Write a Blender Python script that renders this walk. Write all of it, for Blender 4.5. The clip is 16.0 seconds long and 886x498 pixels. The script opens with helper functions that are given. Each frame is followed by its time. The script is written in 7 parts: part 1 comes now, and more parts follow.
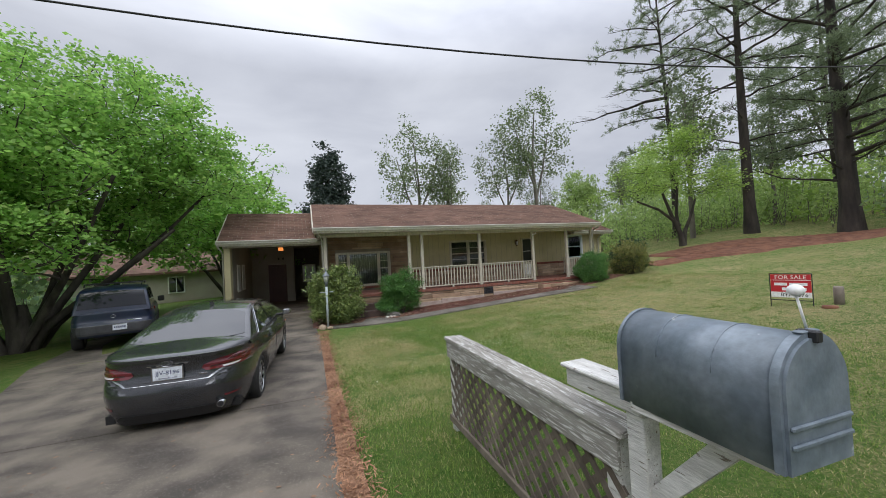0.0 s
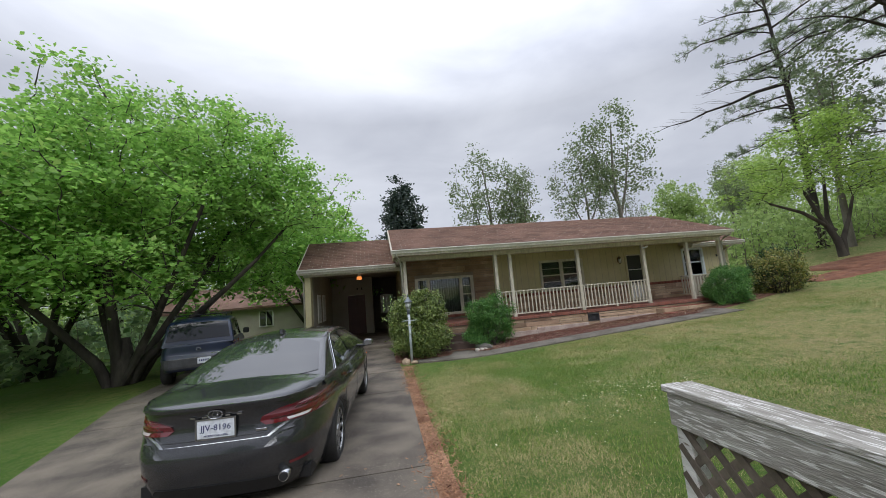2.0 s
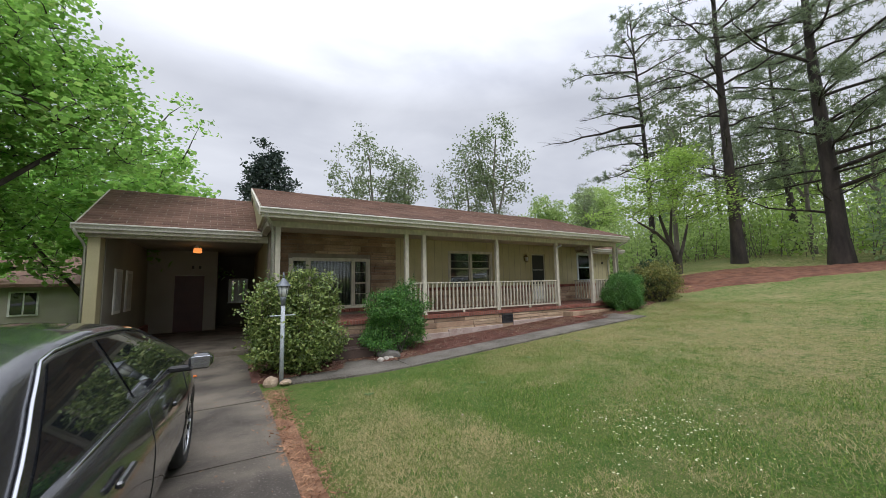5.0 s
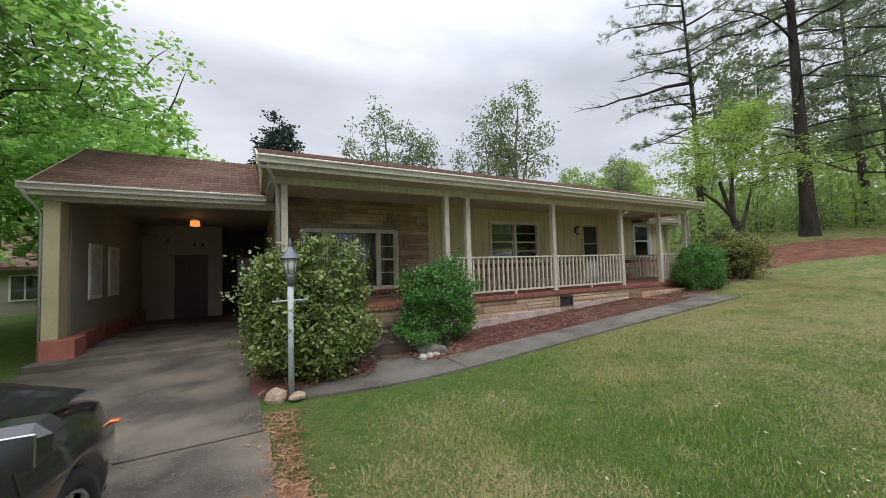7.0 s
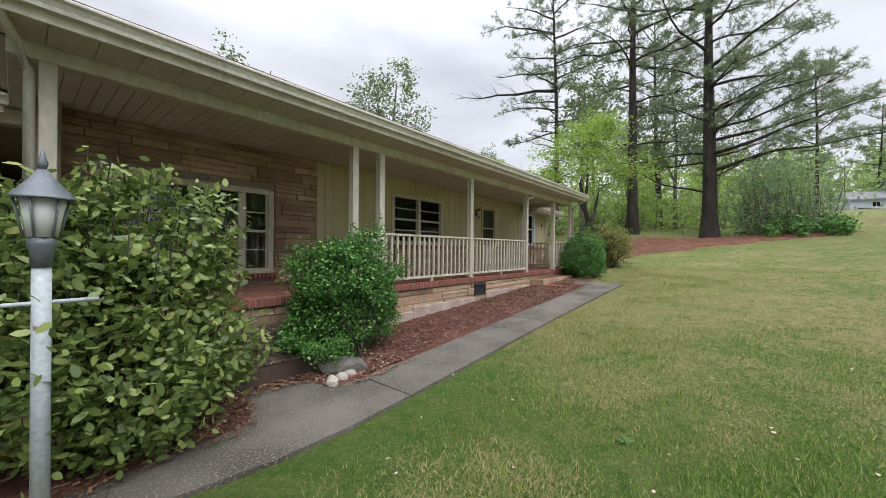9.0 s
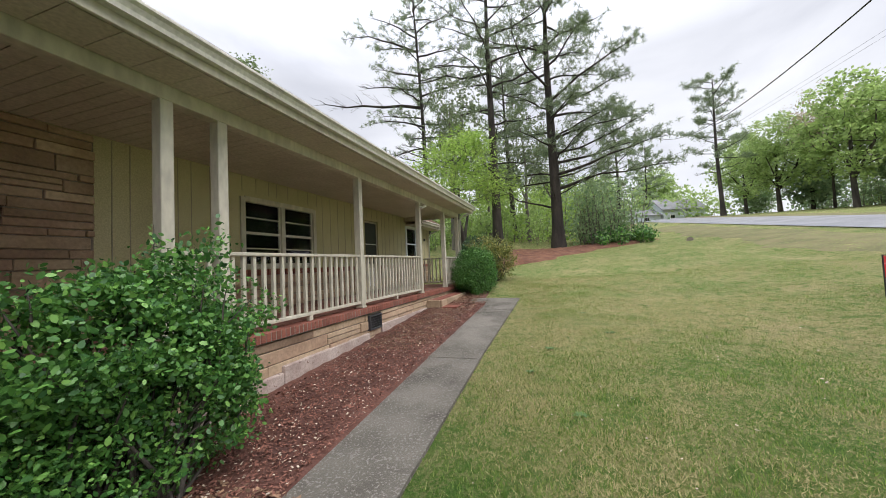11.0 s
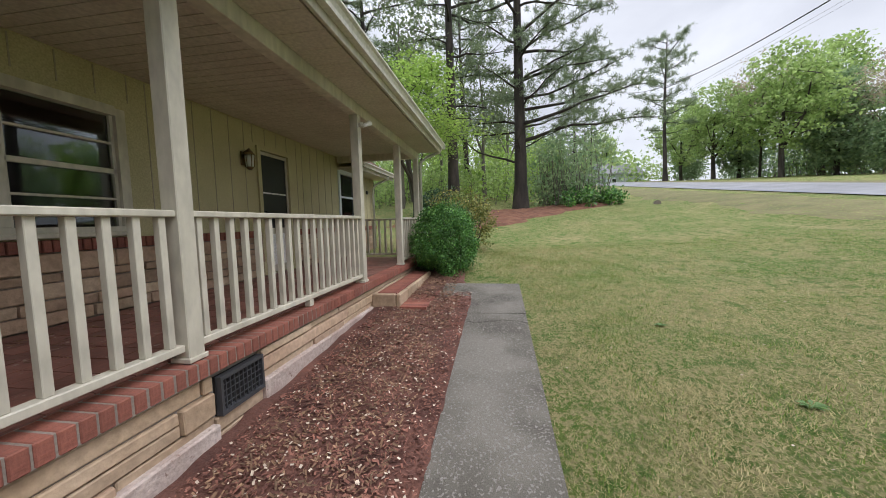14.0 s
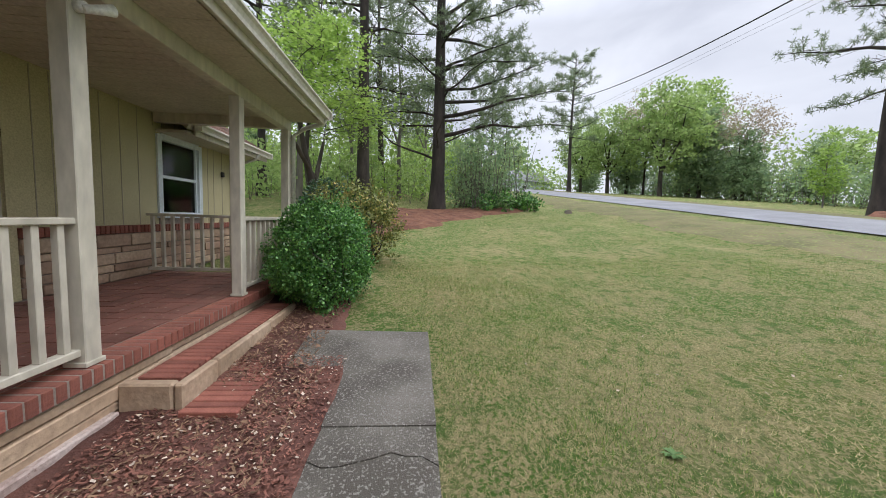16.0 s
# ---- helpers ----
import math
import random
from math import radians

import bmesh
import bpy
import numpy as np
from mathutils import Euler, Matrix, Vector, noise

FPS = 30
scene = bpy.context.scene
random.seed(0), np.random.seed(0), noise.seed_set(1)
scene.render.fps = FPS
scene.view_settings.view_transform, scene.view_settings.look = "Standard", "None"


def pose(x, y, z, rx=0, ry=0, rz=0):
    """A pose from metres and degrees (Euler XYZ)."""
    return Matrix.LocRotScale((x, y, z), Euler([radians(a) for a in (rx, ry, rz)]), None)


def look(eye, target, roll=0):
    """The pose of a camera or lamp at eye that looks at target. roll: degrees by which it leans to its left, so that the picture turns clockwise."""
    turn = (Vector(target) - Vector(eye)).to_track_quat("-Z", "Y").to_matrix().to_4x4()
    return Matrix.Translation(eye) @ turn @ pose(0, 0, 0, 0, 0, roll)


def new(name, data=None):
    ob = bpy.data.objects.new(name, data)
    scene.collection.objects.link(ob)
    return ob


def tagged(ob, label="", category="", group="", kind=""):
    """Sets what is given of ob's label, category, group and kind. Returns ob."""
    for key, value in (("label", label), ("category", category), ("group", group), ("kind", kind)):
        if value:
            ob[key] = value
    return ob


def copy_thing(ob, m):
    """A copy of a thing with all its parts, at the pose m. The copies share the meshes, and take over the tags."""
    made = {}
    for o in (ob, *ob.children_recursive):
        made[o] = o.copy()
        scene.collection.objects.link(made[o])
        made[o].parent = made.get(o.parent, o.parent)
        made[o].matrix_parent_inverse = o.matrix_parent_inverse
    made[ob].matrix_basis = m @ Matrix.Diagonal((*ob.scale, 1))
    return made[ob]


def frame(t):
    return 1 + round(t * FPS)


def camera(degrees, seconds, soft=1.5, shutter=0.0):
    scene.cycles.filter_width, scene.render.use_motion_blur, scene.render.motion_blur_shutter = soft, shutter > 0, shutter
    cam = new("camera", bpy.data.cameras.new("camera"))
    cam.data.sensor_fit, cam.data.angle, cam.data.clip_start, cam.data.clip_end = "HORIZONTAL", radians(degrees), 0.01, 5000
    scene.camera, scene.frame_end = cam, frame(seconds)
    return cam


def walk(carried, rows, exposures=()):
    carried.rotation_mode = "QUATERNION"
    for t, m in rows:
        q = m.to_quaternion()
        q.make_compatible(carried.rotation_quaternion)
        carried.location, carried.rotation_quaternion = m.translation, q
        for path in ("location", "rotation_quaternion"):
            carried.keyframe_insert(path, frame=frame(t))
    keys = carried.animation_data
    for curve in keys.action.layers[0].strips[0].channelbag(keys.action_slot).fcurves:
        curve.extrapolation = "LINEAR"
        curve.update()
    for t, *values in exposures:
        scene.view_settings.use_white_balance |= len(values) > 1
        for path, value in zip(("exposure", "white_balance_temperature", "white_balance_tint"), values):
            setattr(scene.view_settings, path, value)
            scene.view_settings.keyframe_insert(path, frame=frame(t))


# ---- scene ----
cam = camera(102.7, 16.0, soft=0.9)
PATH = [
    (0, (0.1, -0.856, 1.318), (0.803, 1.016, 1.36), -3.0),
    (0.5, (0.093, -0.49, 1.228), (0.612, 1.427, 1.463), -3.0),
    (1, (0.003, -0.047, 1.134), (0.344, 1.92, 1.248), -3.0),
    (1.5, (-0.044, 0.438, 1.098), (0.405, 2.386, 1.175), -6.2),
    (2, (-0.075, 0.968, 1.054), (0.262, 2.924, 1.3), -4.9),
    (2.5, (-0.189, 1.471, 0.978), (0.297, 3.392, 1.256), -5.6),
    (3, (-0.212, 2.028, 0.915), (0.212, 3.963, 1.19), -4.9),
    (3.5, (-0.229, 2.615, 0.929), (0.487, 4.473, 1.123), -0.8),
    (4, (-0.315, 3.139, 0.909), (0.672, 4.872, 1.057), -2.6),
    (4.2, (-0.324, 3.359, 0.907), (0.712, 5.059, 1.094), -2.3),
    (6.3, (-0.003, 5.719, 0.772), (0.963, 7.464, 0.918), 1.3),
    (6.5, (0.03, 5.91, 0.763), (1.075, 7.613, 0.829), -0.6),
    (7, (0.13, 6.465, 0.738), (1.08, 8.223, 0.831), -1.7),
    (7.5, (0.144, 7.056, 0.723), (1.137, 8.792, 0.778), 1.0),
    (8, (0.195, 7.618, 0.711), (1.38, 9.229, 0.646), -4.6),
    (8.5, (0.309, 8.14, 0.704), (1.512, 9.737, 0.753), -4.8),
    (9, (0.469, 8.563, 0.649), (2.007, 9.841, 0.648), 0.5),
    (9.5, (0.864, 9.001, 0.571), (2.52, 10.117, 0.683), 0.7),
    (10, (1.244, 9.447, 0.666), (2.937, 10.508, 0.607), -1.0),
    (10.2, (1.242, 9.573, 0.701), (3.061, 10.393, 0.837), 0.1),
    (12.3, (3.404, 10.714, 0.658), (5.343, 11.203, 0.643), -2.9),
    (12.5, (3.629, 10.849, 0.69), (5.552, 11.395, 0.646), -3.4),
    (13, (4.16, 11.155, 0.728), (6.129, 11.487, 0.601), -0.7),
    (13.5, (4.735, 11.339, 0.729), (6.726, 11.526, 0.733), -0.8),
    (14, (5.285, 11.402, 0.804), (7.254, 11.719, 0.651), -1.6),
    (14.5, (5.797, 11.481, 0.877), (7.785, 11.564, 0.674), -1.6),
    (15, (6.438, 11.344, 0.881), (8.434, 11.343, 0.75), 1.4),
    (15.5, (7.077, 11.331, 0.904), (9.074, 11.312, 0.79), 3.0),
    (16, (7.611, 11.259, 0.987), (9.597, 11.099, 0.814), 2.0),
]
walk(cam, [(t, look(eye, target, roll)) for t, eye, target, roll in PATH], [(0, -0.31, 6350, 10), (3.0, -0.29, 6300, 10), (4.2, -0.22, 6350, 10), (6.5, -0.12, 6420, 10), (8.5, -0.02, 6420, 10), (9.5, 0.16, 6650, 10), (12.5, 0.13, 6500, 10), (16, 0.06, 6300, 11)])

# ---------------------------------------------------------------- light: an overcast spring sky
SUN_EL, SUN_AZ = radians(52), radians(200)
world = bpy.data.worlds.new("overcast_sky")
scene.world = world
world.use_nodes = True
wn, wl = world.node_tree.nodes, world.node_tree.links
wn.clear()


def wnode(kind, **ins):
    n = wn.new(kind)
    for k, v in ins.items():
        n.inputs[k].default_value = v
    return n


sky = wn.new("ShaderNodeTexSky")
sky.sky_type, sky.sun_disc, sky.sun_elevation, sky.sun_rotation = "NISHITA", False, SUN_EL, SUN_AZ
coord = wn.new("ShaderNodeTexCoord")
stretch = wn.new("ShaderNodeMapping")
stretch.inputs["Scale"].default_value = (1.0, 1.0, 2.6)
wl.new(coord.outputs["Generated"], stretch.inputs["Vector"])
cloud = wnode("ShaderNodeTexNoise", Scale=2.1, Detail=7.0, Roughness=0.5, Distortion=0.35)
wl.new(stretch.outputs["Vector"], cloud.inputs["Vector"])
ramp = wn.new("ShaderNodeValToRGB")
ramp.color_ramp.elements[0].position, ramp.color_ramp.elements[0].color = 0.32, (0.72, 0.75, 0.85, 1)
ramp.color_ramp.elements[1].position, ramp.color_ramp.elements[1].color = 0.68, (1.05, 1.08, 1.17, 1)
wl.new(cloud.outputs["Fac"], ramp.inputs["Fac"])
split = wn.new("ShaderNodeSeparateXYZ")
wl.new(coord.outputs["Generated"], split.inputs["Vector"])
rise = wn.new("ShaderNodeMapRange")
rise.inputs["From Min"].default_value, rise.inputs["From Max"].default_value = 0.45, 1.0
rise.inputs["To Min"].default_value, rise.inputs["To Max"].default_value = 0.92, 3.4
wl.new(split.outputs["Z"], rise.inputs["Value"])
clouds = wn.new("ShaderNodeVectorMath")
clouds.operation = "SCALE"
wl.new(ramp.outputs["Color"], clouds.inputs[0])
wl.new(rise.outputs["Result"], clouds.inputs["Scale"])
bg_sky = wnode("ShaderNodeBackground", Strength=0.05)
wl.new(sky.outputs["Color"], bg_sky.inputs["Color"])
bg_cloud = wnode("ShaderNodeBackground", Strength=1.0)
wl.new(clouds.outputs["Vector"], bg_cloud.inputs["Color"])
both = wnode("ShaderNodeMixShader", Fac=0.92)
wl.new(bg_sky.outputs[0], both.inputs[1])
wl.new(bg_cloud.outputs[0], both.inputs[2])
world_out = wn.new("ShaderNodeOutputWorld")
wl.new(both.outputs[0], world_out.inputs["Surface"])

sun = new("sun", bpy.data.lights.new("sun", "SUN"))
sun.data.energy, sun.data.angle, sun.data.color = 1.2, radians(40), (1.0, 0.97, 0.92)
sun.matrix_world = look((0, 0, 30), (0 - 30 * math.sin(SUN_AZ) / math.tan(SUN_EL), 0 - 30 * math.cos(SUN_AZ) / math.tan(SUN_EL), 0))

# ---------------------------------------------------------------- materials


def surf(name, c1, c2, scale=3.0, rough=0.7, bump=0.15, fine=40.0, vary=0.0, metal=0.0, speck=None, speck_at=0.62, coat=0.0, island=0.0, stretch=(1, 1, 1), spec=0.5):
    """Two colours mixed by a broad noise, a fine grain over it, relief, and if wanted specks of a third colour and a change from piece to piece."""
    m = bpy.data.materials.new(name)
    m.use_nodes = True
    n, l = m.node_tree.nodes, m.node_tree.links
    b = n["Principled BSDF"]
    tc = n.new("ShaderNodeTexCoord")
    mp = n.new("ShaderNodeMapping")
    mp.inputs["Scale"].default_value = stretch
    l.new(tc.outputs["Object"], mp.inputs["Vector"])
    big = n.new("ShaderNodeTexNoise")
    big.inputs["Scale"].default_value, big.inputs["Detail"].default_value = scale, 6
    l.new(mp.outputs["Vector"], big.inputs["Vector"])
    small = n.new("ShaderNodeTexNoise")
    small.inputs["Scale"].default_value, small.inputs["Detail"].default_value = fine, 4
    l.new(mp.outputs["Vector"], small.inputs["Vector"])
    r = n.new("ShaderNodeValToRGB")
    r.color_ramp.elements[0].position, r.color_ramp.elements[0].color = 0.36, (*c1, 1)
    r.color_ramp.elements[1].position, r.color_ramp.elements[1].color = 0.64, (*c2, 1)
    l.new(big.outputs["Fac"], r.inputs["Fac"])
    colour = r.outputs["Color"]
    g = n.new("ShaderNodeMapRange")
    g.inputs["From Min"].default_value, g.inputs["From Max"].default_value = 0.25, 0.75
    g.inputs["To Min"].default_value, g.inputs["To Max"].default_value = 0.8, 1.2
    l.new(small.outputs["Fac"], g.inputs["Value"])
    s = n.new("ShaderNodeVectorMath")
    s.operation = "SCALE"
    l.new(colour, s.inputs[0])
    l.new(g.outputs["Result"], s.inputs["Scale"])
    colour = s.outputs["Vector"]
    for amount, kind, socket in ((vary, "ShaderNodeObjectInfo", "Random"), (island, "ShaderNodeNewGeometry", "Random Per Island")):
        if amount:
            info = n.new(kind)
            v = n.new("ShaderNodeMapRange")
            v.inputs["To Min"].default_value, v.inputs["To Max"].default_value = 1 - amount, 1 + amount
            l.new(info.outputs[socket], v.inputs["Value"])
            s2 = n.new("ShaderNodeVectorMath")
            s2.operation = "SCALE"
            l.new(colour, s2.inputs[0])
            l.new(v.outputs["Result"], s2.inputs["Scale"])
            colour = s2.outputs["Vector"]
    if speck:
        sp = n.new("ShaderNodeTexNoise")
        sp.inputs["Scale"].default_value, sp.inputs["Detail"].default_value = fine * 0.4, 8
        l.new(mp.outputs["Vector"], sp.inputs["Vector"])
        st = n.new("ShaderNodeMapRange")
        st.inputs["From Min"].default_value, st.inputs["From Max"].default_value = speck_at, speck_at + 0.05
        l.new(sp.outputs["Fac"], st.inputs["Value"])
        mx = n.new("ShaderNodeMix")
        mx.data_type = "RGBA"
        l.new(st.outputs["Result"], mx.inputs["Factor"])
        l.new(colour, mx.inputs["A"])
        mx.inputs["B"].default_value = (*speck, 1)
        colour = mx.outputs["Result"]
    l.new(colour, b.inputs["Base Color"])
    rr = n.new("ShaderNodeMapRange")
    rr.inputs["To Min"].default_value, rr.inputs["To Max"].default_value = max(0.02, rough - 0.1), min(1, rough + 0.1)
    l.new(small.outputs["Fac"], rr.inputs["Value"])
    l.new(rr.outputs["Result"], b.inputs["Roughness"])
    b.inputs["Metallic"].default_value = metal
    b.inputs["Coat Weight"].default_value = coat
    b.inputs["Coat Roughness"].default_value = 0.05
    b.inputs["Specular IOR Level"].default_value = spec
    if bump:
        bp = n.new("ShaderNodeBump")
        bp.inputs["Strength"].default_value, bp.inputs["Distance"].default_value = bump, 0.02
        l.new(small.outputs["Fac"], bp.inputs["Height"])
        l.new(bp.outputs["Normal"], b.inputs["Normal"])
    return m


def leaf(name, c1, c2, through_light=0.35, rough=0.55, tip=None, tip_share=0.12):
    """Foliage: colour changes from leaf to leaf, and light comes through."""
    m = bpy.data.materials.new(name)
    m.use_nodes = True
    n, l = m.node_tree.nodes, m.node_tree.links
    b, out = n["Principled BSDF"], n["Material Output"]
    geo = n.new("ShaderNodeNewGeometry")
    r = n.new("ShaderNodeValToRGB")
    r.color_ramp.elements[0].color, r.color_ramp.elements[1].color = (*c1, 1), (*c2, 1)
    if tip:
        r.color_ramp.elements[1].position = 1 - tip_share
        e = r.color_ramp.elements.new(1.0)
        e.color = (*tip, 1)
    l.new(geo.outputs["Random Per Island"], r.inputs["Fac"])
    l.new(r.outputs["Color"], b.inputs["Base Color"])
    b.inputs["Roughness"].default_value = rough
    t = n.new("ShaderNodeBsdfTranslucent")
    l.new(r.outputs["Color"], t.inputs["Color"])
    mx = n.new("ShaderNodeMixShader")
    mx.inputs["Fac"].default_value = through_light
    l.new(b.outputs[0], mx.inputs[1])
    l.new(t.outputs[0], mx.inputs[2])
    l.new(mx.outputs[0], out.inputs["Surface"])
    return m


def plain(name, colour, rough=0.5, metal=0.0, coat=0.0, glow=0.0):
    m = bpy.data.materials.new(name)
    m.use_nodes = True
    b = m.node_tree.nodes["Principled BSDF"]
    b.inputs["Base Color"].default_value, b.inputs["Roughness"].default_value = (*colour, 1), rough
    b.inputs["Metallic"].default_value, b.inputs["Coat Weight"].default_value = metal, coat
    if glow:
        b.inputs["Emission Color"].default_value, b.inputs["Emission Strength"].default_value = (*colour, 1), glow
    return m


def glass(name, tint=(0.9, 0.95, 0.95), rough=0.02):
    """Clear thin glass."""
    m = bpy.data.materials.new(name)
    m.use_nodes = True
    n, l = m.node_tree.nodes, m.node_tree.links
    gl, tr, fr, mx = (n.new("ShaderNodeBsdfGlossy"), n.new("ShaderNodeBsdfTransparent"), n.new("ShaderNodeFresnel"), n.new("ShaderNodeMixShader"))
    gl.inputs["Roughness"].default_value = rough
    tr.inputs["Color"].default_value = (*tint, 1)
    fr.inputs["IOR"].default_value = 1.55
    l.new(fr.outputs[0], mx.inputs["Fac"])
    l.new(tr.outputs[0], mx.inputs[1])
    l.new(gl.outputs[0], mx.inputs[2])
    l.new(mx.outputs[0], n["Material Output"].inputs["Surface"])
    return m


M_CREAM = surf("cream_paint", (0.44, 0.39, 0.225), (0.52, 0.465, 0.28), 1.2, 0.6, 0.06, 60)
M_TRIM = surf("trim_paint", (0.48, 0.44, 0.36), (0.58, 0.54, 0.45), 1.6, 0.5, 0.05, 14, stretch=(1, 1, 0.4))
M_WHITE = surf("white_paint", (0.72, 0.72, 0.70), (0.80, 0.80, 0.78), 2.0, 0.45, 0.04, 50)
M_GUTTER = surf("gutter_enamel", (0.50, 0.48, 0.42), (0.62, 0.60, 0.53), 1.5, 0.4, 0.03, 30)
M_SOFFIT = surf("soffit_paint", (0.47, 0.42, 0.345), (0.54, 0.49, 0.41), 1.5, 0.65, 0.05, 30)
M_SHINGLE = surf("roof_shingle", (0.13, 0.075, 0.055), (0.20, 0.115, 0.085), 1.3, 0.95, 0.5, 90, island=0.18, speck=(0.25, 0.17, 0.13), speck_at=0.64)
M_STONE = surf("sandstone_veneer", (0.26, 0.165, 0.11), (0.40, 0.28, 0.195), 1.6, 0.85, 0.45, 22, vary=0.24)
M_STONE_PALE = surf("pale_sandstone", (0.37, 0.26, 0.17), (0.50, 0.375, 0.265), 1.6, 0.85, 0.45, 22, vary=0.16)
M_BRICK = surf("red_brick", (0.20, 0.066, 0.046), (0.295, 0.108, 0.076), 4.0, 0.85, 0.3, 60, vary=0.22)
M_MORTAR = surf("mortar", (0.21, 0.175, 0.148), (0.29, 0.245, 0.21), 3.0, 0.95, 0.3, 60)
M_TILE = surf("porch_quarry_tile", (0.20, 0.075, 0.055), (0.28, 0.115, 0.085), 3.0, 0.6, 0.15, 30, vary=0.16, speck=(0.36, 0.26, 0.22), speck_at=0.66)
M_CONCRETE = surf("driveway_concrete", (0.062, 0.052, 0.042), (0.18, 0.152, 0.118), 1.5, 0.9, 0.5, 150, vary=0.10, speck=(0.20, 0.175, 0.145), speck_at=0.60)
M_WALK = surf("walk_concrete", (0.095, 0.083, 0.066), (0.20, 0.18, 0.15), 1.7, 0.92, 0.9, 140, vary=0.10, speck=(0.27, 0.25, 0.22), speck_at=0.56)
M_ASPHALT = surf("road_asphalt", (0.20, 0.20, 0.212), (0.26, 0.26, 0.272), 0.6, 0.9, 0.3, 60)
M_MULCH = surf("mulch_soil", (0.085, 0.034, 0.025), (0.155, 0.066, 0.047), 2.0, 0.95, 0.9, 35)
M_CHIP = surf("mulch_chip", (0.125, 0.05, 0.036), (0.24, 0.105, 0.074), 6.0, 0.9, 0.2, 60, island=0.5)
M_CHIP_PALE = surf("pale_chip", (0.42, 0.33, 0.25), (0.55, 0.45, 0.36), 6.0, 0.9, 0.2, 60, island=0.3)
M_STRAW = surf("pine_straw", (0.105, 0.04, 0.023), (0.195, 0.085, 0.048), 2.5, 0.95, 0.8, 40, island=0.3)
# dark tones that carry indoor shade in their colour; the first also serves black parts
M_DARK = plain("shade_dark_and_black", (0.022, 0.021, 0.02), 0.9)
M_DIMMED = surf("dimmed_wall", (0.10, 0.09, 0.075), (0.14, 0.125, 0.105), 1.0, 0.9, 0.0, 20)
M_GLASS = glass("window_glass")
M_SCREEN = plain("storm_door_screen", (0.012, 0.012, 0.013), 0.35)
M_BLIND = surf("window_blind", (0.55, 0.57, 0.56), (0.66, 0.68, 0.67), 3.0, 0.6, 0.02, 30)
M_BARK = surf("grey_bark", (0.035, 0.029, 0.024), (0.085, 0.072, 0.06), 3.0, 0.95, 0.8, 18, stretch=(1, 1, 0.25))
M_BARK_PINE = surf("pine_bark", (0.022, 0.018, 0.016), (0.06, 0.047, 0.04), 2.5, 0.95, 0.9, 14, stretch=(1, 1, 0.3))
M_BARK_PALE = surf("pale_bark", (0.12, 0.105, 0.09), (0.20, 0.18, 0.155), 3.0, 0.95, 0.6, 18, stretch=(1, 1, 0.25))
M_LEAF_MAPLE = leaf("maple_leaf", (0.15, 0.31, 0.06), (0.35, 0.60, 0.13), 0.58, tip=(0.38, 0.52, 0.14), tip_share=0.15)
M_LEAF_SPRING = leaf("spring_leaf", (0.20, 0.33, 0.06), (0.42, 0.57, 0.14), 0.5)
M_LEAF_PALE = leaf("pale_spring_leaf", (0.14, 0.19, 0.09), (0.26, 0.32, 0.17), 0.4)
M_LEAF_DARK = leaf("dark_evergreen_leaf", (0.035, 0.055, 0.045), (0.075, 0.105, 0.085), 0.2)
M_LEAF_WOOD = leaf("woodland_leaf", (0.24, 0.35, 0.11), (0.47, 0.60, 0.22), 0.58)
M_LEAF_WOODDARK = leaf("shaded_woodland_leaf", (0.18, 0.28, 0.15), (0.38, 0.49, 0.25), 0.6)
M_LEAF_BUD = leaf("reddish_bud", (0.36, 0.29, 0.21), (0.52, 0.44, 0.32), 0.5)
M_NEEDLE = leaf("pine_needle", (0.13, 0.18, 0.10), (0.29, 0.36, 0.20), 0.5)
M_LEAF_BOX = leaf("boxwood_leaf", (0.03, 0.105, 0.026), (0.12, 0.29, 0.06), 0.25, 0.4, tip=(0.24, 0.46, 0.10), tip_share=0.25)
M_LEAF_BOXDARK = leaf("dark_holly_leaf", (0.016, 0.045, 0.018), (0.045, 0.11, 0.035), 0.2, 0.4)
M_LEAF_CAMELLIA = leaf("shrub_leaf", (0.075, 0.125, 0.035), (0.27, 0.35, 0.10), 0.25, 0.38, tip=(0.36, 0.40, 0.13), tip_share=0.22)
M_LEAF_YELLOW = leaf("variegated_leaf", (0.10, 0.14, 0.035), (0.28, 0.29, 0.075), 0.3, tip=(0.52, 0.38, 0.12), tip_share=0.16)
M_WEED = leaf("weed_leaf", (0.09, 0.17, 0.05), (0.17, 0.28, 0.09), 0.3)
M_GRASSBLADE = leaf("grass_blade", (0.075, 0.16, 0.022), (0.22, 0.33, 0.055), 0.4, 0.6, tip=(0.46, 0.41, 0.19), tip_share=0.2)
M_STRAWBLADE = leaf("dry_grass_blade", (0.30, 0.25, 0.10), (0.53, 0.45, 0.23), 0.3, 0.7)


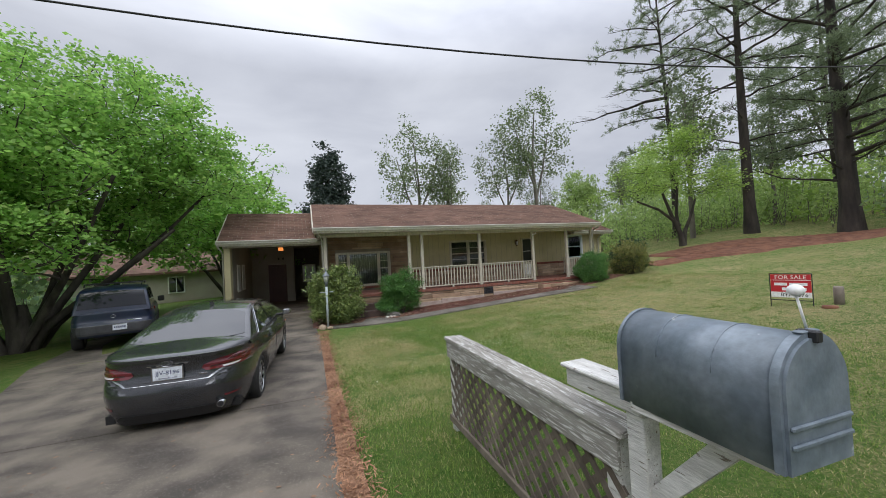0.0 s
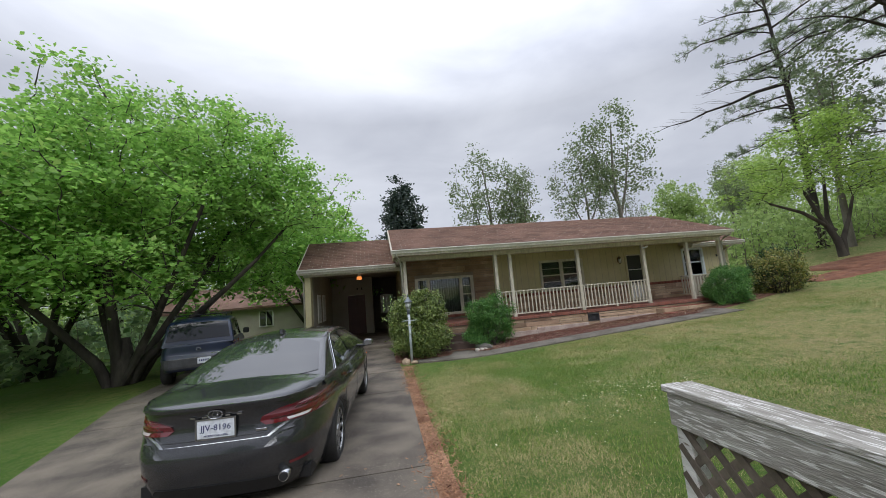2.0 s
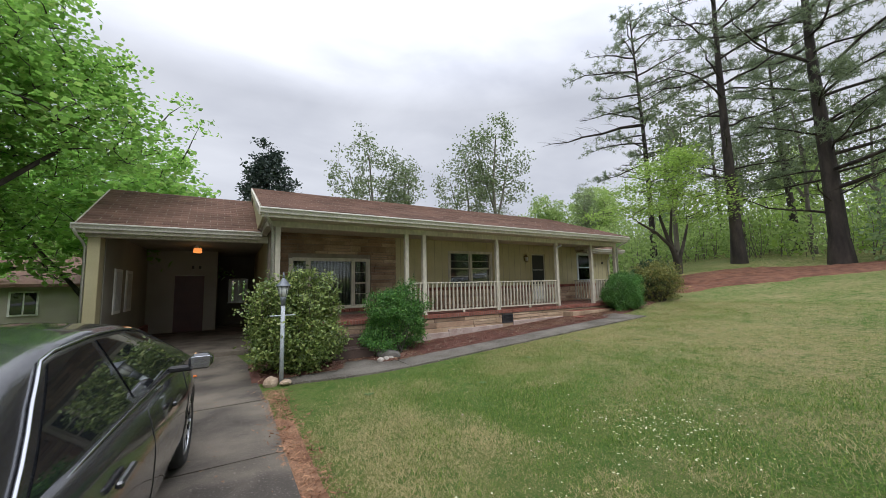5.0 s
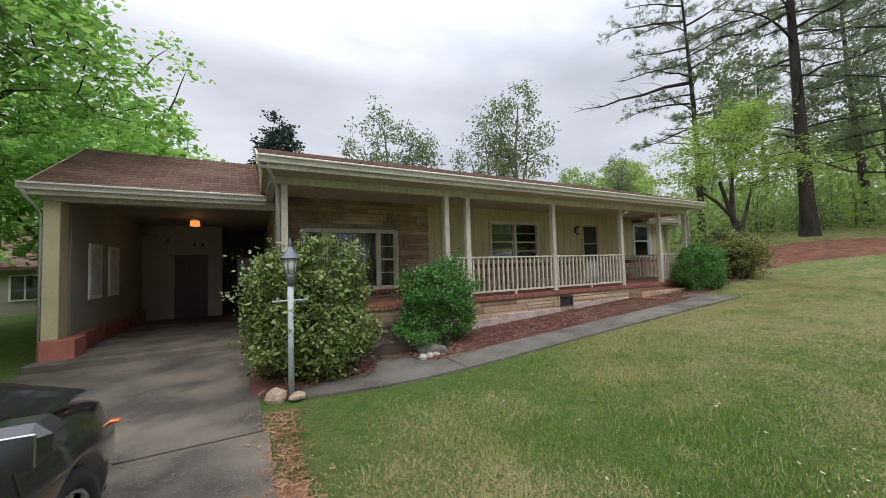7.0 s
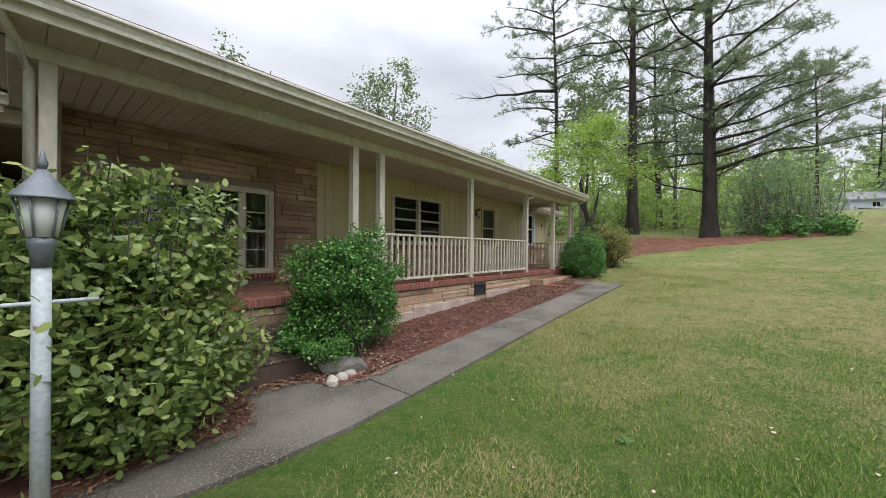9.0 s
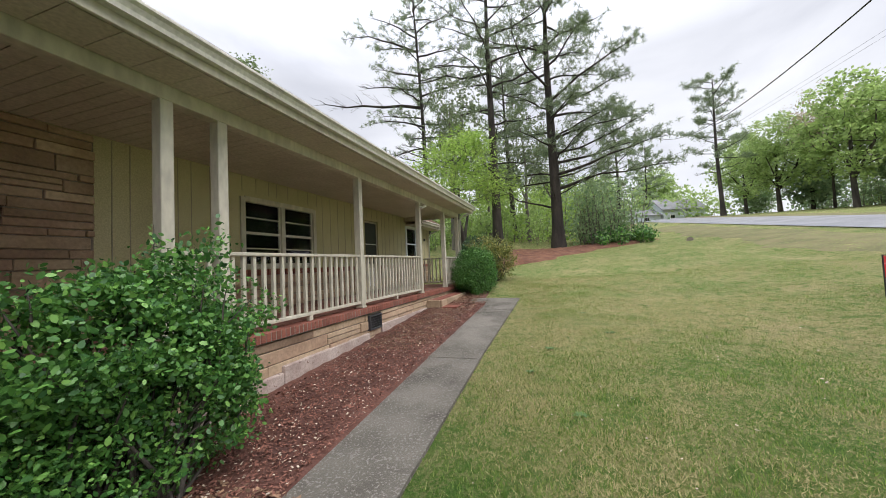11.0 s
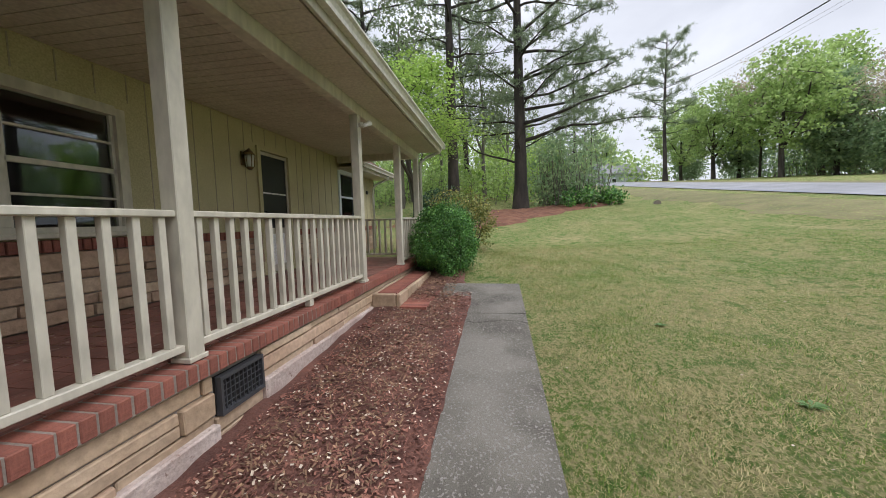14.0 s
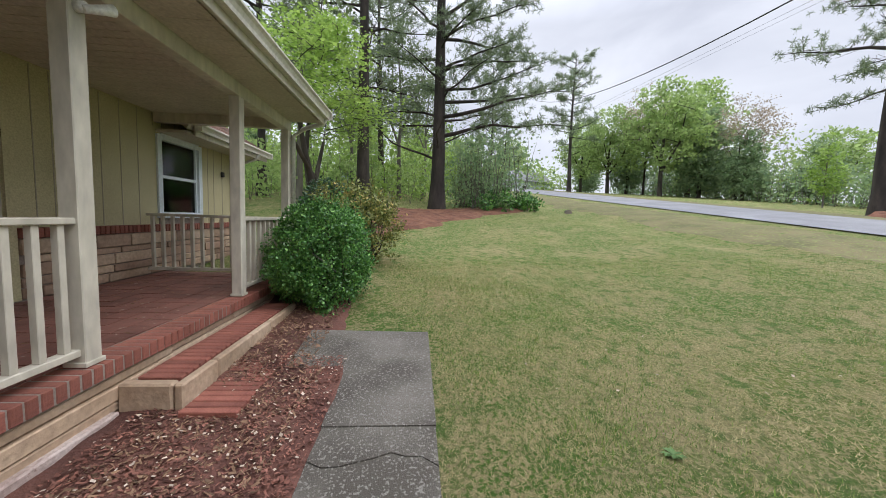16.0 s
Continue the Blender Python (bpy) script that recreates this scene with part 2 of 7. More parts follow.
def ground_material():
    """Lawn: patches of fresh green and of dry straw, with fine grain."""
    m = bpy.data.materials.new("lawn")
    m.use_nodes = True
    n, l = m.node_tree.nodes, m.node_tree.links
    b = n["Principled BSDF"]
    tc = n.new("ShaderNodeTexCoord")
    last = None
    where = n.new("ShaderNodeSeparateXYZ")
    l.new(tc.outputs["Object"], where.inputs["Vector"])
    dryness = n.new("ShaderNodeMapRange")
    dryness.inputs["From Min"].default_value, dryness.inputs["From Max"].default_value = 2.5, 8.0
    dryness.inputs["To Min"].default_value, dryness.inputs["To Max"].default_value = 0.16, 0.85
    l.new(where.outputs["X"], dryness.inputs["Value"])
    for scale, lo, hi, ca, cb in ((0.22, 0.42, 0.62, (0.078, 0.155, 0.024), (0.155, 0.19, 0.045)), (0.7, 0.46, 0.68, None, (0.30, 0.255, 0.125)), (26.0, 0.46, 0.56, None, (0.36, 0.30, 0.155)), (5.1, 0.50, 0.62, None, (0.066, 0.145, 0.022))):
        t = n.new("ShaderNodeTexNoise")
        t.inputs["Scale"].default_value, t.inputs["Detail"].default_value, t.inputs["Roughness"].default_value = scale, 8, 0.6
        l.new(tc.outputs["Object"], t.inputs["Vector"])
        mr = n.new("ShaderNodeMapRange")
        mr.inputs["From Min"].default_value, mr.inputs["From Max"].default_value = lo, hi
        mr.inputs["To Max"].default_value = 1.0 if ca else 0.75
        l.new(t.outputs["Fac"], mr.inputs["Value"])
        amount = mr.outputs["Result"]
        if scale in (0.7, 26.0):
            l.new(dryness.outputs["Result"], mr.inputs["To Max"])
        mx = n.new("ShaderNodeMix")
        mx.data_type = "RGBA"
        l.new(amount, mx.inputs["Factor"])
        if ca:
            mx.inputs["A"].default_value = (*ca, 1)
        else:
            l.new(last, mx.inputs["A"])
        mx.inputs["B"].default_value = (*cb, 1)
        last = mx.outputs["Result"]
    f = n.new("ShaderNodeTexNoise")
    f.inputs["Scale"].default_value, f.inputs["Detail"].default_value, f.inputs["Roughness"].default_value = 60, 8, 0.85
    l.new(tc.outputs["Object"], f.inputs["Vector"])
    g = n.new("ShaderNodeMapRange")
    g.inputs["From Min"].default_value, g.inputs["From Max"].default_value = 0.3, 0.7
    g.inputs["To Min"].default_value, g.inputs["To Max"].default_value = 0.40, 1.55
    l.new(f.outputs["Fac"], g.inputs["Value"])
    s = n.new("ShaderNodeVectorMath")
    s.operation = "SCALE"
    l.new(last, s.inputs[0])
    l.new(g.outputs["Result"], s.inputs["Scale"])
    l.new(s.outputs["Vector"], b.inputs["Base Color"])
    b.inputs["Roughness"].default_value, b.inputs["Specular IOR Level"].default_value = 0.95, 0.2
    bp = n.new("ShaderNodeBump")
    bp.inputs["Strength"].default_value, bp.inputs["Distance"].default_value = 0.9, 0.05
    l.new(f.outputs["Fac"], bp.inputs["Height"])
    l.new(bp.outputs["Normal"], b.inputs["Normal"])
    return m


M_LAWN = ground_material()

# ---------------------------------------------------------------- building blocks


def box(bm, x0, y0, z0, x1, y1, z1, bevel=0.0):
    """A box in a bmesh, its edges rounded by bevel."""
    vs = [bm.verts.new((x, y, z)) for x in (x0, x1) for y in (y0, y1) for z in (z0, z1)]
    faces = [bm.faces.new([vs[i] for i in f]) for f in ((0, 1, 3, 2), (4, 6, 7, 5), (0, 4, 5, 1), (2, 3, 7, 6), (0, 2, 6, 4), (1, 5, 7, 3))]
    if bevel:
        edges = list({e for f in faces for e in f.edges})
        bmesh.ops.bevel(bm, geom=edges, offset=bevel, segments=1, affect="EDGES")
    return bm


def boxes(*specs, bevel=0.0):
    bm = bmesh.new()
    for s in specs:
        box(bm, *s, bevel=bevel)
    return bm


def tube(bm, pts, radii, sides=8, caps=True):
    """A round rod along points."""
    pts = [Vector(p) for p in pts]
    rings = []
    for i, p in enumerate(pts):
        d = (pts[min(i + 1, len(pts) - 1)] - pts[max(i - 1, 0)]).normalized()
        a = d.cross(Vector((0, 0, 1)) if abs(d.z) < 0.9 else Vector((1, 0, 0))).normalized()
        b = d.cross(a)
        r = radii[i] if isinstance(radii, (list, tuple)) else radii
        rings.append([bm.verts.new(p + r * (math.cos(2 * math.pi * k / sides) * a + math.sin(2 * math.pi * k / sides) * b)) for k in range(sides)])
    for u, v in zip(rings, rings[1:]):
        for k in range(sides):
            f = bm.faces.new((u[k], u[(k + 1) % sides], v[(k + 1) % sides], v[k]))
            f.smooth = True
    if caps:
        bm.faces.new(rings[0][::-1])
        bm.faces.new(rings[-1])
    return bm


def extrude_outline(bm, outline, a, b, axis="x"):
    """A prism: an outline of 2D points swept from a to b along an axis."""
    place = {"x": lambda u, v, w: (w, u, v), "y": lambda u, v, w: (u, w, v), "z": lambda u, v, w: (u, v, w)}[axis]
    one = [bm.verts.new(place(u, v, a)) for u, v in outline]
    two = [bm.verts.new(place(u, v, b)) for u, v in outline]
    n = len(outline)
    for i in range(n):
        bm.faces.new((one[i], one[(i + 1) % n], two[(i + 1) % n], two[i]))
    bm.faces.new(one[::-1])
    bm.faces.new(two)
    bmesh.ops.recalc_face_normals(bm, faces=bm.faces)
    return bm


def mesh_of(name, bm, material):
    me = bpy.data.meshes.new(name)
    bm.to_mesh(me)
    bm.free()
    if material:
        me.materials.append(material)
    return me


def part(name, bm, material, parent, label=""):
    ob = new(name, mesh_of(name, bm, material))
    ob.parent = parent
    return tagged(ob, label)


def thing(name, label, category, group="", kind=""):
    ob = new(name)
    ob.empty_display_size = 0.2
    return tagged(ob, label, category, group, kind)


def single(name, bm, material, label, category, group="", kind=""):
    return tagged(new(name, mesh_of(name, bm, material)), label, category, group, kind)


def raw_mesh(name, verts, quads, material, smooth=False):
    """A mesh from numpy arrays of vertices and of faces with the same number of corners."""
    me = bpy.data.meshes.new(name)
    k = quads.shape[1]
    me.vertices.add(len(verts))
    me.vertices.foreach_set("co", verts.astype(np.float32).ravel())
    me.loops.add(quads.size)
    me.loops.foreach_set("vertex_index", quads.astype(np.int32).ravel())
    me.polygons.add(len(quads))
    me.polygons.foreach_set("loop_start", np.arange(0, quads.size, k, dtype=np.int32))
    if smooth:
        me.polygons.foreach_set("use_smooth", np.ones(len(quads), dtype=bool))
    me.update(calc_edges=True)
    me.materials.append(material)
    return me

# ---------------------------------------------------------------- ground


def step_up(v, a, b):
    t = np.clip((v - a) / (b - a), 0, 1)
    return t * t * (3 - 2 * t)


def gz(x, y):
    """Height of the lawn: it climbs from the drive towards the woods and towards the street."""
    x, y = np.asarray(x, float), np.asarray(y, float)
    z = -0.82 + 0.055 * np.clip(x - 3, 0, 9) + 0.105 * np.clip(x - 12, 0, 58) - 0.035 * np.clip(-5.5 - x, 0, 40)
    z = z + 0.06 * np.clip(6.5 - y, 0, 14) * (1 - 0.5 * step_up(-x, 4, 14))
    z = z + 0.45 * step_up(x, 18, 26) * step_up(y, 9.5, 15)
    z = z - 0.28 * step_up(x, 14, 18) * np.exp(-((y - 1.5) / 1.6) ** 2)
    return z


def hgt(x, y):
    return float(gz(x, y))


def axis_steps(lo, hi, fine_lo, fine_hi, step):
    a = np.arange(fine_lo, fine_hi + step / 2, step)
    left = fine_lo - np.geomspace(step * 2, fine_lo - lo, 22)
    right = fine_hi + np.geomspace(step * 2, hi - fine_hi, 22)
    return np.concatenate([left[::-1], a, right])


def sheet(xs, ys, lift, material, name):
    """A sheet on the terrain."""
    X, Y = np.meshgrid(xs, ys, indexing="ij")
    Z = gz(X, Y) + lift
    v = np.stack([X.ravel(), Y.ravel(), Z.ravel()], 1)
    nx, ny = len(xs), len(ys)
    i = np.arange((nx - 1) * ny).reshape(nx - 1, ny)[:, :-1].ravel()
    return raw_mesh(name, v, np.stack([i, i + ny, i + ny + 1, i + 1], 1), material, True)


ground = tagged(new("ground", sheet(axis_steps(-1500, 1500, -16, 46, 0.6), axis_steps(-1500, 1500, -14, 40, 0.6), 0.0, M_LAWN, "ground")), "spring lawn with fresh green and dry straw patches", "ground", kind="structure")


def slab(name, outline, lift, depth, material, label, category, parent=None):
    """A slab that follows the terrain: outline of plan points, top at lift above the lawn."""
    bm = bmesh.new()
    top = [bm.verts.new((x, y, hgt(x, y) + lift)) for x, y in outline]
    f = bm.faces.new(top)
    low = bmesh.ops.extrude_face_region(bm, geom=[f])["geom"]
    for v in low:
        if isinstance(v, bmesh.types.BMVert):
            v.co.z -= depth
    bmesh.ops.recalc_face_normals(bm, faces=bm.faces)
    ob = new(name, mesh_of(name, bm, material))
    if parent:
        ob.parent = parent
        return ob
    return tagged(ob, label, category, kind="structure")


# driveway in poured bays, from the street to the carport
driveway = tagged(new("driveway"), "weathered grey concrete driveway with stained bays", "driveway", kind="structure")
bays = [(-9, -5.6), (-5.58, -2.1), (-2.08, 1.4), (1.42, 4.9), (4.92, 8.4), (8.42, 10.36)]


def left_edge(y):
    return -3.55 - 0.37 * max(0, y - 3.3)


for y0, y1 in bays:
    slab("bay", [(0.27, y0), (0.27, y1), (left_edge(y1), y1), (left_edge(y0), y0)], 0.02, 0.12, M_CONCRETE, "", "", driveway)
slab("bay", [(0.24, 10.39), (0.12, 13.2), (-0.1, 14.75), (-6.9, 14.75), (-6.17, 10.39)], 0.022, 0.12, M_CONCRETE, "", "", driveway)

# concrete walk along the porch
walkway = tagged(new("walkway"), "cracked grey concrete garden walk beside the porch", "walkway", kind="structure")


def walk_low(x):
    return np.interp(x, [0.6, 1.6, 2.2, 3.6, 12.0], [11.10, 10.95, 10.95, 11.08, 11.09])


def walk_high(x):
    return np.interp(x, [0.6, 1.7, 1.9, 2.4, 2.62, 5.0, 12.0], [11.50, 11.60, 12.22, 12.22, 11.74, 11.80, 11.84])


def crack_x(y):
    """The ragged crack across the walk."""
    return 9.57 + 0.05 * math.sin(y * 9.0) + 0.022 * math.sin(y * 31.0)


def walk_slab(xa, xb):
    xs = sorted({xa, xb, *[v for v in (1.6, 1.72, 1.9, 2.2, 2.4, 2.62) if xa < v < xb]})
    slab("slab", [(x, float(walk_low(x))) for x in xs] + [(x, float(walk_high(x))) for x in xs[::-1]], 0.035, 0.12, M_WALK, "", "", walkway)


walk_slab(0.62, 2.93)
walk_slab(2.95, 6.40)
rag = [11.085 + 0.0945 * i for i in range(9)]
slab("slab", [(6.42, 11.085), *[(crack_x(v) - 0.005, v) for v in rag], (6.42, 11.82)], 0.035, 0.12, M_WALK, "", "", walkway)
slab("slab", [(9.87, 11.085), (9.87, 11.83), *[(crack_x(v) + 0.005, v) for v in rag[::-1]]], 0.037, 0.12, M_WALK, "", "", walkway)
slab("slab", [(9.89, 11.08), (11.56, 11.08), (11.60, 12.38), (10.74, 12.36), (10.72, 11.86), (9.89, 11.84)], 0.035, 0.12, M_WALK, "", "", walkway)

# street beyond the lawn
road_x = axis_steps(-900, 900, -30, 90, 2.0)
road = tagged(new("road", sheet(road_x, np.linspace(-9.0, -3.6, 6), 0.05, M_ASPHALT, "road")), "pale grey asphalt street running uphill past the lawn", "road", kind="structure")

# ---------------------------------------------------------------- house: the setting
FLOOR, WALL_Y, POST_Y, EDGE_Y = 0.0, 15.27, 13.30, 13.20
CEIL, BEAM = 2.42, 2.26
L_END, R_END, HOUSE_R = 0.60, 13.50, 16.0


def wall_with_holes(x0, x1, z0, z1, y0, y1, holes):
    """A wall along x with rectangular openings (x0, x1, z0, z1) that go through it."""
    xs = sorted({x0, x1, *[h[0] for h in holes], *[h[1] for h in holes]})
    bm = bmesh.new()
    for a, b in zip(xs, xs[1:]):
        cut = sorted([(h[2], h[3]) for h in holes if h[0] <= a and h[1] >= b])
        z = z0
        for lo, hi in cut:
            if lo > z:
                box(bm, a, y0, z, b, y1, lo)
            z = hi
        if z < z1:
            box(bm, a, y0, z, b, y1, z1)
    bmesh.ops.remove_doubles(bm, verts=bm.verts, dist=1e-5)
    return bm


WIN1, WIN2, DOOR, WIN3 = (1.15, 3.52, 0.22, 1.69), (6.51, 8.49, 0.80, 2.046), (10.58, 11.47, 0.0, 2.06), (13.52, 14.62, 0.88, 2.135)
holes = [WIN1, WIN2, DOOR, WIN3]
wall_front = single("wall_front", wall_with_holes(L_END + 0.2, HOUSE_R, -1.1, 2.7, WALL_Y, WALL_Y + 0.2, holes), M_CREAM, "cream vertical-board front wall over a stone wainscot", "wall", kind="structure")
wall_carport_side = single("wall_carport_side", wall_with_holes(15.27, 21.0, -1.1, 2.8, 0, 0.2, []), M_CREAM, "cream side wall between house and carport", "wall", kind="structure")
wall_carport_side.matrix_world = pose(L_END + 0.2, 0, 0, 0, 0, 90)
wall_back = single("wall_back", boxes((L_END, 20.8, -1.1, HOUSE_R, 21.0, 2.7)), M_CREAM, "plain back wall of the house", "wall", kind="structure")
wall_east = single("wall_east", boxes((HOUSE_R - 0.2, 15.47, -1.1, HOUSE_R, 20.8, 2.5)), M_CREAM, "plain end wall of the house", "wall", kind="structure")
# inside surfaces: the dimness of the rooms is in their colour
room_floor = single("room_floor", boxes((L_END + 0.2, 15.47, -0.12, HOUSE_R - 0.2, 20.8, 0.0)), M_DIMMED, "dark floor inside the house", "floor", kind="structure")
dimmed_wall = single("dimmed_wall", boxes((L_END + 0.2, 18.6, 0.0, HOUSE_R - 0.2, 18.7, 2.5)), M_DIMMED, "dim inner wall of the house", "wall", kind="structure")

# vertical grooves of the cream boarding, over the wainscot: thin strips with the shadow painted in
bm = bmesh.new()
x = 4.62
while x < HOUSE_R - 0.05:
    for z0, z1 in [(0.745, 2.42)]:
        blocked = [h for h in holes if h[0] - 0.1 < x < h[1] + 0.1]
        if blocked:
            h = blocked[0]
            if h[2] - 0.1 > z0:
                box(bm, x - 0.006, WALL_Y - 0.004, z0, x + 0.006, WALL_Y + 0.01, h[2] - 0.1)
            if z1 > h[3] + 0.1:
                box(bm, x - 0.006, WALL_Y - 0.004, h[3] + 0.1, x + 0.006, WALL_Y + 0.01, z1)
        else:
            box(bm, x - 0.006, WALL_Y - 0.004, z0, x + 0.006, WALL_Y + 0.01, z1)
    x += 0.305 if int(x * 7) % 2 else 0.20
# darker cream that stands for the shadow in the grooves
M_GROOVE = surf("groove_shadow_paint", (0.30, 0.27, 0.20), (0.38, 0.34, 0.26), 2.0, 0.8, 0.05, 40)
groove_strips = part("board_groove_shade", bm, M_GROOVE, wall_front)


def stones(parent, x0, x1, z0, z1, face_y, holes=(), rows=(0.105, 0.145, 0.085, 0.19, 0.12), seed=1, pale=0.2, wide=1.0):
    """Coursed sandstone: each stone a block of its own, proud of the mortar by an uneven amount."""
    rng = random.Random(seed)
    z, k = z0, 0
    while z < z1 - 0.03:
        h = min(rows[(k + seed) % len(rows)], z1 - z)
        if z1 - z - h < 0.04:
            h = z1 - z
        x = x0 - rng.uniform(0, 0.3)
        while x < x1:
            w = rng.uniform(0.28, 0.95) * wide
            a, b = max(x, x0), min(x + w, x1)
            x += w
            spans = [(a, b)]
            for hx0, hx1, hz0, hz1 in holes:
                if z < hz1 and z + h > hz0:
                    spans = [s for u, v in spans for s in ((u, min(v, hx0)), (max(u, hx1), v)) if s[1] - s[0] > 0.05]
            for u, v in spans:
                if v - u < 0.06:
                    continue
                d = rng.uniform(0.018, 0.05)
                split = h > 0.13 and rng.random() < 0.3
                for za, zb in ([(z, z + h * 0.5), (z + h * 0.5, z + h)] if split else [(z, z + h)]):
                    bm = boxes((u + 0.006, face_y - d, za + 0.006, v - 0.006, face_y + 0.01, zb - 0.006))
                    for vert in bm.verts:
                        vert.co += Vector((rng.uniform(-0.004, 0.004), rng.uniform(-0.006, 0.006) if vert.co.y < face_y else 0, rng.uniform(-0.004, 0.004)))
                    bmesh.ops.bevel(bm, geom=list(bm.edges), offset=0.007, segments=1, affect="EDGES")
                    part("stone", bm, M_STONE_PALE if rng.random() < pale else M_STONE, parent)
        z += h
        k += 1


def brick_row(parent, x0, x1, y0, z0, w, d, h, pitch, along="x", material=None):
    """A course of bricks on one shared mesh."""
    me = mesh_of("brick", boxes((0, 0, 0, w, d, h), bevel=0.006), material or M_BRICK)
    n = int((x1 - x0) / pitch)
    for i in range(n):
        ob = new("brick", me)
        ob.parent = parent
        j = 0.003 * math.sin(i * 12.9)
        ob.location = (x0 + i * pitch, y0 + j, z0) if along == "x" else (y0 + j + w, x0 + i * pitch, z0)
        if along != "x":
            ob.rotation_euler = (0, 0, radians(90))


# mortar bed behind the stone fields of the front wall
part("mortar_bed", wall_with_holes(L_END, 4.43, -0.7, 2.42, WALL_Y - 0.012, WALL_Y - 0.001, [WIN1]), M_MORTAR, wall_front)
part("mortar_bed", wall_with_holes(4.43, HOUSE_R, -0.3, 0.74, WALL_Y - 0.012, WALL_Y - 0.001, [DOOR, WIN3]), M_MORTAR, wall_front)

# porch: stone base, tile floor, brick edge
porch_base = single("porch_base", boxes((L_END + 0.1, EDGE_Y + 0.06, -1.1, R_END, WALL_Y - 0.013, -0.03)), M_MORTAR, "mortared stone base of the porch", "porch", kind="structure")
porch_floor = thing("porch_floor", "worn red tile porch floor scattered with dry leaves", "floor", kind="structure")
part("bed", boxes((L_END + 0.1, EDGE_Y + 0.15, -0.03, R_END, WALL_Y - 0.06, -0.012)), M_MORTAR, porch_floor)
bm = bmesh.new()
rngp = random.Random(5)
nx, ny = int((R_END - L_END - 0.1) / 0.2), 9
tw, tl = 0.2, (WALL_Y - 0.07 - EDGE_Y - 0.21) / ny
for i in range(nx):
    for j in range(ny):
        xx, yy = L_END + 0.1 + i * tw, EDGE_Y + 0.21 + j * tl
        box(bm, xx + 0.004, yy + 0.004, -0.012, xx + tw - 0.004, yy + tl - 0.004, rngp.uniform(-0.002, 0.002))
M_TILE_J = surf("porch_tile", (0.17, 0.072, 0.055), (0.25, 0.11, 0.085), 3.0, 0.6, 0.15, 30, island=0.18, speck=(0.36, 0.27, 0.23), speck_at=0.64)
tagged(part("tile", bm, M_TILE_J, porch_floor), kind="stuff")

# carport: slab, columns, walls
carport_slab = single("carport_slab", boxes((-3.15, 14.78, -1.0, L_END, 20.9, -0.70), bevel=0.012), M_CONCRETE, "smooth grey concrete carport floor", "floor", kind="structure")
CP_TOP = 2.18
# cream of the house toned down: the carport's shade is put into the colour
M_CPSHADE = surf("shaded_carport_cream", (0.25, 0.235, 0.195), (0.33, 0.31, 0.26), 0.8, 0.7, 0.06, 40)
wall_carport_west = single("wall_carport_west", boxes((-3.05, 15.6, -0.70, -2.85, 20.9, CP_TOP + 0.2)), M_CPSHADE, "carport side wall, its cream darkened for shade, over a brick base", "wall", kind="structure")
carport_wall_base = single("carport_wall_base", boxes((-2.85, 15.62, -0.70, -2.74, 20.7, -0.36), bevel=0.01), M_BRICK, "low red brick base along the carport wall", "wall base", kind="structure")
wall_carport_back = single("wall_carport_back", wall_with_holes(-2.85, -0.75, -0.70, CP_TOP + 0.2, 20.5, 20.7, [(-2.05, -1.15, -0.70, 1.35)]), M_CPSHADE, "back wall of the carport, its cream darkened for shade", "wall", kind="structure")
# passage walls get the dim room colour to paint in the recess's shade
wall_carport_passage = single("wall_carport_passage", wall_with_holes(-0.75, L_END, -0.70, CP_TOP + 0.2, 22.4, 22.6, [(-0.35, 0.35, 0.25, 1.25)]), M_DIMMED, "wall at the end of the carport passage, coloured dark for shade", "wall", kind="structure")
wall_passage_side = single("wall_passage_side", boxes((-0.95, 20.7, -0.70, -0.75, 22.4, CP_TOP + 0.2)), M_DIMMED, "plain side of the carport passage, coloured dark for shade", "wall", kind="structure")
passage_floor = single("passage_floor", boxes((-0.95, 20.9, -1.0, L_END, 22.6, -0.70)), M_CONCRETE, "concrete floor of the carport passage", "floor", kind="structure")
wall_passage_house = single("wall_passage_house", boxes((L_END, 21.0, -1.0, L_END + 0.2, 22.6, 2.6)), M_CREAM, "plain house side of the passage", "wall", kind="structure")


# ---------------------------------------------------------------- roofs, ceilings and gutters
def plane_pt(p, q, f):
    return tuple(a + (b - a) * f for a, b in zip(p, q))


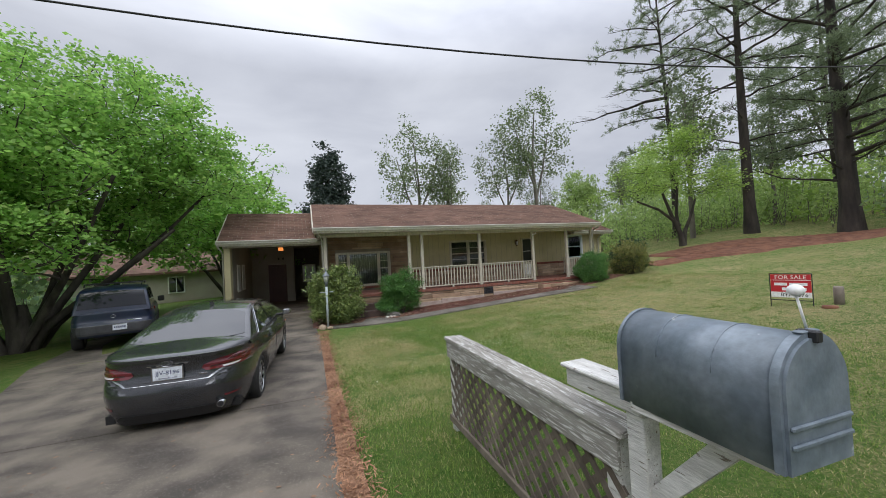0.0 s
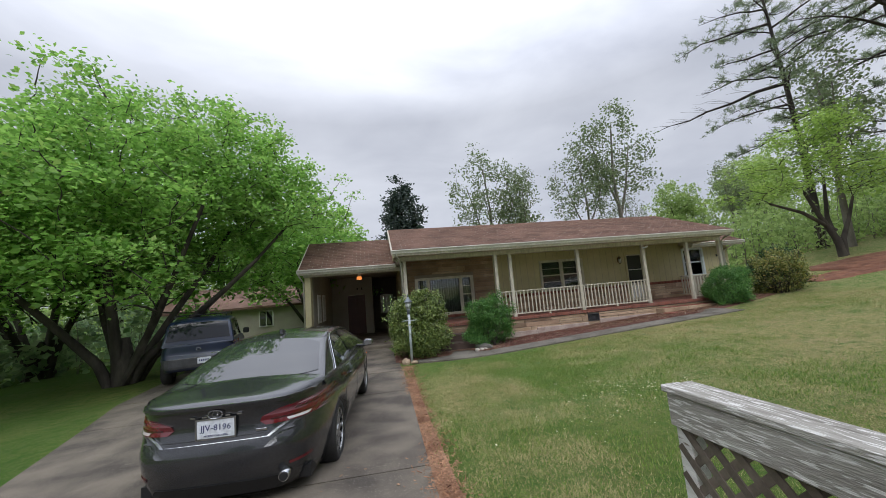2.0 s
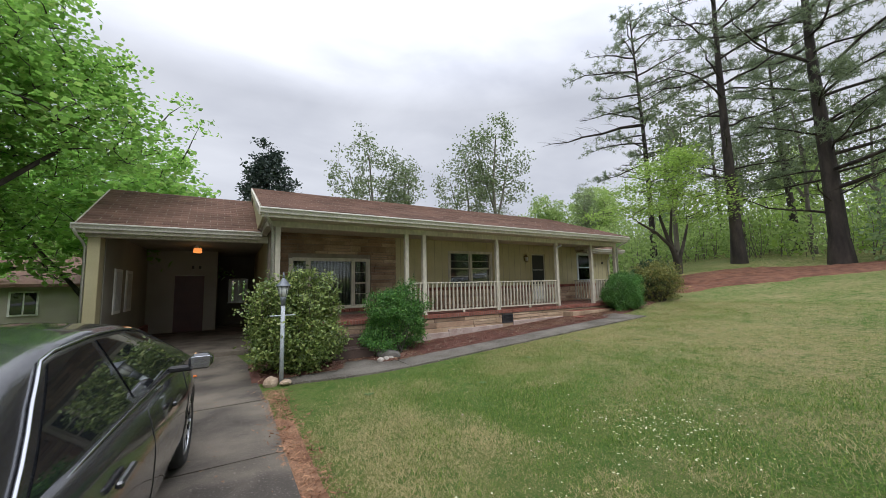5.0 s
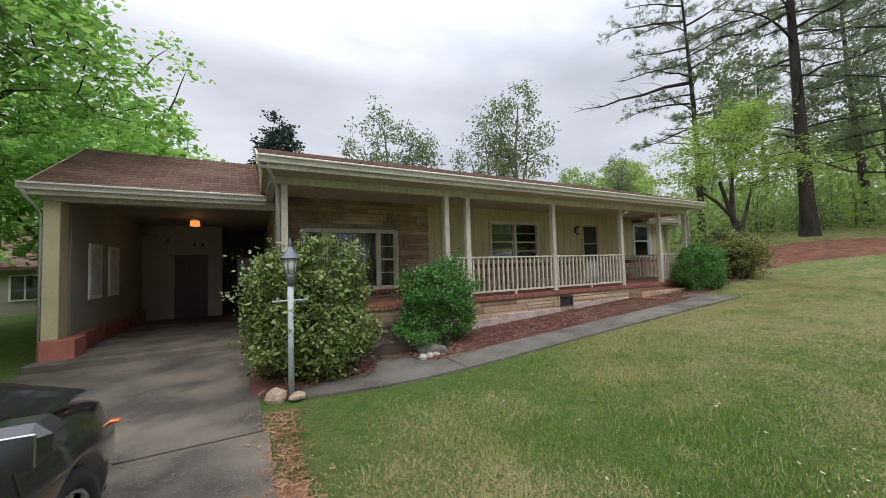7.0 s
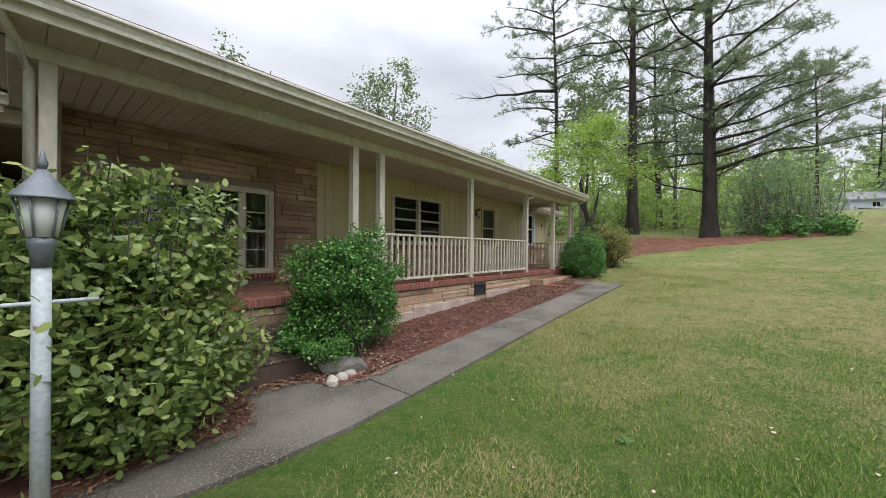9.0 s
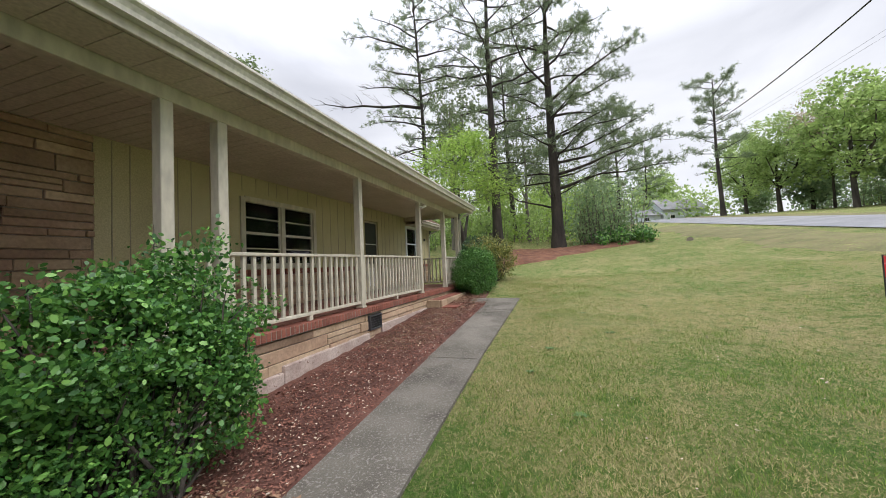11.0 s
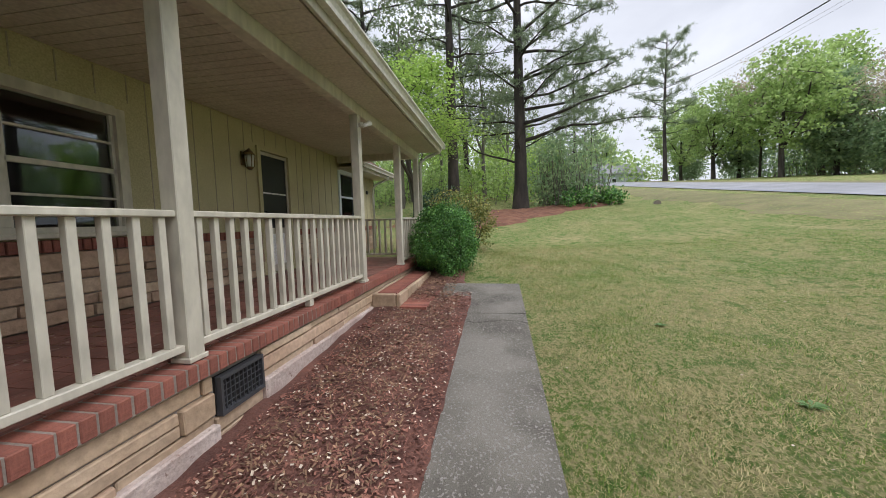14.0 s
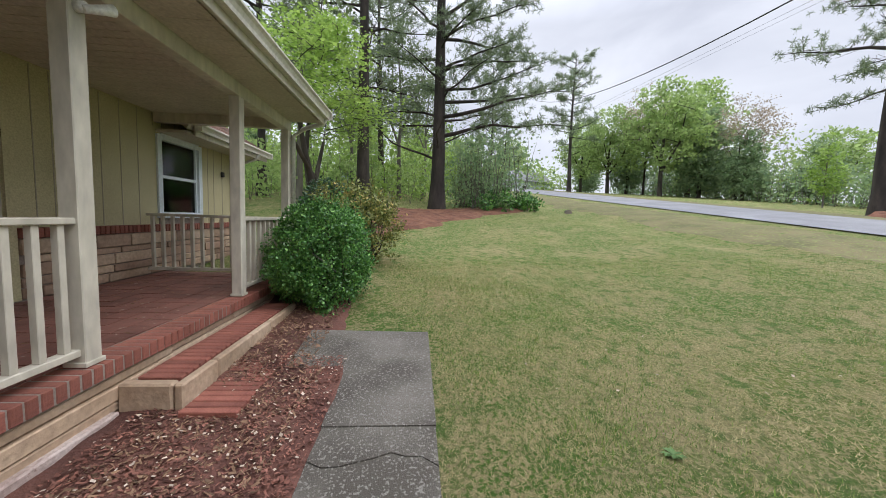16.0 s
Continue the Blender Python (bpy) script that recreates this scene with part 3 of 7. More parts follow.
def shingled(name, e0, e1, r1, r0, courses, label):
    """A roof plane from eave e0-e1 to ridge r0-r1, laid in overlapping courses of single shingles."""
    ob = thing(name, label, "roof", kind="structure")
    bm = bmesh.new()
    n = (Vector(e1) - Vector(e0)).cross(Vector(r0) - Vector(e0)).normalized()
    low = [Vector(p) - 0.14 * n for p in (e0, e1, r1, r0)]
    top = [Vector(p) - 0.012 * n for p in (e0, e1, r1, r0)]
    a, b = [bm.verts.new(p) for p in low], [bm.verts.new(p) for p in top]
    for i in range(4):
        bm.faces.new((a[i], a[(i + 1) % 4], b[(i + 1) % 4], b[i]))
    bm.faces.new(a[::-1])
    bm.faces.new(b)
    part("deck", bm, M_SOFFIT, ob)
    rng = random.Random(courses)
    vs, fs = [], []
    for c in range(courses):
        f0, f1 = c / courses, (c + 1.15) / courses
        L0, R0 = Vector(plane_pt(e0, r0, f0)), Vector(plane_pt(e1, r1, f0))
        L1, R1 = Vector(plane_pt(e0, r0, min(f1, 1))), Vector(plane_pt(e1, r1, min(f1, 1)))
        count = max(1, int((R0 - L0).length / 0.32))
        off = (c % 2) * 0.5 / count
        us = [0.0] + [min(1, max(0, (k + 0.0) / count + off)) for k in range(1, count)] + [1.0]
        for u, v in zip(us, us[1:]):
            lift = 0.012 + rng.uniform(0, 0.004)
            i = len(vs)
            g = 0.003 / max(0.1, (R0 - L0).length)
            vs += [L0.lerp(R0, u + g) + n * lift, L0.lerp(R0, v - g) + n * lift, L1.lerp(R1, v - g) + n * 0.002, L1.lerp(R1, u + g) + n * 0.002,
                   L0.lerp(R0, u + g) - n * 0.004, L0.lerp(R0, v - g) - n * 0.004]
            fs += [(i, i + 1, i + 2, i + 3), (i + 4, i + 5, i + 1, i)]
    me = raw_mesh("shingles", np.array([tuple(v) for v in vs]), np.array(fs), M_SHINGLE)
    sh = new("shingles", me)
    sh.parent = ob
    tagged(sh, kind="stuff")
    return ob


RIDGE = 4.20
shingled("roof_main", (0.24, 12.66, 2.60), (13.46, 12.66, 2.60), (14.4, 17.6, RIDGE), (0.24, 17.6, RIDGE), 26, "low-pitched brown asphalt shingle roof over house and porch")
shingled("roof_wing", (13.47, 14.72, 2.34), (16.3, 14.72, 2.34), (14.42, 17.6, RIDGE - 0.02), (14.40, 17.6, RIDGE - 0.02), 14, "small brown shingle roof at the house end")
shingled("roof_back", (16.2, 21.3, 2.6), (0.24, 21.3, 2.6), (0.24, 17.62, RIDGE), (14.4, 17.62, RIDGE), 4, "brown shingle roof at the back of the house")
shingled("roof_carport", (-3.24, 14.95, 2.33), (0.38, 14.95, 2.36), (0.24, 17.9, 3.80), (-3.36, 17.9, 3.80), 16, "brown asphalt shingle roof over the carport")
shingled("roof_carport_back", (0.38, 23.0, 2.35), (-3.24, 23.0, 2.35), (-3.36, 17.92, 3.80), (0.24, 17.92, 3.80), 4, "brown shingle carport roof at the back")
# gable infill at the roof end above the porch
gable = single("gable_west", extrude_outline(bmesh.new(), [(12.75, 2.45), (17.6, RIDGE - 0.16), (21.0, 2.5), (15.5, 2.45)], 0.30, 0.42, "x"), M_CREAM, "cream gable boarding above the carport roof", "gable", kind="structure")
# porch ceiling in planks that run across
bm = bmesh.new()
box(bm, L_END - 0.25, 13.38, CEIL + 0.02, R_END - 0.02, WALL_Y, CEIL + 0.05)
x = L_END - 0.25
while x < R_END - 0.1:
    box(bm, x + 0.004, 13.38, CEIL, min(x + 0.14, R_END - 0.02) - 0.004, WALL_Y - 0.052, CEIL + 0.03)
    x += 0.14
ceiling_porch = single("ceiling_porch", bm, M_SOFFIT, "painted plank porch ceiling", "ceiling", kind="structure")
bm = bmesh.new()
x = 0.32
while x < R_END - 0.1:
    box(bm, x + 0.003, 12.78, 2.395, min(x + 0.3, 13.44) - 0.003, 13.23, 2.42)
    x += 0.3
soffit = single("soffit", bm, M_SOFFIT, "painted soffit boards under the porch eave", "soffit", kind="structure")
# carport ceiling takes the same shade-darkened cream
ceiling_carport = single("ceiling_carport", boxes((-3.15, 15.12, CP_TOP + 0.08, L_END, 22.6, CP_TOP + 0.12)), M_CPSHADE, "painted carport ceiling, its colour darkened for shade", "ceiling", kind="structure")
ceiling_wing = single("ceiling_wing", boxes((R_END, 14.8, 2.16, 16.2, WALL_Y, 2.20)), M_SOFFIT, "painted soffit at the house end", "soffit", kind="structure")
ceiling_house = single("ceiling_house", boxes((L_END + 0.2, 15.47, 2.5, HOUSE_R - 0.2, 20.8, 2.56)), M_DIMMED, "plain ceiling inside the house", "ceiling", kind="structure")
beam_porch = single("beam_porch", boxes((L_END - 0.2, 13.24, BEAM, R_END, 13.37, 2.46), bevel=0.006), M_TRIM, "painted timber beam along the porch front", "beam", kind="structure")
beam_end = single("beam_end", boxes((R_END - 0.12, 13.37, BEAM + 0.02, R_END, WALL_Y - 0.055, 2.46), bevel=0.006), M_TRIM, "painted timber beam at the porch end", "beam", kind="structure")
beam_west = single("beam_west", boxes((L_END - 0.2, 13.37, BEAM + 0.02, L_END - 0.06, WALL_Y - 0.055, 2.46), bevel=0.006), M_TRIM, "painted timber beam beside the carport", "beam", kind="structure")
beam_carport = single("beam_carport", boxes((-3.12, 15.16, CP_TOP - 0.1, L_END - 0.003, 15.36, CP_TOP + 0.078), bevel=0.006), M_TRIM, "cream painted carport beam", "beam", kind="structure")


def gutter(x0, x1, y, z, label):
    """Moulded gutter with its fascia board; front face leans out in two steps."""
    ob = thing("gutter", label, "gutter")
    prof = [(y, z), (y - 0.012, z - 0.012), (y - 0.012, z - 0.03), (y + 0.012, z - 0.05), (y + 0.03, z - 0.085), (y + 0.035, z - 0.12), (y + 0.10, z - 0.12), (y + 0.10, z), (y + 0.092, z), (y + 0.092, z - 0.11), (y + 0.05, z - 0.11), (y + 0.02, z - 0.04), (y + 0.01, z - 0.004)]
    part("trough", extrude_outline(bmesh.new(), prof, x0, x1), M_GUTTER, ob)
    part("fascia", boxes((x0 + 0.03, y + 0.102, z - 0.20, x1 - 0.03, y + 0.135, z + 0.01), bevel=0.004), M_TRIM, ob)
    for x in (x0, x1):
        part("end_cap", boxes((x - 0.004, y - 0.014, z - 0.122, x + 0.004, y + 0.1, z + 0.002)), M_GUTTER, ob)
    return ob


gutter_main = gutter(0.22, 13.48, 12.62, 2.585, "long cream metal gutter along the porch eave")
gutter_wing = gutter(13.55, 16.3, 14.62, 2.33, "short cream metal gutter at the house end")
gutter_carport = gutter(-3.28, 0.40, 14.85, 2.345, "cream metal gutter along the carport eave")


def rake(name, a, b, label):
    d = (Vector(b) - Vector(a))
    bm = bmesh.new()
    for p, q in (((-0.015, 0), (0.015, 0)),):
        vs = [bm.verts.new(Vector(a) + Vector((dx, 0, dz))) for dx, dz in ((-0.02, -0.17), (0.02, -0.17), (0.02, 0.0), (-0.02, 0.0))]
        ws = [bm.verts.new(v.co + d) for v in vs]
        for i in range(4):
            bm.faces.new((vs[i], vs[(i + 1) % 4], ws[(i + 1) % 4], ws[i]))
        bm.faces.new(vs[::-1])
        bm.faces.new(ws)
    bmesh.ops.recalc_face_normals(bm, faces=bm.faces)
    return single(name, bm, M_TRIM, label, "trim", kind="structure")


rake("trim_west", (0.22, 12.76, 2.60), (0.22, 17.6, RIDGE - 0.01), "cream barge board on the roof end")
rake("trim_east", (13.50, 12.76, 2.60), (14.40, 17.6, RIDGE - 0.01), "cream barge board on the far roof end")
rake("trim_carport", (-3.27, 15.0, 2.34), (-3.39, 17.9, 3.79), "cream barge board on the carport roof")

# carport column on its red base
carport_column = thing("carport_column", "broad cream carport column on a red painted base", "column")
part("shaft", boxes((-3.08, 15.18, -0.36, -2.86, 15.55, CP_TOP - 0.1), bevel=0.01), M_CREAM, carport_column)
M_REDPAINT = surf("red_base_paint", (0.30, 0.10, 0.07), (0.38, 0.14, 0.10), 3.0, 0.7, 0.1, 40)
part("base", boxes((-3.08, 15.10, -0.78, -2.62, 15.62, -0.36), bevel=0.012), M_REDPAINT, carport_column, "red painted base")
house_corner = single("house_corner_pier", boxes((L_END - 0.02, 15.0, -0.9, L_END + 0.22, WALL_Y - 0.001, 2.42), bevel=0.01), M_MORTAR, "stone pier at the corner of house and carport", "pier", kind="structure")


# ---------------------------------------------------------------- porch posts and rails
def post(x, y=POST_Y, z0=FLOOR, z1=BEAM, w=0.115, extra=False):
    ob = thing("porch_post", "square cream painted timber porch post", "post", "posts along the porch")
    part("shaft", boxes((x - w / 2, y - w / 2, z0, x + w / 2, y + w / 2, z1), bevel=0.006), M_TRIM, ob)
    part("base_trim", boxes((x - w / 2 - 0.012, y - w / 2 - 0.012, z0, x + w / 2 + 0.012, y + w / 2 + 0.012, z0 + 0.03), bevel=0.004), M_TRIM, ob)
    return ob


P0, P1, P2, P3, P4, P5, P6 = 0.64, 3.92, 4.47, 7.14, 9.93, 11.89, 13.42
for x in (P0, P1, P2, P3, P4, P5, P6):
    post(x)


def railing(p, q, group="porch railings", feet=1, z0=FLOOR):
    """A stretch of railing between two plan points: top rail, bottom rail, square balusters, small feet."""
    ob = thing("porch_railing", "cream painted wooden porch railing with square balusters", "railing", group)
    p, q = Vector(p), Vector(q)
    length, ang = (q - p).length, math.atan2(q.y - p.y, q.x - p.x)
    ob.matrix_world = pose(p.x, p.y, z0, 0, 0, math.degrees(ang))
    part("top_rail", boxes((0, -0.045, 0.875, length, 0.045, 0.915), bevel=0.006), M_TRIM, ob)
    part("bottom_rail", boxes((0, -0.035, 0.07, length, 0.035, 0.115), bevel=0.005), M_TRIM, ob)
    n = max(2, round(length / 0.142))
    me = mesh_of("baluster", boxes((-0.021, -0.021, 0.115, 0.021, 0.021, 0.875), bevel=0.003), M_TRIM)
    for i in range(n):
        b = new("baluster", me)
        b.parent = ob
        b.location = ((i + 0.5) * length / n, 0.004 * math.sin(i * 7.3), 0)
    for k in range(feet):
        x = (k + 1) * length / (feet + 1)
        part("foot", boxes((x - 0.035, -0.03, 0, x + 0.035, 0.03, 0.07), bevel=0.003), M_TRIM, ob)
    return ob


railing((P1 + 0.058, POST_Y), (P2 - 0.058, POST_Y), feet=0)
railing((P2 + 0.058, POST_Y), (P3 - 0.058, POST_Y))
railing((P3 + 0.058, POST_Y), (P4 - 0.058, POST_Y))
railing((P5 + 0.058, POST_Y), (P6 - 0.058, POST_Y), feet=0)
railing((13.20, WALL_Y - 0.06), (13.20, POST_Y + 0.10), feet=0)


# ---------------------------------------------------------------- windows and doors
def sash_window(name, hole, columns, label, frame_mat, y=WALL_Y, bars=3, blind=False):
    """A framed window: casing, sill, panes, and for each column its bars. columns: widths as shares; True for barred ones."""
    ob = thing(name, label, "window", kind="structure")
    x0, x1, z0, z1 = hole
    t = 0.075
    part("window_frame", boxes((x0 - 0.02, y - 0.03, z0, x0 + t, y + 0.08, z1), (x1 - t, y - 0.03, z0, x1 + 0.02, y + 0.08, z1), (x0 + t, y - 0.03, z1 - t, x1 - t, y + 0.08, z1 + 0.02), (x0 + t, y - 0.03, z0, x1 - t, y + 0.08, z0 + 0.05)), frame_mat, ob)
    part("window_sill", boxes((x0 - 0.04, y - 0.065, z0 - 0.045, x1 + 0.04, y + 0.06, z0 - 0.001), bevel=0.006), frame_mat, ob)
    inner0, inner1 = x0 + t, x1 - t
    x = inner0
    for i, (share, barred) in enumerate(columns):
        w = share * (inner1 - inner0)
        a, b = x, x + w
        x = b
        if i < len(columns) - 1:
            part("mullion", boxes((b - 0.05, y - 0.025, z0 + 0.05, b + 0.05, y + 0.078, z1 - t), bevel=0.004), frame_mat, ob)
            b -= 0.05
        if i:
            a += 0.05
        part("pane", boxes((a, y + 0.045, z0 + 0.05, b, y + 0.051, z1 - t)), M_GLASS, ob).visible_shadow = False
        if barred:
            lo, hi = z0 + 0.05, z1 - t
            for k in range(1, bars + 1):
                z = lo + (hi - lo) * k / (bars + 1)
                th = 0.024 if k == (bars + 1) // 2 else 0.011
                part("sash_bar", boxes((a, y + 0.012, z - th, b, y + 0.04, z + th), bevel=0.003), frame_mat, ob)
            part("stile", boxes((a, y + 0.012, lo, a + 0.03, y + 0.042, hi), (b - 0.03, y + 0.012, lo, b, y + 0.042, hi)), frame_mat, ob)
        if blind:
            n = int((z1 - z0 - 0.15) / 0.064)
            part("blind", boxes(*[(a + 0.02, y + 0.10, (z0 + z1) / 2 + s * 0.032, b - 0.02, y + 0.104, (z0 + z1) / 2 + s * 0.032 + 0.026) for s in range(n)]), M_BLIND, ob, "half-closed pale blind")
    return ob


window_1 = sash_window("window_1", WIN1, [(0.205, True), (0.59, False), (0.205, True)], "white framed picture window between narrow barred casements", M_TRIM)
window_2 = sash_window("window_2", WIN2, [(0.5, True), (0.5, True)], "white double window with horizontal bars on the porch", M_TRIM)
M_ALU = surf("blue_white_paint", (0.62, 0.68, 0.72), (0.70, 0.76, 0.80), 2.0, 0.4, 0.03, 40)
window_3 = sash_window("window_3", WIN3, [(1.0, True)], "pale blue-white aluminium sash window", M_ALU, bars=1, blind=True)
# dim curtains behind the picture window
part("curtain", extrude_outline(bmesh.new(), [(1.3 + i * 0.05, 15.62 + 0.025 * (i % 2)) for i in range(44)] + [(3.45, 15.70), (1.3, 15.70)], 0.25, 1.66, "z"), M_DIMMED, window_1, "dim gathered curtain")

door_1 = thing("door_1", "white storm door with a dark screened upper half", "door", kind="structure")
dx0, dx1 = 10.58, 11.47
part("door_frame", boxes((dx0 - 0.02, WALL_Y - 0.03, 0, dx0 + 0.06, WALL_Y + 0.12, 2.06), (dx1 - 0.06, WALL_Y - 0.03, 0, dx1 + 0.02, WALL_Y + 0.12, 2.06), (dx0 - 0.02, WALL_Y - 0.03, 2.06, dx1 + 0.02, WALL_Y + 0.12, 2.12)), M_CREAM, door_1)
part("door_leaf", wall_with_holes(dx0 + 0.06, dx1 - 0.06, 0.02, 2.05, WALL_Y + 0.01, WALL_Y + 0.05, [(dx0 + 0.105, dx1 - 0.10, 0.78, 2.0)]), M_TRIM, door_1)
part("screen", boxes((dx0 + 0.105, WALL_Y + 0.025, 0.78, dx1 - 0.10, WALL_Y + 0.035, 2.0)), M_SCREEN, door_1, "dark insect screen")
part("cross_bar", boxes((dx0 + 0.13, WALL_Y + 0.015, 1.36, dx1 - 0.13, WALL_Y + 0.04, 1.385)), M_WHITE, door_1)
part("kick_panel", boxes((dx0 + 0.16, WALL_Y + 0.002, 0.14, dx1 - 0.16, WALL_Y + 0.012, 0.68), bevel=0.004), M_WHITE, door_1)
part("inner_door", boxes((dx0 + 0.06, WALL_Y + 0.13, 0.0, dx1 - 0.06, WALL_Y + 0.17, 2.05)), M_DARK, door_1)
part("handle", tube(bmesh.new(), [(dx0 + 0.095, WALL_Y + 0.01, 1.06), (dx0 + 0.095, WALL_Y - 0.05, 1.06), (dx0 + 0.095, WALL_Y - 0.05, 0.92), (dx0 + 0.095, WALL_Y + 0.01, 0.92)], 0.011), M_DARK, door_1, "black pull handle")

door_2 = thing("door_2", "dark red panelled door in the carport back wall", "door", kind="structure")
M_REDDOOR = surf("oxblood_door_paint", (0.055, 0.018, 0.014), (0.075, 0.026, 0.02), 2.0, 0.5, 0.05, 40)
part("door_leaf", boxes((-2.05, 20.53, -0.70, -1.15, 20.58, 1.34)), M_REDDOOR, door_2)
for k in range(2):
    part("panel", boxes((-1.93 + k * 0.38, 20.515, -0.5, -1.65 + k * 0.38, 20.53, 0.25), bevel=0.006), M_REDDOOR, door_2)
    part("panel", boxes((-1.93 + k * 0.38, 20.515, 0.4, -1.65 + k * 0.38, 20.53, 1.2), bevel=0.006), M_REDDOOR, door_2)
window_4 = sash_window("window_4", (-0.35, 0.35, 0.25, 1.25), [(0.34, True), (0.32, True), (0.34, True)], "small barred window at the passage end, bright with daylight", M_WHITE, y=22.4)
for k, (y0, y1) in enumerate(((16.4, 17.1), (17.55, 18.25))):
    ob = thing(f"window_{5 + k}", "pale covered window on the carport side wall", "window", kind="structure")
    part("window_frame", boxes((-2.85, y0, 0.25, -2.82, y1, 1.42), bevel=0.004), M_WHITE, ob)
    part("pane", boxes((-2.82, y0 + 0.08, 0.33, -2.815, y1 - 0.08, 1.34)), M_BLIND, ob)

# ---------------------------------------------------------------- stone, brick and step pieces
stones(wall_front, L_END, 4.43, -0.02, 2.42, WALL_Y - 0.012, [(WIN1[0] - 0.03, WIN1[1] + 0.03, WIN1[2] - 0.15, WIN1[3] + 0.03)], seed=3, pale=0.15)
stones(wall_front, 4.43, HOUSE_R, 0.0, 0.63, WALL_Y - 0.012, [(DOOR[0] - 0.03, DOOR[1] + 0.03, -1, 3)], seed=4, pale=0.3)
brick_row(wall_front, 4.44, DOOR[0] - 0.03, WALL_Y - 0.075, 0.635, 0.062, 0.07, 0.105, 0.074)
brick_row(wall_front, DOOR[1] + 0.03, HOUSE_R, WALL_Y - 0.075, 0.635, 0.062, 0.07, 0.105, 0.074)
brick_row(wall_front, WIN1[0] - 0.05, WIN1[1] + 0.1, WALL_Y - 0.085, 0.07, 0.062, 0.08, 0.10, 0.074)
stones(porch_base, L_END + 0.12, 7.225, -0.72, -0.13, EDGE_Y + 0.06, seed=6, pale=0.6, rows=(0.16, 0.11, 0.19, 0.13), wide=1.7)
stones(porch_base, 7.225, 7.675, -0.72, -0.42, EDGE_Y + 0.06, seed=6, pale=0.6, rows=(0.16, 0.11, 0.19, 0.13), wide=1.7)
stones(porch_base, 7.675, R_END, -0.6, -0.13, EDGE_Y + 0.06, seed=7, pale=0.75, rows=(0.16, 0.11, 0.19, 0.13), wide=1.7)
brick_row(porch_floor, L_END + 0.1, R_END, EDGE_Y - 0.01, -0.11, 0.066, 0.21, 0.105, 0.077)
part("mortar", boxes((L_END + 0.1, EDGE_Y - 0.003, -0.112, R_END, EDGE_Y + 0.199, -0.009)), M_MORTAR, porch_floor)

M_FOOTING = surf("pinkish_footing_concrete", (0.36, 0.27, 0.235), (0.52, 0.43, 0.385), 2.2, 0.92, 0.5, 45, speck=(0.25, 0.17, 0.14), speck_at=0.64)
for x0, x1, top in ((3.1, 5.2, -0.52), (5.2, 7.225, -0.45), (7.675, 10.04, -0.37)):
    part("footing", boxes((x0, EDGE_Y - 0.012, -1.0, x1 - 0.008, EDGE_Y + 0.05, top), bevel=0.01), M_FOOTING, porch_base, "pale pinkish concrete footing")

vent = thing("foundation_vent", "dark metal grille vent in the stone base", "vent")
# flat near-black plate in place of the shaded hollow behind the grille
part("recess_shade", boxes((7.245, EDGE_Y + 0.045, -0.42, 7.665, EDGE_Y + 0.058, -0.16)), M_DARK, vent)
M_GRILLE = plain("grille_metal", (0.10, 0.10, 0.11), 0.55, 0.6)
part("frame", boxes((7.245, EDGE_Y - 0.005, -0.42, 7.665, EDGE_Y + 0.04, -0.395), (7.245, EDGE_Y - 0.005, -0.185, 7.665, EDGE_Y + 0.04, -0.16), (7.245, EDGE_Y - 0.005, -0.395, 7.265, EDGE_Y + 0.04, -0.185), (7.645, EDGE_Y - 0.005, -0.395, 7.665, EDGE_Y + 0.04, -0.185)), M_GRILLE, vent)
for i in range(9):
    part("bar", boxes((7.30 + i * 0.04, EDGE_Y + 0.01, -0.395, 7.307 + i * 0.04, EDGE_Y + 0.02, -0.185)), M_GRILLE, vent)
for i in range(4):
    part("bar", boxes((7.265, EDGE_Y + 0.008, -0.355 + i * 0.042, 7.645, EDGE_Y + 0.012, -0.349 + i * 0.042)), M_GRILLE, vent)

# brick step with a stone edge, up to the porch
porch_step = thing("porch_step", "low red brick step edged with pale stone before the porch", "step", kind="structure")
SX0, SX1, SY0, SY1 = 10.05, 12.35, 12.80, EDGE_Y + 0.02
part("core", boxes((SX0 + 0.03, SY0 + 0.05, -0.75, SX1, SY1, -0.235)), M_MORTAR, porch_step)
brick_row(porch_step, SX0 + 0.10, SX1, SY0 + 0.07, -0.24, 0.066, 0.29, 0.05, 0.077)
for x0, x1 in ((SX0, 10.5), (10.5, 11.1), (11.1, 11.55), (11.55, SX1)):
    part("edge_stone", boxes((x0 + 0.006, SY0, -0.40, x1 - 0.006, SY0 + 0.065, -0.20), bevel=0.012), M_STONE_PALE, porch_step)
for y0, y1 in ((SY0 + 0.07, SY1),):
    part("edge_stone", boxes((SX0, y0 + 0.004, -0.40, SX0 + 0.09, y1, -0.20), bevel=0.012), M_STONE_PALE, porch_step)
low_step = thing("low_step", "sunken brick paving in the mulch below the step", "step", kind="structure")
part("core", boxes((9.97, 12.40, -0.75, 11.45, 12.79, -0.395)), M_MORTAR, low_step)
brick_row(low_step, 9.97, 11.45, 12.41, -0.40, 0.066, 0.38, 0.05, 0.077)

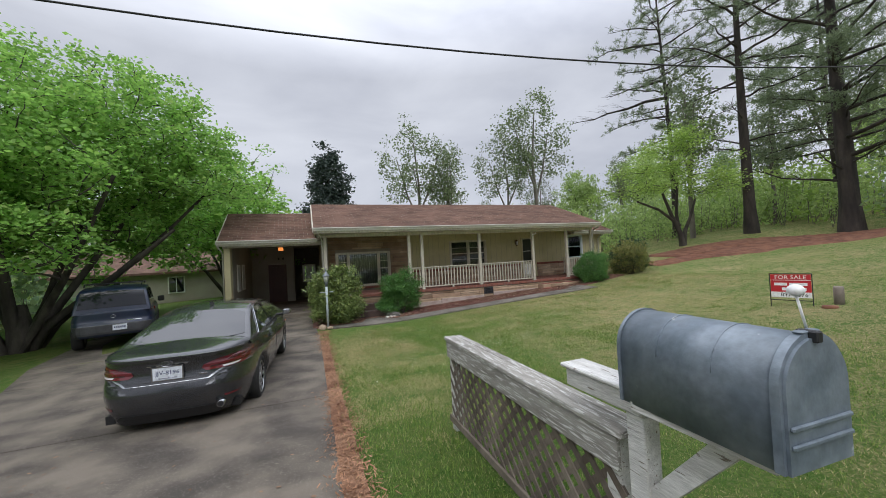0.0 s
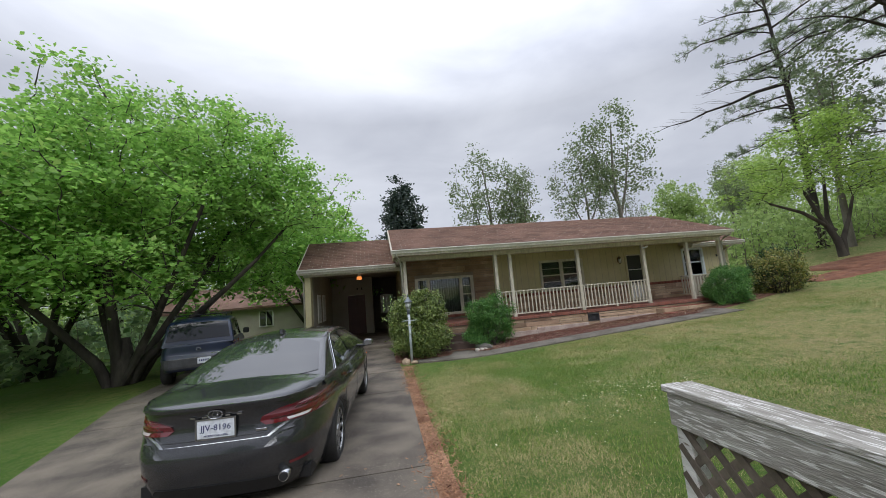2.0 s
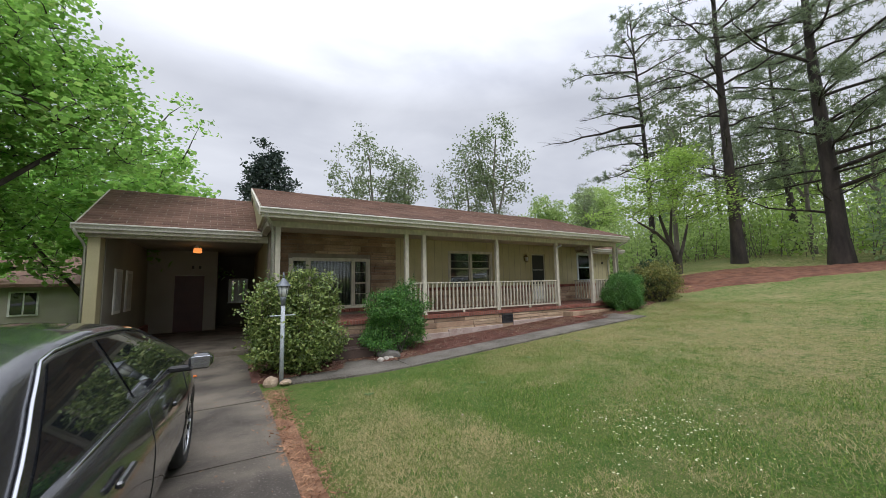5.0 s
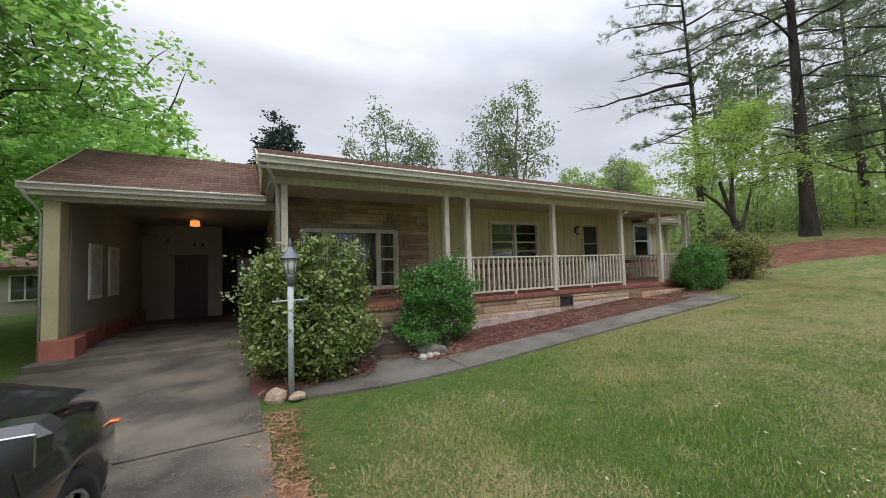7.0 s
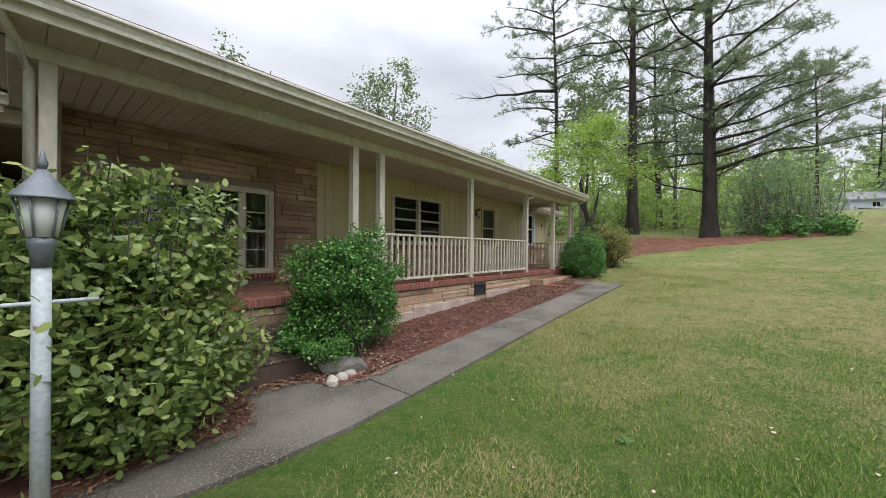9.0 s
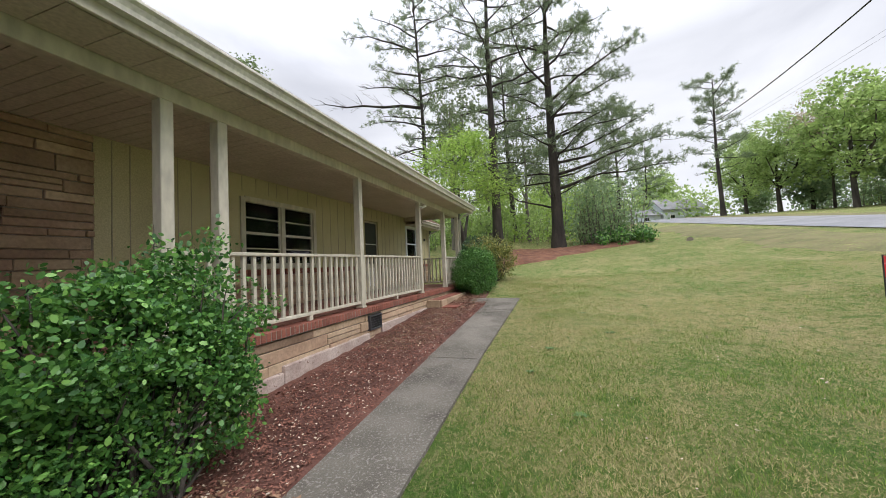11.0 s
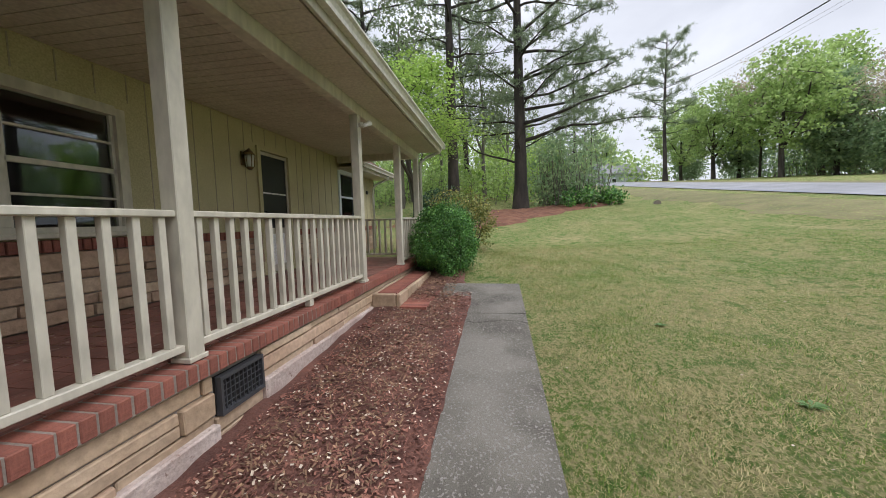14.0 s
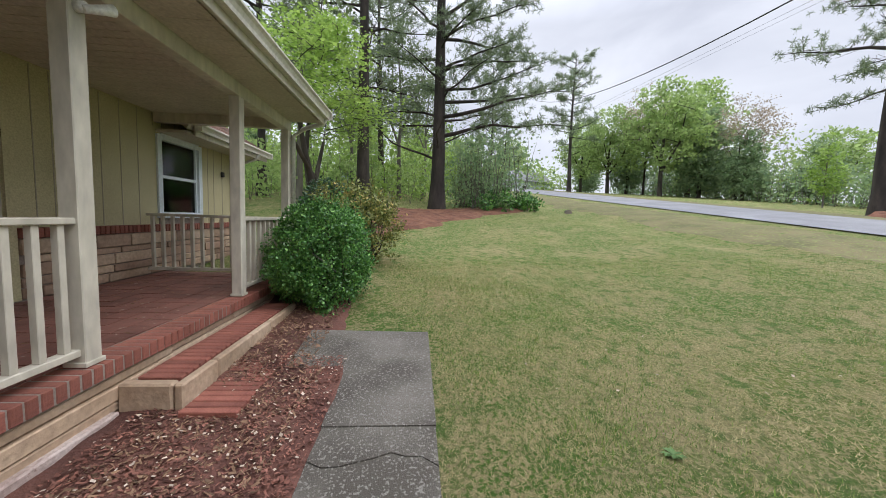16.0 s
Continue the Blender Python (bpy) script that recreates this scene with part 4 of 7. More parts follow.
# low steps at the carport end of the porch
side_steps = thing("side_steps", "dark worn brick steps at the carport end of the porch", "step", kind="structure")
M_BRICK_DARK = surf("worn_dark_brick", (0.075, 0.05, 0.042), (0.12, 0.08, 0.065), 3.0, 0.9, 0.3, 40, vary=0.25)
part("tread", boxes((1.5, 12.72, -1.0, 2.9, EDGE_Y + 0.04, -0.36), bevel=0.012), M_BRICK_DARK, side_steps)
part("tread", boxes((1.5, 12.30, -1.0, 3.0, 12.72, -0.58), bevel=0.012), M_BRICK_DARK, side_steps)
brick_row(side_steps, 1.5, 3.0, 12.29, -0.585, 0.094, 0.20, 0.03, 0.1, material=M_BRICK_DARK)
brick_row(side_steps, 1.5, 3.0, 12.50, -0.585, 0.094, 0.20, 0.03, 0.1, material=M_BRICK_DARK)
brick_row(side_steps, 1.5, 2.9, 12.71, -0.365, 0.094, 0.22, 0.03, 0.1, material=M_BRICK_DARK)
brick_row(side_steps, 1.5, 2.9, 12.94, -0.365, 0.094, 0.22, 0.03, 0.1, material=M_BRICK_DARK)

# ---------------------------------------------------------------- plants
def tubes_mesh(name, lines, material, sides=6):
    """Many tapered rods in one mesh: lines of (points, radii)."""
    vs, fs, base = [], [], 0
    most = sides
    for pts, radii in lines:
        sides = 3 if max(radii) < 0.034 else most
        ang = np.linspace(0, 2 * np.pi, sides, endpoint=False)
        pts = np.asarray(pts, float)
        d = np.gradient(pts, axis=0)
        d /= np.linalg.norm(d, axis=1, keepdims=True) + 1e-9
        ref = np.where(np.abs(d[:, 2:3]) < 0.9, np.array([[0, 0, 1.0]]), np.array([[1.0, 0, 0]]))
        a = np.cross(d, ref)
        a /= np.linalg.norm(a, axis=1, keepdims=True) + 1e-9
        b = np.cross(d, a)
        r = np.asarray(radii, float)[:, None, None]
        ring = pts[:, None, :] + r * (np.cos(ang)[None, :, None] * a[:, None, :] + np.sin(ang)[None, :, None] * b[:, None, :])
        n = len(pts)
        vs.append(ring.reshape(-1, 3))
        i = base + (np.arange(n - 1)[:, None] * sides + np.arange(sides)[None, :])
        j = base + (np.arange(n - 1)[:, None] * sides + (np.arange(sides)[None, :] + 1) % sides)
        fs.append(np.stack([i, j, j + sides, i + sides], 2).reshape(-1, 4))
        base += n * sides
    return raw_mesh(name, np.concatenate(vs), np.concatenate(fs), material, True)


def leaves_mesh(name, pts, size, rng, material, flat=0.5, long=1.5, oval=False):
    """One folded leaf at each point, turned at random; flat pulls the leaves level."""
    n = len(pts)
    u = rng.normal(size=(n, 3))
    u[:, 2] *= 1 - flat * 0.8
    u /= np.linalg.norm(u, axis=1, keepdims=True)
    w = rng.normal(size=(n, 3))
    w[:, 2] *= 1 - flat
    w -= u * (w * u).sum(1, keepdims=True)
    w /= np.linalg.norm(w, axis=1, keepdims=True)
    s = size * rng.uniform(0.6, 1.3, (n, 1))
    nrm = np.cross(u, w)
    if oval:
        f = nrm * s * 0.1
        v = np.stack([pts, pts + s * (0.28 * long * u + 0.38 * w) + f, pts + s * (0.68 * long * u + 0.36 * w) + f, pts + s * long * u, pts + s * (0.68 * long * u - 0.36 * w) + f, pts + s * (0.28 * long * u - 0.38 * w) + f], 1)
        return raw_mesh(name, v.reshape(-1, 3), np.arange(6 * n).reshape(n, 6), material)
    v = np.stack([pts, pts + s * (0.55 * long * u + 0.5 * w) + nrm * s * 0.12, pts + s * long * u, pts + s * (0.55 * long * u - 0.5 * w) + nrm * s * 0.12], 1)
    return raw_mesh(name, v.reshape(-1, 3), np.arange(4 * n).reshape(n, 4), material)


def curve(a, b, rng, bow=0.12, steps=6, sag=0.0):
    a, b = np.asarray(a, float), np.asarray(b, float)
    t = np.linspace(0, 1, steps)[:, None]
    L = np.linalg.norm(b - a)
    off = rng.normal(size=3) * bow * L
    off[2] = abs(off[2]) * 0.5 - sag * L
    return a + (b - a) * t + off * (4 * t * (1 - t)) + rng.normal(size=(steps, 3)) * L * 0.012 * (t > 0) * (t < 1)


def in_blobs(blobs, n, rng, shell=0.5):
    """Points in a set of ellipsoids (x, y, z, rx, ry, rz), more of them towards the skin."""
    vol = np.array([b[3] * b[4] * b[5] for b in blobs])
    pick = rng.choice(len(blobs), n, p=vol / vol.sum())
    B = np.array(blobs)[pick]
    d = rng.normal(size=(n, 3))
    d /= np.linalg.norm(d, axis=1, keepdims=True)
    return B[:, :3] + d * B[:, 3:] * (rng.uniform(0, 1, (n, 1)) ** (1 / 3 * (1 - shell) + 0.12))


def broadleaf(name, label, stems, blobs, twigs, leaves, size, leaf_mat, bark, seed, spread=0.35, twig_r=0.012, flat=0.5, category="tree", group="", limb=0.05, clear=None):
    """A tree: stems (points, radii), limbs to the crown's twig ends, and a crown of single leaves round them."""
    rng = np.random.default_rng(seed)
    ob = thing(name, label, category, group)
    ends = in_blobs(blobs, twigs, rng)
    mid = np.array(blobs)[:, :3].mean(0)
    wild = rng.random(twigs) < 0.12
    ends[wild] = mid + (ends[wild] - mid) * rng.uniform(1.08, 1.3, (wild.sum(), 1))
    if clear:
        ends = ends[clear(ends)]
        twigs = len(ends)
    lines = [(np.asarray(p, float), r) for p, r in stems]
    nodes = np.concatenate([p[len(p) // 3:] for p, _ in lines])
    order = np.argsort(np.linalg.norm(ends - nodes.mean(0), axis=1))
    joints = [nodes]
    for k, e in enumerate(ends[order]):
        cand = np.concatenate(joints)
        dist = np.linalg.norm(cand - e, axis=1) + 1.6 * np.maximum(0, cand[:, 2] - e[2] + 0.1)
        s = cand[dist.argmin()]
        c = curve(s, e, rng, 0.08, 5)
        L = np.linalg.norm(e - s)
        lines.append((c, np.linspace(twig_r + limb * min(L, 4) / 4, twig_r * 0.4, len(c))))
        joints.append(c[2:])
    trunk = new("trunk", tubes_mesh("trunk", lines, bark))
    trunk.parent = ob
    per = max(1, leaves // twigs)
    pts = np.repeat(ends, per, 0) + rng.normal(size=(twigs * per, 3)) * spread * np.array([1, 1, 0.55])
    crown = new("crown", leaves_mesh("crown", pts, size, rng, leaf_mat, flat))
    crown.parent = ob
    return ob


def stem(points, r0, r1):
    return (points, np.linspace(r0, r1, len(points)))


def at_ground(ob, x, y, turn=0, scale=1.0, sink=0.0):
    ob.matrix_world = pose(x, y, hgt(x, y) - sink, 0, 0, turn) @ Matrix.Scale(scale, 4)
    return ob


def copy_at(ob, x, y, turn, scale=1.0, tall=1.0):
    c = copy_thing(ob, Matrix.Identity(4))
    c.matrix_basis = pose(x, y, hgt(x, y), 0, 0, turn) @ Matrix.Diagonal((scale, scale, scale * tall, 1))
    return c


# the bright maple beside the drive, on several leaning stems
maple_stems = []
for k, (dx, dy, top, r) in enumerate(((4.2, -0.6, 3.6, 0.17), (2.6, 1.6, 5.2, 0.18), (-0.4, -0.8, 6.6, 0.2), (-3.2, -1.6, 4.6, 0.17), (3.3, -2.2, 5.0, 0.15), (0.6, 2.8, 5.2, 0.16), (-2.6, 2.2, 5.0, 0.15), (4.4, 2.2, 5.2, 0.12))):
    maple_stems.append(stem([(0.12 * dx / 3, 0.12 * dy, -0.2), (0.16 * dx, 0.16 * dy, 0.7), (0.45 * dx, 0.4 * dy, 0.3 * top + 0.6), (0.75 * dx, 0.75 * dy, 0.66 * top + 0.3), (dx, dy, top)], r, 0.05))
maple_stems.append(stem([(0, 0, -0.3), (0.05, 0, 0.5), (-0.1, 0.1, 1.4)], 0.42, 0.2))
maple_blobs = [(-0.5, -0.2, 7.5, 3.0, 3.0, 1.9), (2.7, 1.2, 7.4, 2.6, 2.8, 1.9), (-4.4, 0.3, 6.3, 2.6, 2.8, 1.9), (0.2, 0.2, 6.2, 4.2, 4.0, 2.6), (3.2, 1.6, 5.0, 2.8, 3.2, 1.9), (-3.6, 0, 5.0, 3.6, 4.0, 2.6), (0.8, -3.0, 5.0, 3.0, 2.4, 2.0), (0.6, 3.6, 5.2, 3.8, 2.8, 2.6), (-2.8, -3.0, 4.6, 3.0, 2.4, 2.2), (4.9, 2.9, 6.0, 2.1, 2.3, 1.6), (4.3, 2.8, 7.7, 1.7, 1.9, 1.3), (2.5, 2.4, 8.9, 1.9, 2.1, 1.3), (-0.6, 1.0, 9.3, 2.3, 2.3, 1.2), (2.2, -3.4, 3.3, 2.2, 1.3, 1.0), (-1.8, -4.3, 3.0, 2.6, 1.3, 1.1)]
maple = at_ground(broadleaf("maple_tree", "spreading maple with bright spring leaves beside the drive", maple_stems, maple_blobs, 2000, 92000, 0.102, M_LEAF_MAPLE, M_BARK, 11, 0.24, 0.012, 0.7, clear=lambda e: (e[:, 0] < 3.4) | (e[:, 2] > 4.9)), -8.3, 13.9)
far_maple = broadleaf("maple_tree", "leafy maple behind the drive in fresh spring green", maple_stems, maple_blobs, 500, 15000, 0.21, M_LEAF_MAPLE, M_BARK, 13, 0.3, 0.012, 0.7)
at_ground(far_maple, -15.0, 19.5, 130, 1.1)
copy_at(far_maple, -4.6, 25.0, 60, 0.92)
copy_at(far_maple, -17.0, 9.5, 220, 0.74)

# dogwood at the lawn's edge, with level tiers of leaves
dog_stems = [stem([(0, 0, -0.2), (-0.1, 0, 0.6), (-0.5, 0.1, 1.5), (-0.9, 0.2, 2.6)], 0.16, 0.06), stem([(0.1, 0, -0.1), (0.35, 0.1, 0.7), (0.8, 0.1, 1.4), (1.1, 0.0, 2.3)], 0.12, 0.05), stem([(0, 0.1, 0.5), (0.1, 0.3, 1.6), (0.2, 0.2, 3.2)], 0.11, 0.05), stem([(-0.1, 0, 1.0), (-1.2, 0.2, 1.8), (-2.6, 0.2, 2.2)], 0.08, 0.04)]
dog_blobs = [(-0.2, 0, 5.0, 1.6, 1.8, 0.22), (-1.8, 0, 3.7, 1.9, 1.9, 0.2), (1.5, 0.2, 4.1, 1.7, 1.8, 0.22), (-2.9, 0.2, 2.7, 1.5, 1.7, 0.18), (2.2, 0, 2.8, 1.8, 1.8, 0.18), (0.3, 1.2, 3.3, 1.8, 1.4, 0.18), (0.2, 0, 5.7, 0.9, 0.9, 0.25), (0, -1.4, 3.1, 1.8, 1.4, 0.18), (-1.2, -0.8, 4.5, 1.4, 1.2, 0.18)]
dogwood = at_ground(broadleaf("dogwood_tree", "small dogwood with tiers of fresh yellow-green leaves", dog_stems, dog_blobs, 260, 10500, 0.078, M_LEAF_SPRING, M_BARK, 12, 0.23, 0.008, 0.85), 23.3, 15.6, 0, 1.35)


def pine(name, label, height, bare, reach, tufts, r, seed, dead=5, lean=(0, 0), group="", long_limbs=(), needle=1.0):
    """A tall pine: bare trunk, whorls of limbs, needle tufts at the ends; a few dead limbs below."""
    rng = np.random.default_rng(seed)
    ob = thing(name, label, "tree", group)
    t = np.linspace(0, 1, 12)
    axis = np.stack([lean[0] * t ** 1.5 + 0.12 * np.sin(5 * t + seed), lean[1] * t ** 1.5 + 0.12 * np.cos(4 * t + seed), height * t - 0.3], 1)
    lines = [(axis, np.where(t < 0.04, r * 1.35, r * (1 - 0.85 * t)))]
    tips = []
    limbs = int(14 + 0.7 * height)
    for k in range(limbs + dead + len(long_limbs)):
        f = bare + (0.985 - bare) * (k / limbs) ** 0.9 if k < limbs else rng.uniform(bare * 0.55, bare)
        p = np.array([np.interp(f, t, axis[:, i]) for i in range(3)])
        g = (f - bare) / (1 - bare)
        L = reach * (0.45 + 0.75 * np.sin(np.pi * min(1, 0.25 + 0.72 * g))) * rng.uniform(0.55, 1.15) if k < limbs else reach * rng.uniform(0.5, 1.0)
        az = k * 2.4 + rng.uniform(-0.5, 0.5)
        d = np.array([np.cos(az), np.sin(az), rng.uniform(-0.05, 0.5) + 0.3 * max(0, g - 0.5)])
        live = k < limbs
        if k >= limbs + dead:
            f, turn, L, rise, live = long_limbs[k - limbs - dead]
            p = np.array([np.interp(f, t, axis[:, i]) for i in range(3)])
            d = np.array([np.cos(radians(turn)), np.sin(radians(turn)), rise])
        e = p + d * L
        c = curve(p, e, rng, 0.07, 7, 0.03)
        lines.append((c, np.linspace(0.02 + 0.014 * L, 0.012, 7)))
        for q in range(int(5 + L * 2.9)):
            u = rng.uniform(0.3, 1)
            s = c[int(u * 6)]
            side = np.cross(d, [0, 0, 1]) * rng.choice([-1, 1])
            m = s + side * rng.uniform(0.2, 0.42) * L * (1.15 - u) + d * 0.22 * L * rng.uniform(0.2, 1) + np.array([0, 0, rng.uniform(-0.1, 0.5)])
            lines.append((curve(s, m, rng, 0.06, 4), np.linspace(0.014, 0.006, 4)))
            if live:
                tips.append(m)
                tips.append((s + m) / 2)
        if live:
            tips.append(c[-1])
    trunk = new("trunk", tubes_mesh("trunk", lines, M_BARK_PINE))
    trunk.parent = ob
    tips = np.array(tips)
    tips = tips[rng.choice(len(tips), min(tufts, len(tips)), replace=False)]
    tips = np.concatenate([tips] + [tips + rng.normal(size=tips.shape) * np.array([w, w, 0.7 * w]) for w in (0.2, 0.32)])
    n, needles = len(tips), 12 if needle > 1.5 else 18
    d = rng.normal(size=(n, needles, 3)) + np.array([0, 0, 0.25])
    d /= np.linalg.norm(d, axis=2, keepdims=True)
    w = np.cross(d, rng.normal(size=(n, needles, 3)))
    w /= np.linalg.norm(w, axis=2, keepdims=True)
    L = needle * rng.uniform(0.15, 0.28, (n, needles, 1))
    a = tips[:, None, :] + d * 0.02
    v = np.stack([a - w * 0.012 * needle, a + w * 0.012 * needle, a + d * L + w * 0.008 * needle, a + d * L - w * 0.008 * needle], 2).reshape(-1, 3)
    crown = new("crown", raw_mesh("crown", v, np.arange(len(v)).reshape(-1, 4), M_NEEDLE))
    crown.parent = ob
    return ob


PINES = "tall pines at the lawn's edge"
pine_a = at_ground(pine("pine_tree", "slender tall pine with long dead lower limbs", 23, 0.42, 3.6, 380, 0.25, 21, 12, (0.3, 0.2), PINES, [(0.53, 75, 8.5, 0.02, False), (0.60, 70, 5.0, 0.06, False), (0.74, 78, 6.0, 0.12, True), (0.46, 95, 4.5, -0.1, True), (0.38, 60, 4.0, -0.12, True), (0.42, 250, 4.5, 0.0, True)]), 29.0, 20.2, 40)
pine_b = at_ground(pine("pine_tree", "straight dark pine rising from the straw bank", 24, 0.46, 4.2, 340, 0.37, 22, 6, (0.2, -0.3), PINES, [(0.57, 95, 6.5, -0.06, True), (0.45, 80, 4.5, -0.05, False), (0.40, 275, 4.5, 0.05, True), (0.52, 270, 5.0, 0.3, True)]), 28.2, 14.4, 10)
pine_c = at_ground(pine("pine_tree", "massive dark pine with low sweeping needle limbs", 22, 0.26, 5.0, 1050, 0.47, 23, 5, (-0.3, 0.2), PINES, [(0.21, -165, 8.5, 0.12, True), (0.26, -175, 7.5, 0.2, True), (0.30, -150, 6.5, 0.25, True), (0.24, 10, 4.0, 0.1, True), (0.33, 190, 6.5, 0.3, True), (0.38, -160, 6.0, 0.2, True), (0.46, 175, 5.5, 0.25, True)]), 29.4, 10.1, 75)
far_pine = at_ground(pine("pine_tree", "distant pine with a dark rounded crown", 21, 0.36, 4.2, 330, 0.32, 24, 4, (0.4, -0.2), PINES, (), 1.7), 62.0, -12.5, 30)
copy_at(far_pine, 48.0, 3.0, 200, 0.7)
copy_at(far_pine, 40.0, 14.5, 120, 0.95)
copy_at(far_pine, 95.0, -10.0, 300, 0.95)
copy_at(far_pine, 52.0, 24.0, 100, 0.95)
road_pine = at_ground(pine("pine_tree", "leaning roadside pine with one long drooping limb", 17, 0.62, 3.6, 330, 0.42, 25, 3, (0.3, 0.3), "", [(0.53, 86, 6.6, -0.06, True), (0.50, 105, 4.6, -0.3, True), (0.43, 70, 3.6, -0.35, True)], 1.0), 25.2, -14.2)

# thin spring trees
thin_stems = [stem([(0, 0, -0.2), (0.1, 0, 3), (0.0, 0.1, 6), (0.3, 0, 9.5)], 0.17, 0.04), stem([(0.05, 0, 3.2), (0.9, 0.2, 5.4), (1.6, 0.3, 8.2)], 0.09, 0.03), stem([(0, 0, 4.2), (-0.9, -0.2, 6.2), (-1.5, -0.1, 8.4)], 0.08, 0.03), stem([(0, 0, 5), (0.2, 0.9, 7.6)], 0.06, 0.03)]
thin_blobs = [(0.4, 0, 9.6, 1.2, 1.2, 1.6), (1.8, 0.3, 8.0, 1.2, 1.2, 1.5), (-1.6, 0, 8.0, 1.2, 1.2, 1.5), (0, 0.6, 6.6, 1.5, 1.5, 1.4), (1.6, 0, 5.8, 1.0, 1.0, 0.9), (-1.4, -0.2, 5.6, 1.1, 1.1, 0.9)]
thin = broadleaf("young_tree", "thin young tree with sparse new spring leaves", thin_stems, thin_blobs, 230, 3700, 0.13, M_LEAF_PALE, M_BARK_PALE, 31, 0.26, 0.012, 0.4, group="sparse spring trees")
at_ground(thin, 31.5, 43.0, 0, 2.1)
copy_at(thin, 19.5, 47.0, 70, 1.6)
copy_at(thin, 15.3, 48, 150, 1.9)
copy_at(thin, 27.0, 43.0, 150, 1.55)
copy_at(thin, 27.0, 17.4, 220, 1.15)
copy_at(thin, 36.5, 12.6, 100, 1.2)
copy_at(thin, 34.5, 16.0, 20, 0.9)
copy_at(thin, 34.0, 30.0, 200, 0.85)
copy_at(thin, 24.5, 46.0, 290, 0.72)
copy_at(thin, 44.0, 10.5, 250, 1.1)
copy_at(thin, 33.0, 44.0, 300, 0.9)

# dark evergreen behind the house
ever = at_ground(broadleaf("evergreen_tree", "dark broad-leaved evergreen rising behind the roof", [stem([(0, 0, -0.2), (0, 0.1, 5), (0.1, 0, 11.5)], 0.3, 0.05)], [(0, 0, 5.5, 2.3, 2.3, 3.0), (0.2, 0, 8.8, 1.7, 1.7, 2.2), (0.1, 0, 11, 0.9, 0.9, 1.3)], 520, 16000, 0.18, M_LEAF_DARK, M_BARK, 41, 0.25), 2.3, 41.5, 0, 1.27)

# full trees across the street and round the place
full_stems = [stem([(0, 0, -0.3), (0.1, 0.1, 4), (0, 0, 9)], 0.32, 0.1), stem([(0, 0, 3.4), (1.8, 0.4, 6.5), (2.6, 0.5, 9.5)], 0.16, 0.05), stem([(0, 0, 3.0), (-1.9, -0.5, 6), (-2.6, -0.4, 9)], 0.16, 0.05), stem([(0, 0, 4), (0.2, 2.0, 7.5)], 0.13, 0.05), stem([(0, 0, 4), (-0.2, -2.0, 7)], 0.13, 0.05)]
full_blobs = [(0, 0, 10.5, 3.2, 3.2, 3.2), (2.6, 0.4, 8.2, 2.6, 2.8, 2.8), (-2.8, -0.4, 8.0, 2.6, 2.8, 2.8), (0, 2.4, 7.4, 2.8, 2.4, 2.6), (0.3, -2.4, 7.2, 2.8, 2.4, 2.6), (1.6, 0, 4.8, 2.6, 2.6, 1.6), (-1.6, 0, 4.6, 2.6, 2.6, 1.6)]
full = broadleaf("woodland_tree", "full woodland tree in mixed spring green", full_stems, full_blobs, 300, 8000, 0.25, M_LEAF_WOOD, M_BARK, 51, 0.42, 0.02, 0.15, group="trees across the street")
full_dark = broadleaf("shaded_tree", "dense dark green tree at the wood's edge", [stem([(0, 0, -0.3), (0, 0.1, 4), (0.1, 0, 10)], 0.26, 0.05)], [(0, 0, 3.5, 2.8, 2.8, 2.8), (0, 0.2, 6.6, 2.2, 2.2, 2.6), (0.2, 0, 9.4, 1.4, 1.4, 2.0)], 240, 6600, 0.25, M_LEAF_WOODDARK, M_BARK, 52, 0.45, 0.02, 0.15, group="trees across the street")
at_ground(full, 57.0, -24.0, 0, 1.2)
at_ground(full_dark, 51.0, -31.0, 0, 0.85)
spots = [("f", 66, -21, 40, 1.05), ("f", 63, -33, 90, 1.35), ("d", 57, -30, 10, 1.2), ("d", 47, -37, 60, 0.72), ("d", 42, -40, 30, 0.75), ("f", 50, -43, 200, 0.75), ("f", 36, -42, 250, 0.75), ("d", 31, -41, 140, 0.8), ("f", 25, -38, 300, 1.0), ("d", 72, -28, 90, 1.2), ("f", 78, -22, 0, 1.1), ("d", 84, -26, 0, 1.0),
         ("f", 104, -14, 20, 1.2), ("f", 110, -2, 60, 1.3), ("f", 88, 4, 100, 1.0), ("d", 100, 8, 0, 1.1), ("f", 74, 12, 140, 0.9), ("f", 66, 20, 200, 1.0), ("d", 56, 32, 10, 0.9), ("f", 46, 38, 260, 0.85), ("f", 60, 46, 30, 1.0),
         ("f", 29.5, 31.5, 15, 0.62), ("f", -24, 22, 80, 0.9), ("f", -20, 32, 160, 1.0), ("d", -28, 14, 0, 0.9), ("f", -30, 4, 220, 0.9), ("f", -12, 38, 40, 0.8), ("d", -30, 26, 120, 1.0), ("f", -34, -8, 20, 1.0),
         # unseen trees behind the view, added for reflections
         ("f", 6, -31, 0, 1.2), ("d", -14, -30, 30, 1.1), ("f", 18, -34, 160, 1.1)]
for kind, x, y, turn, s in spots:
    copy_at(full if kind == "f" else full_dark, x, y, turn, s)


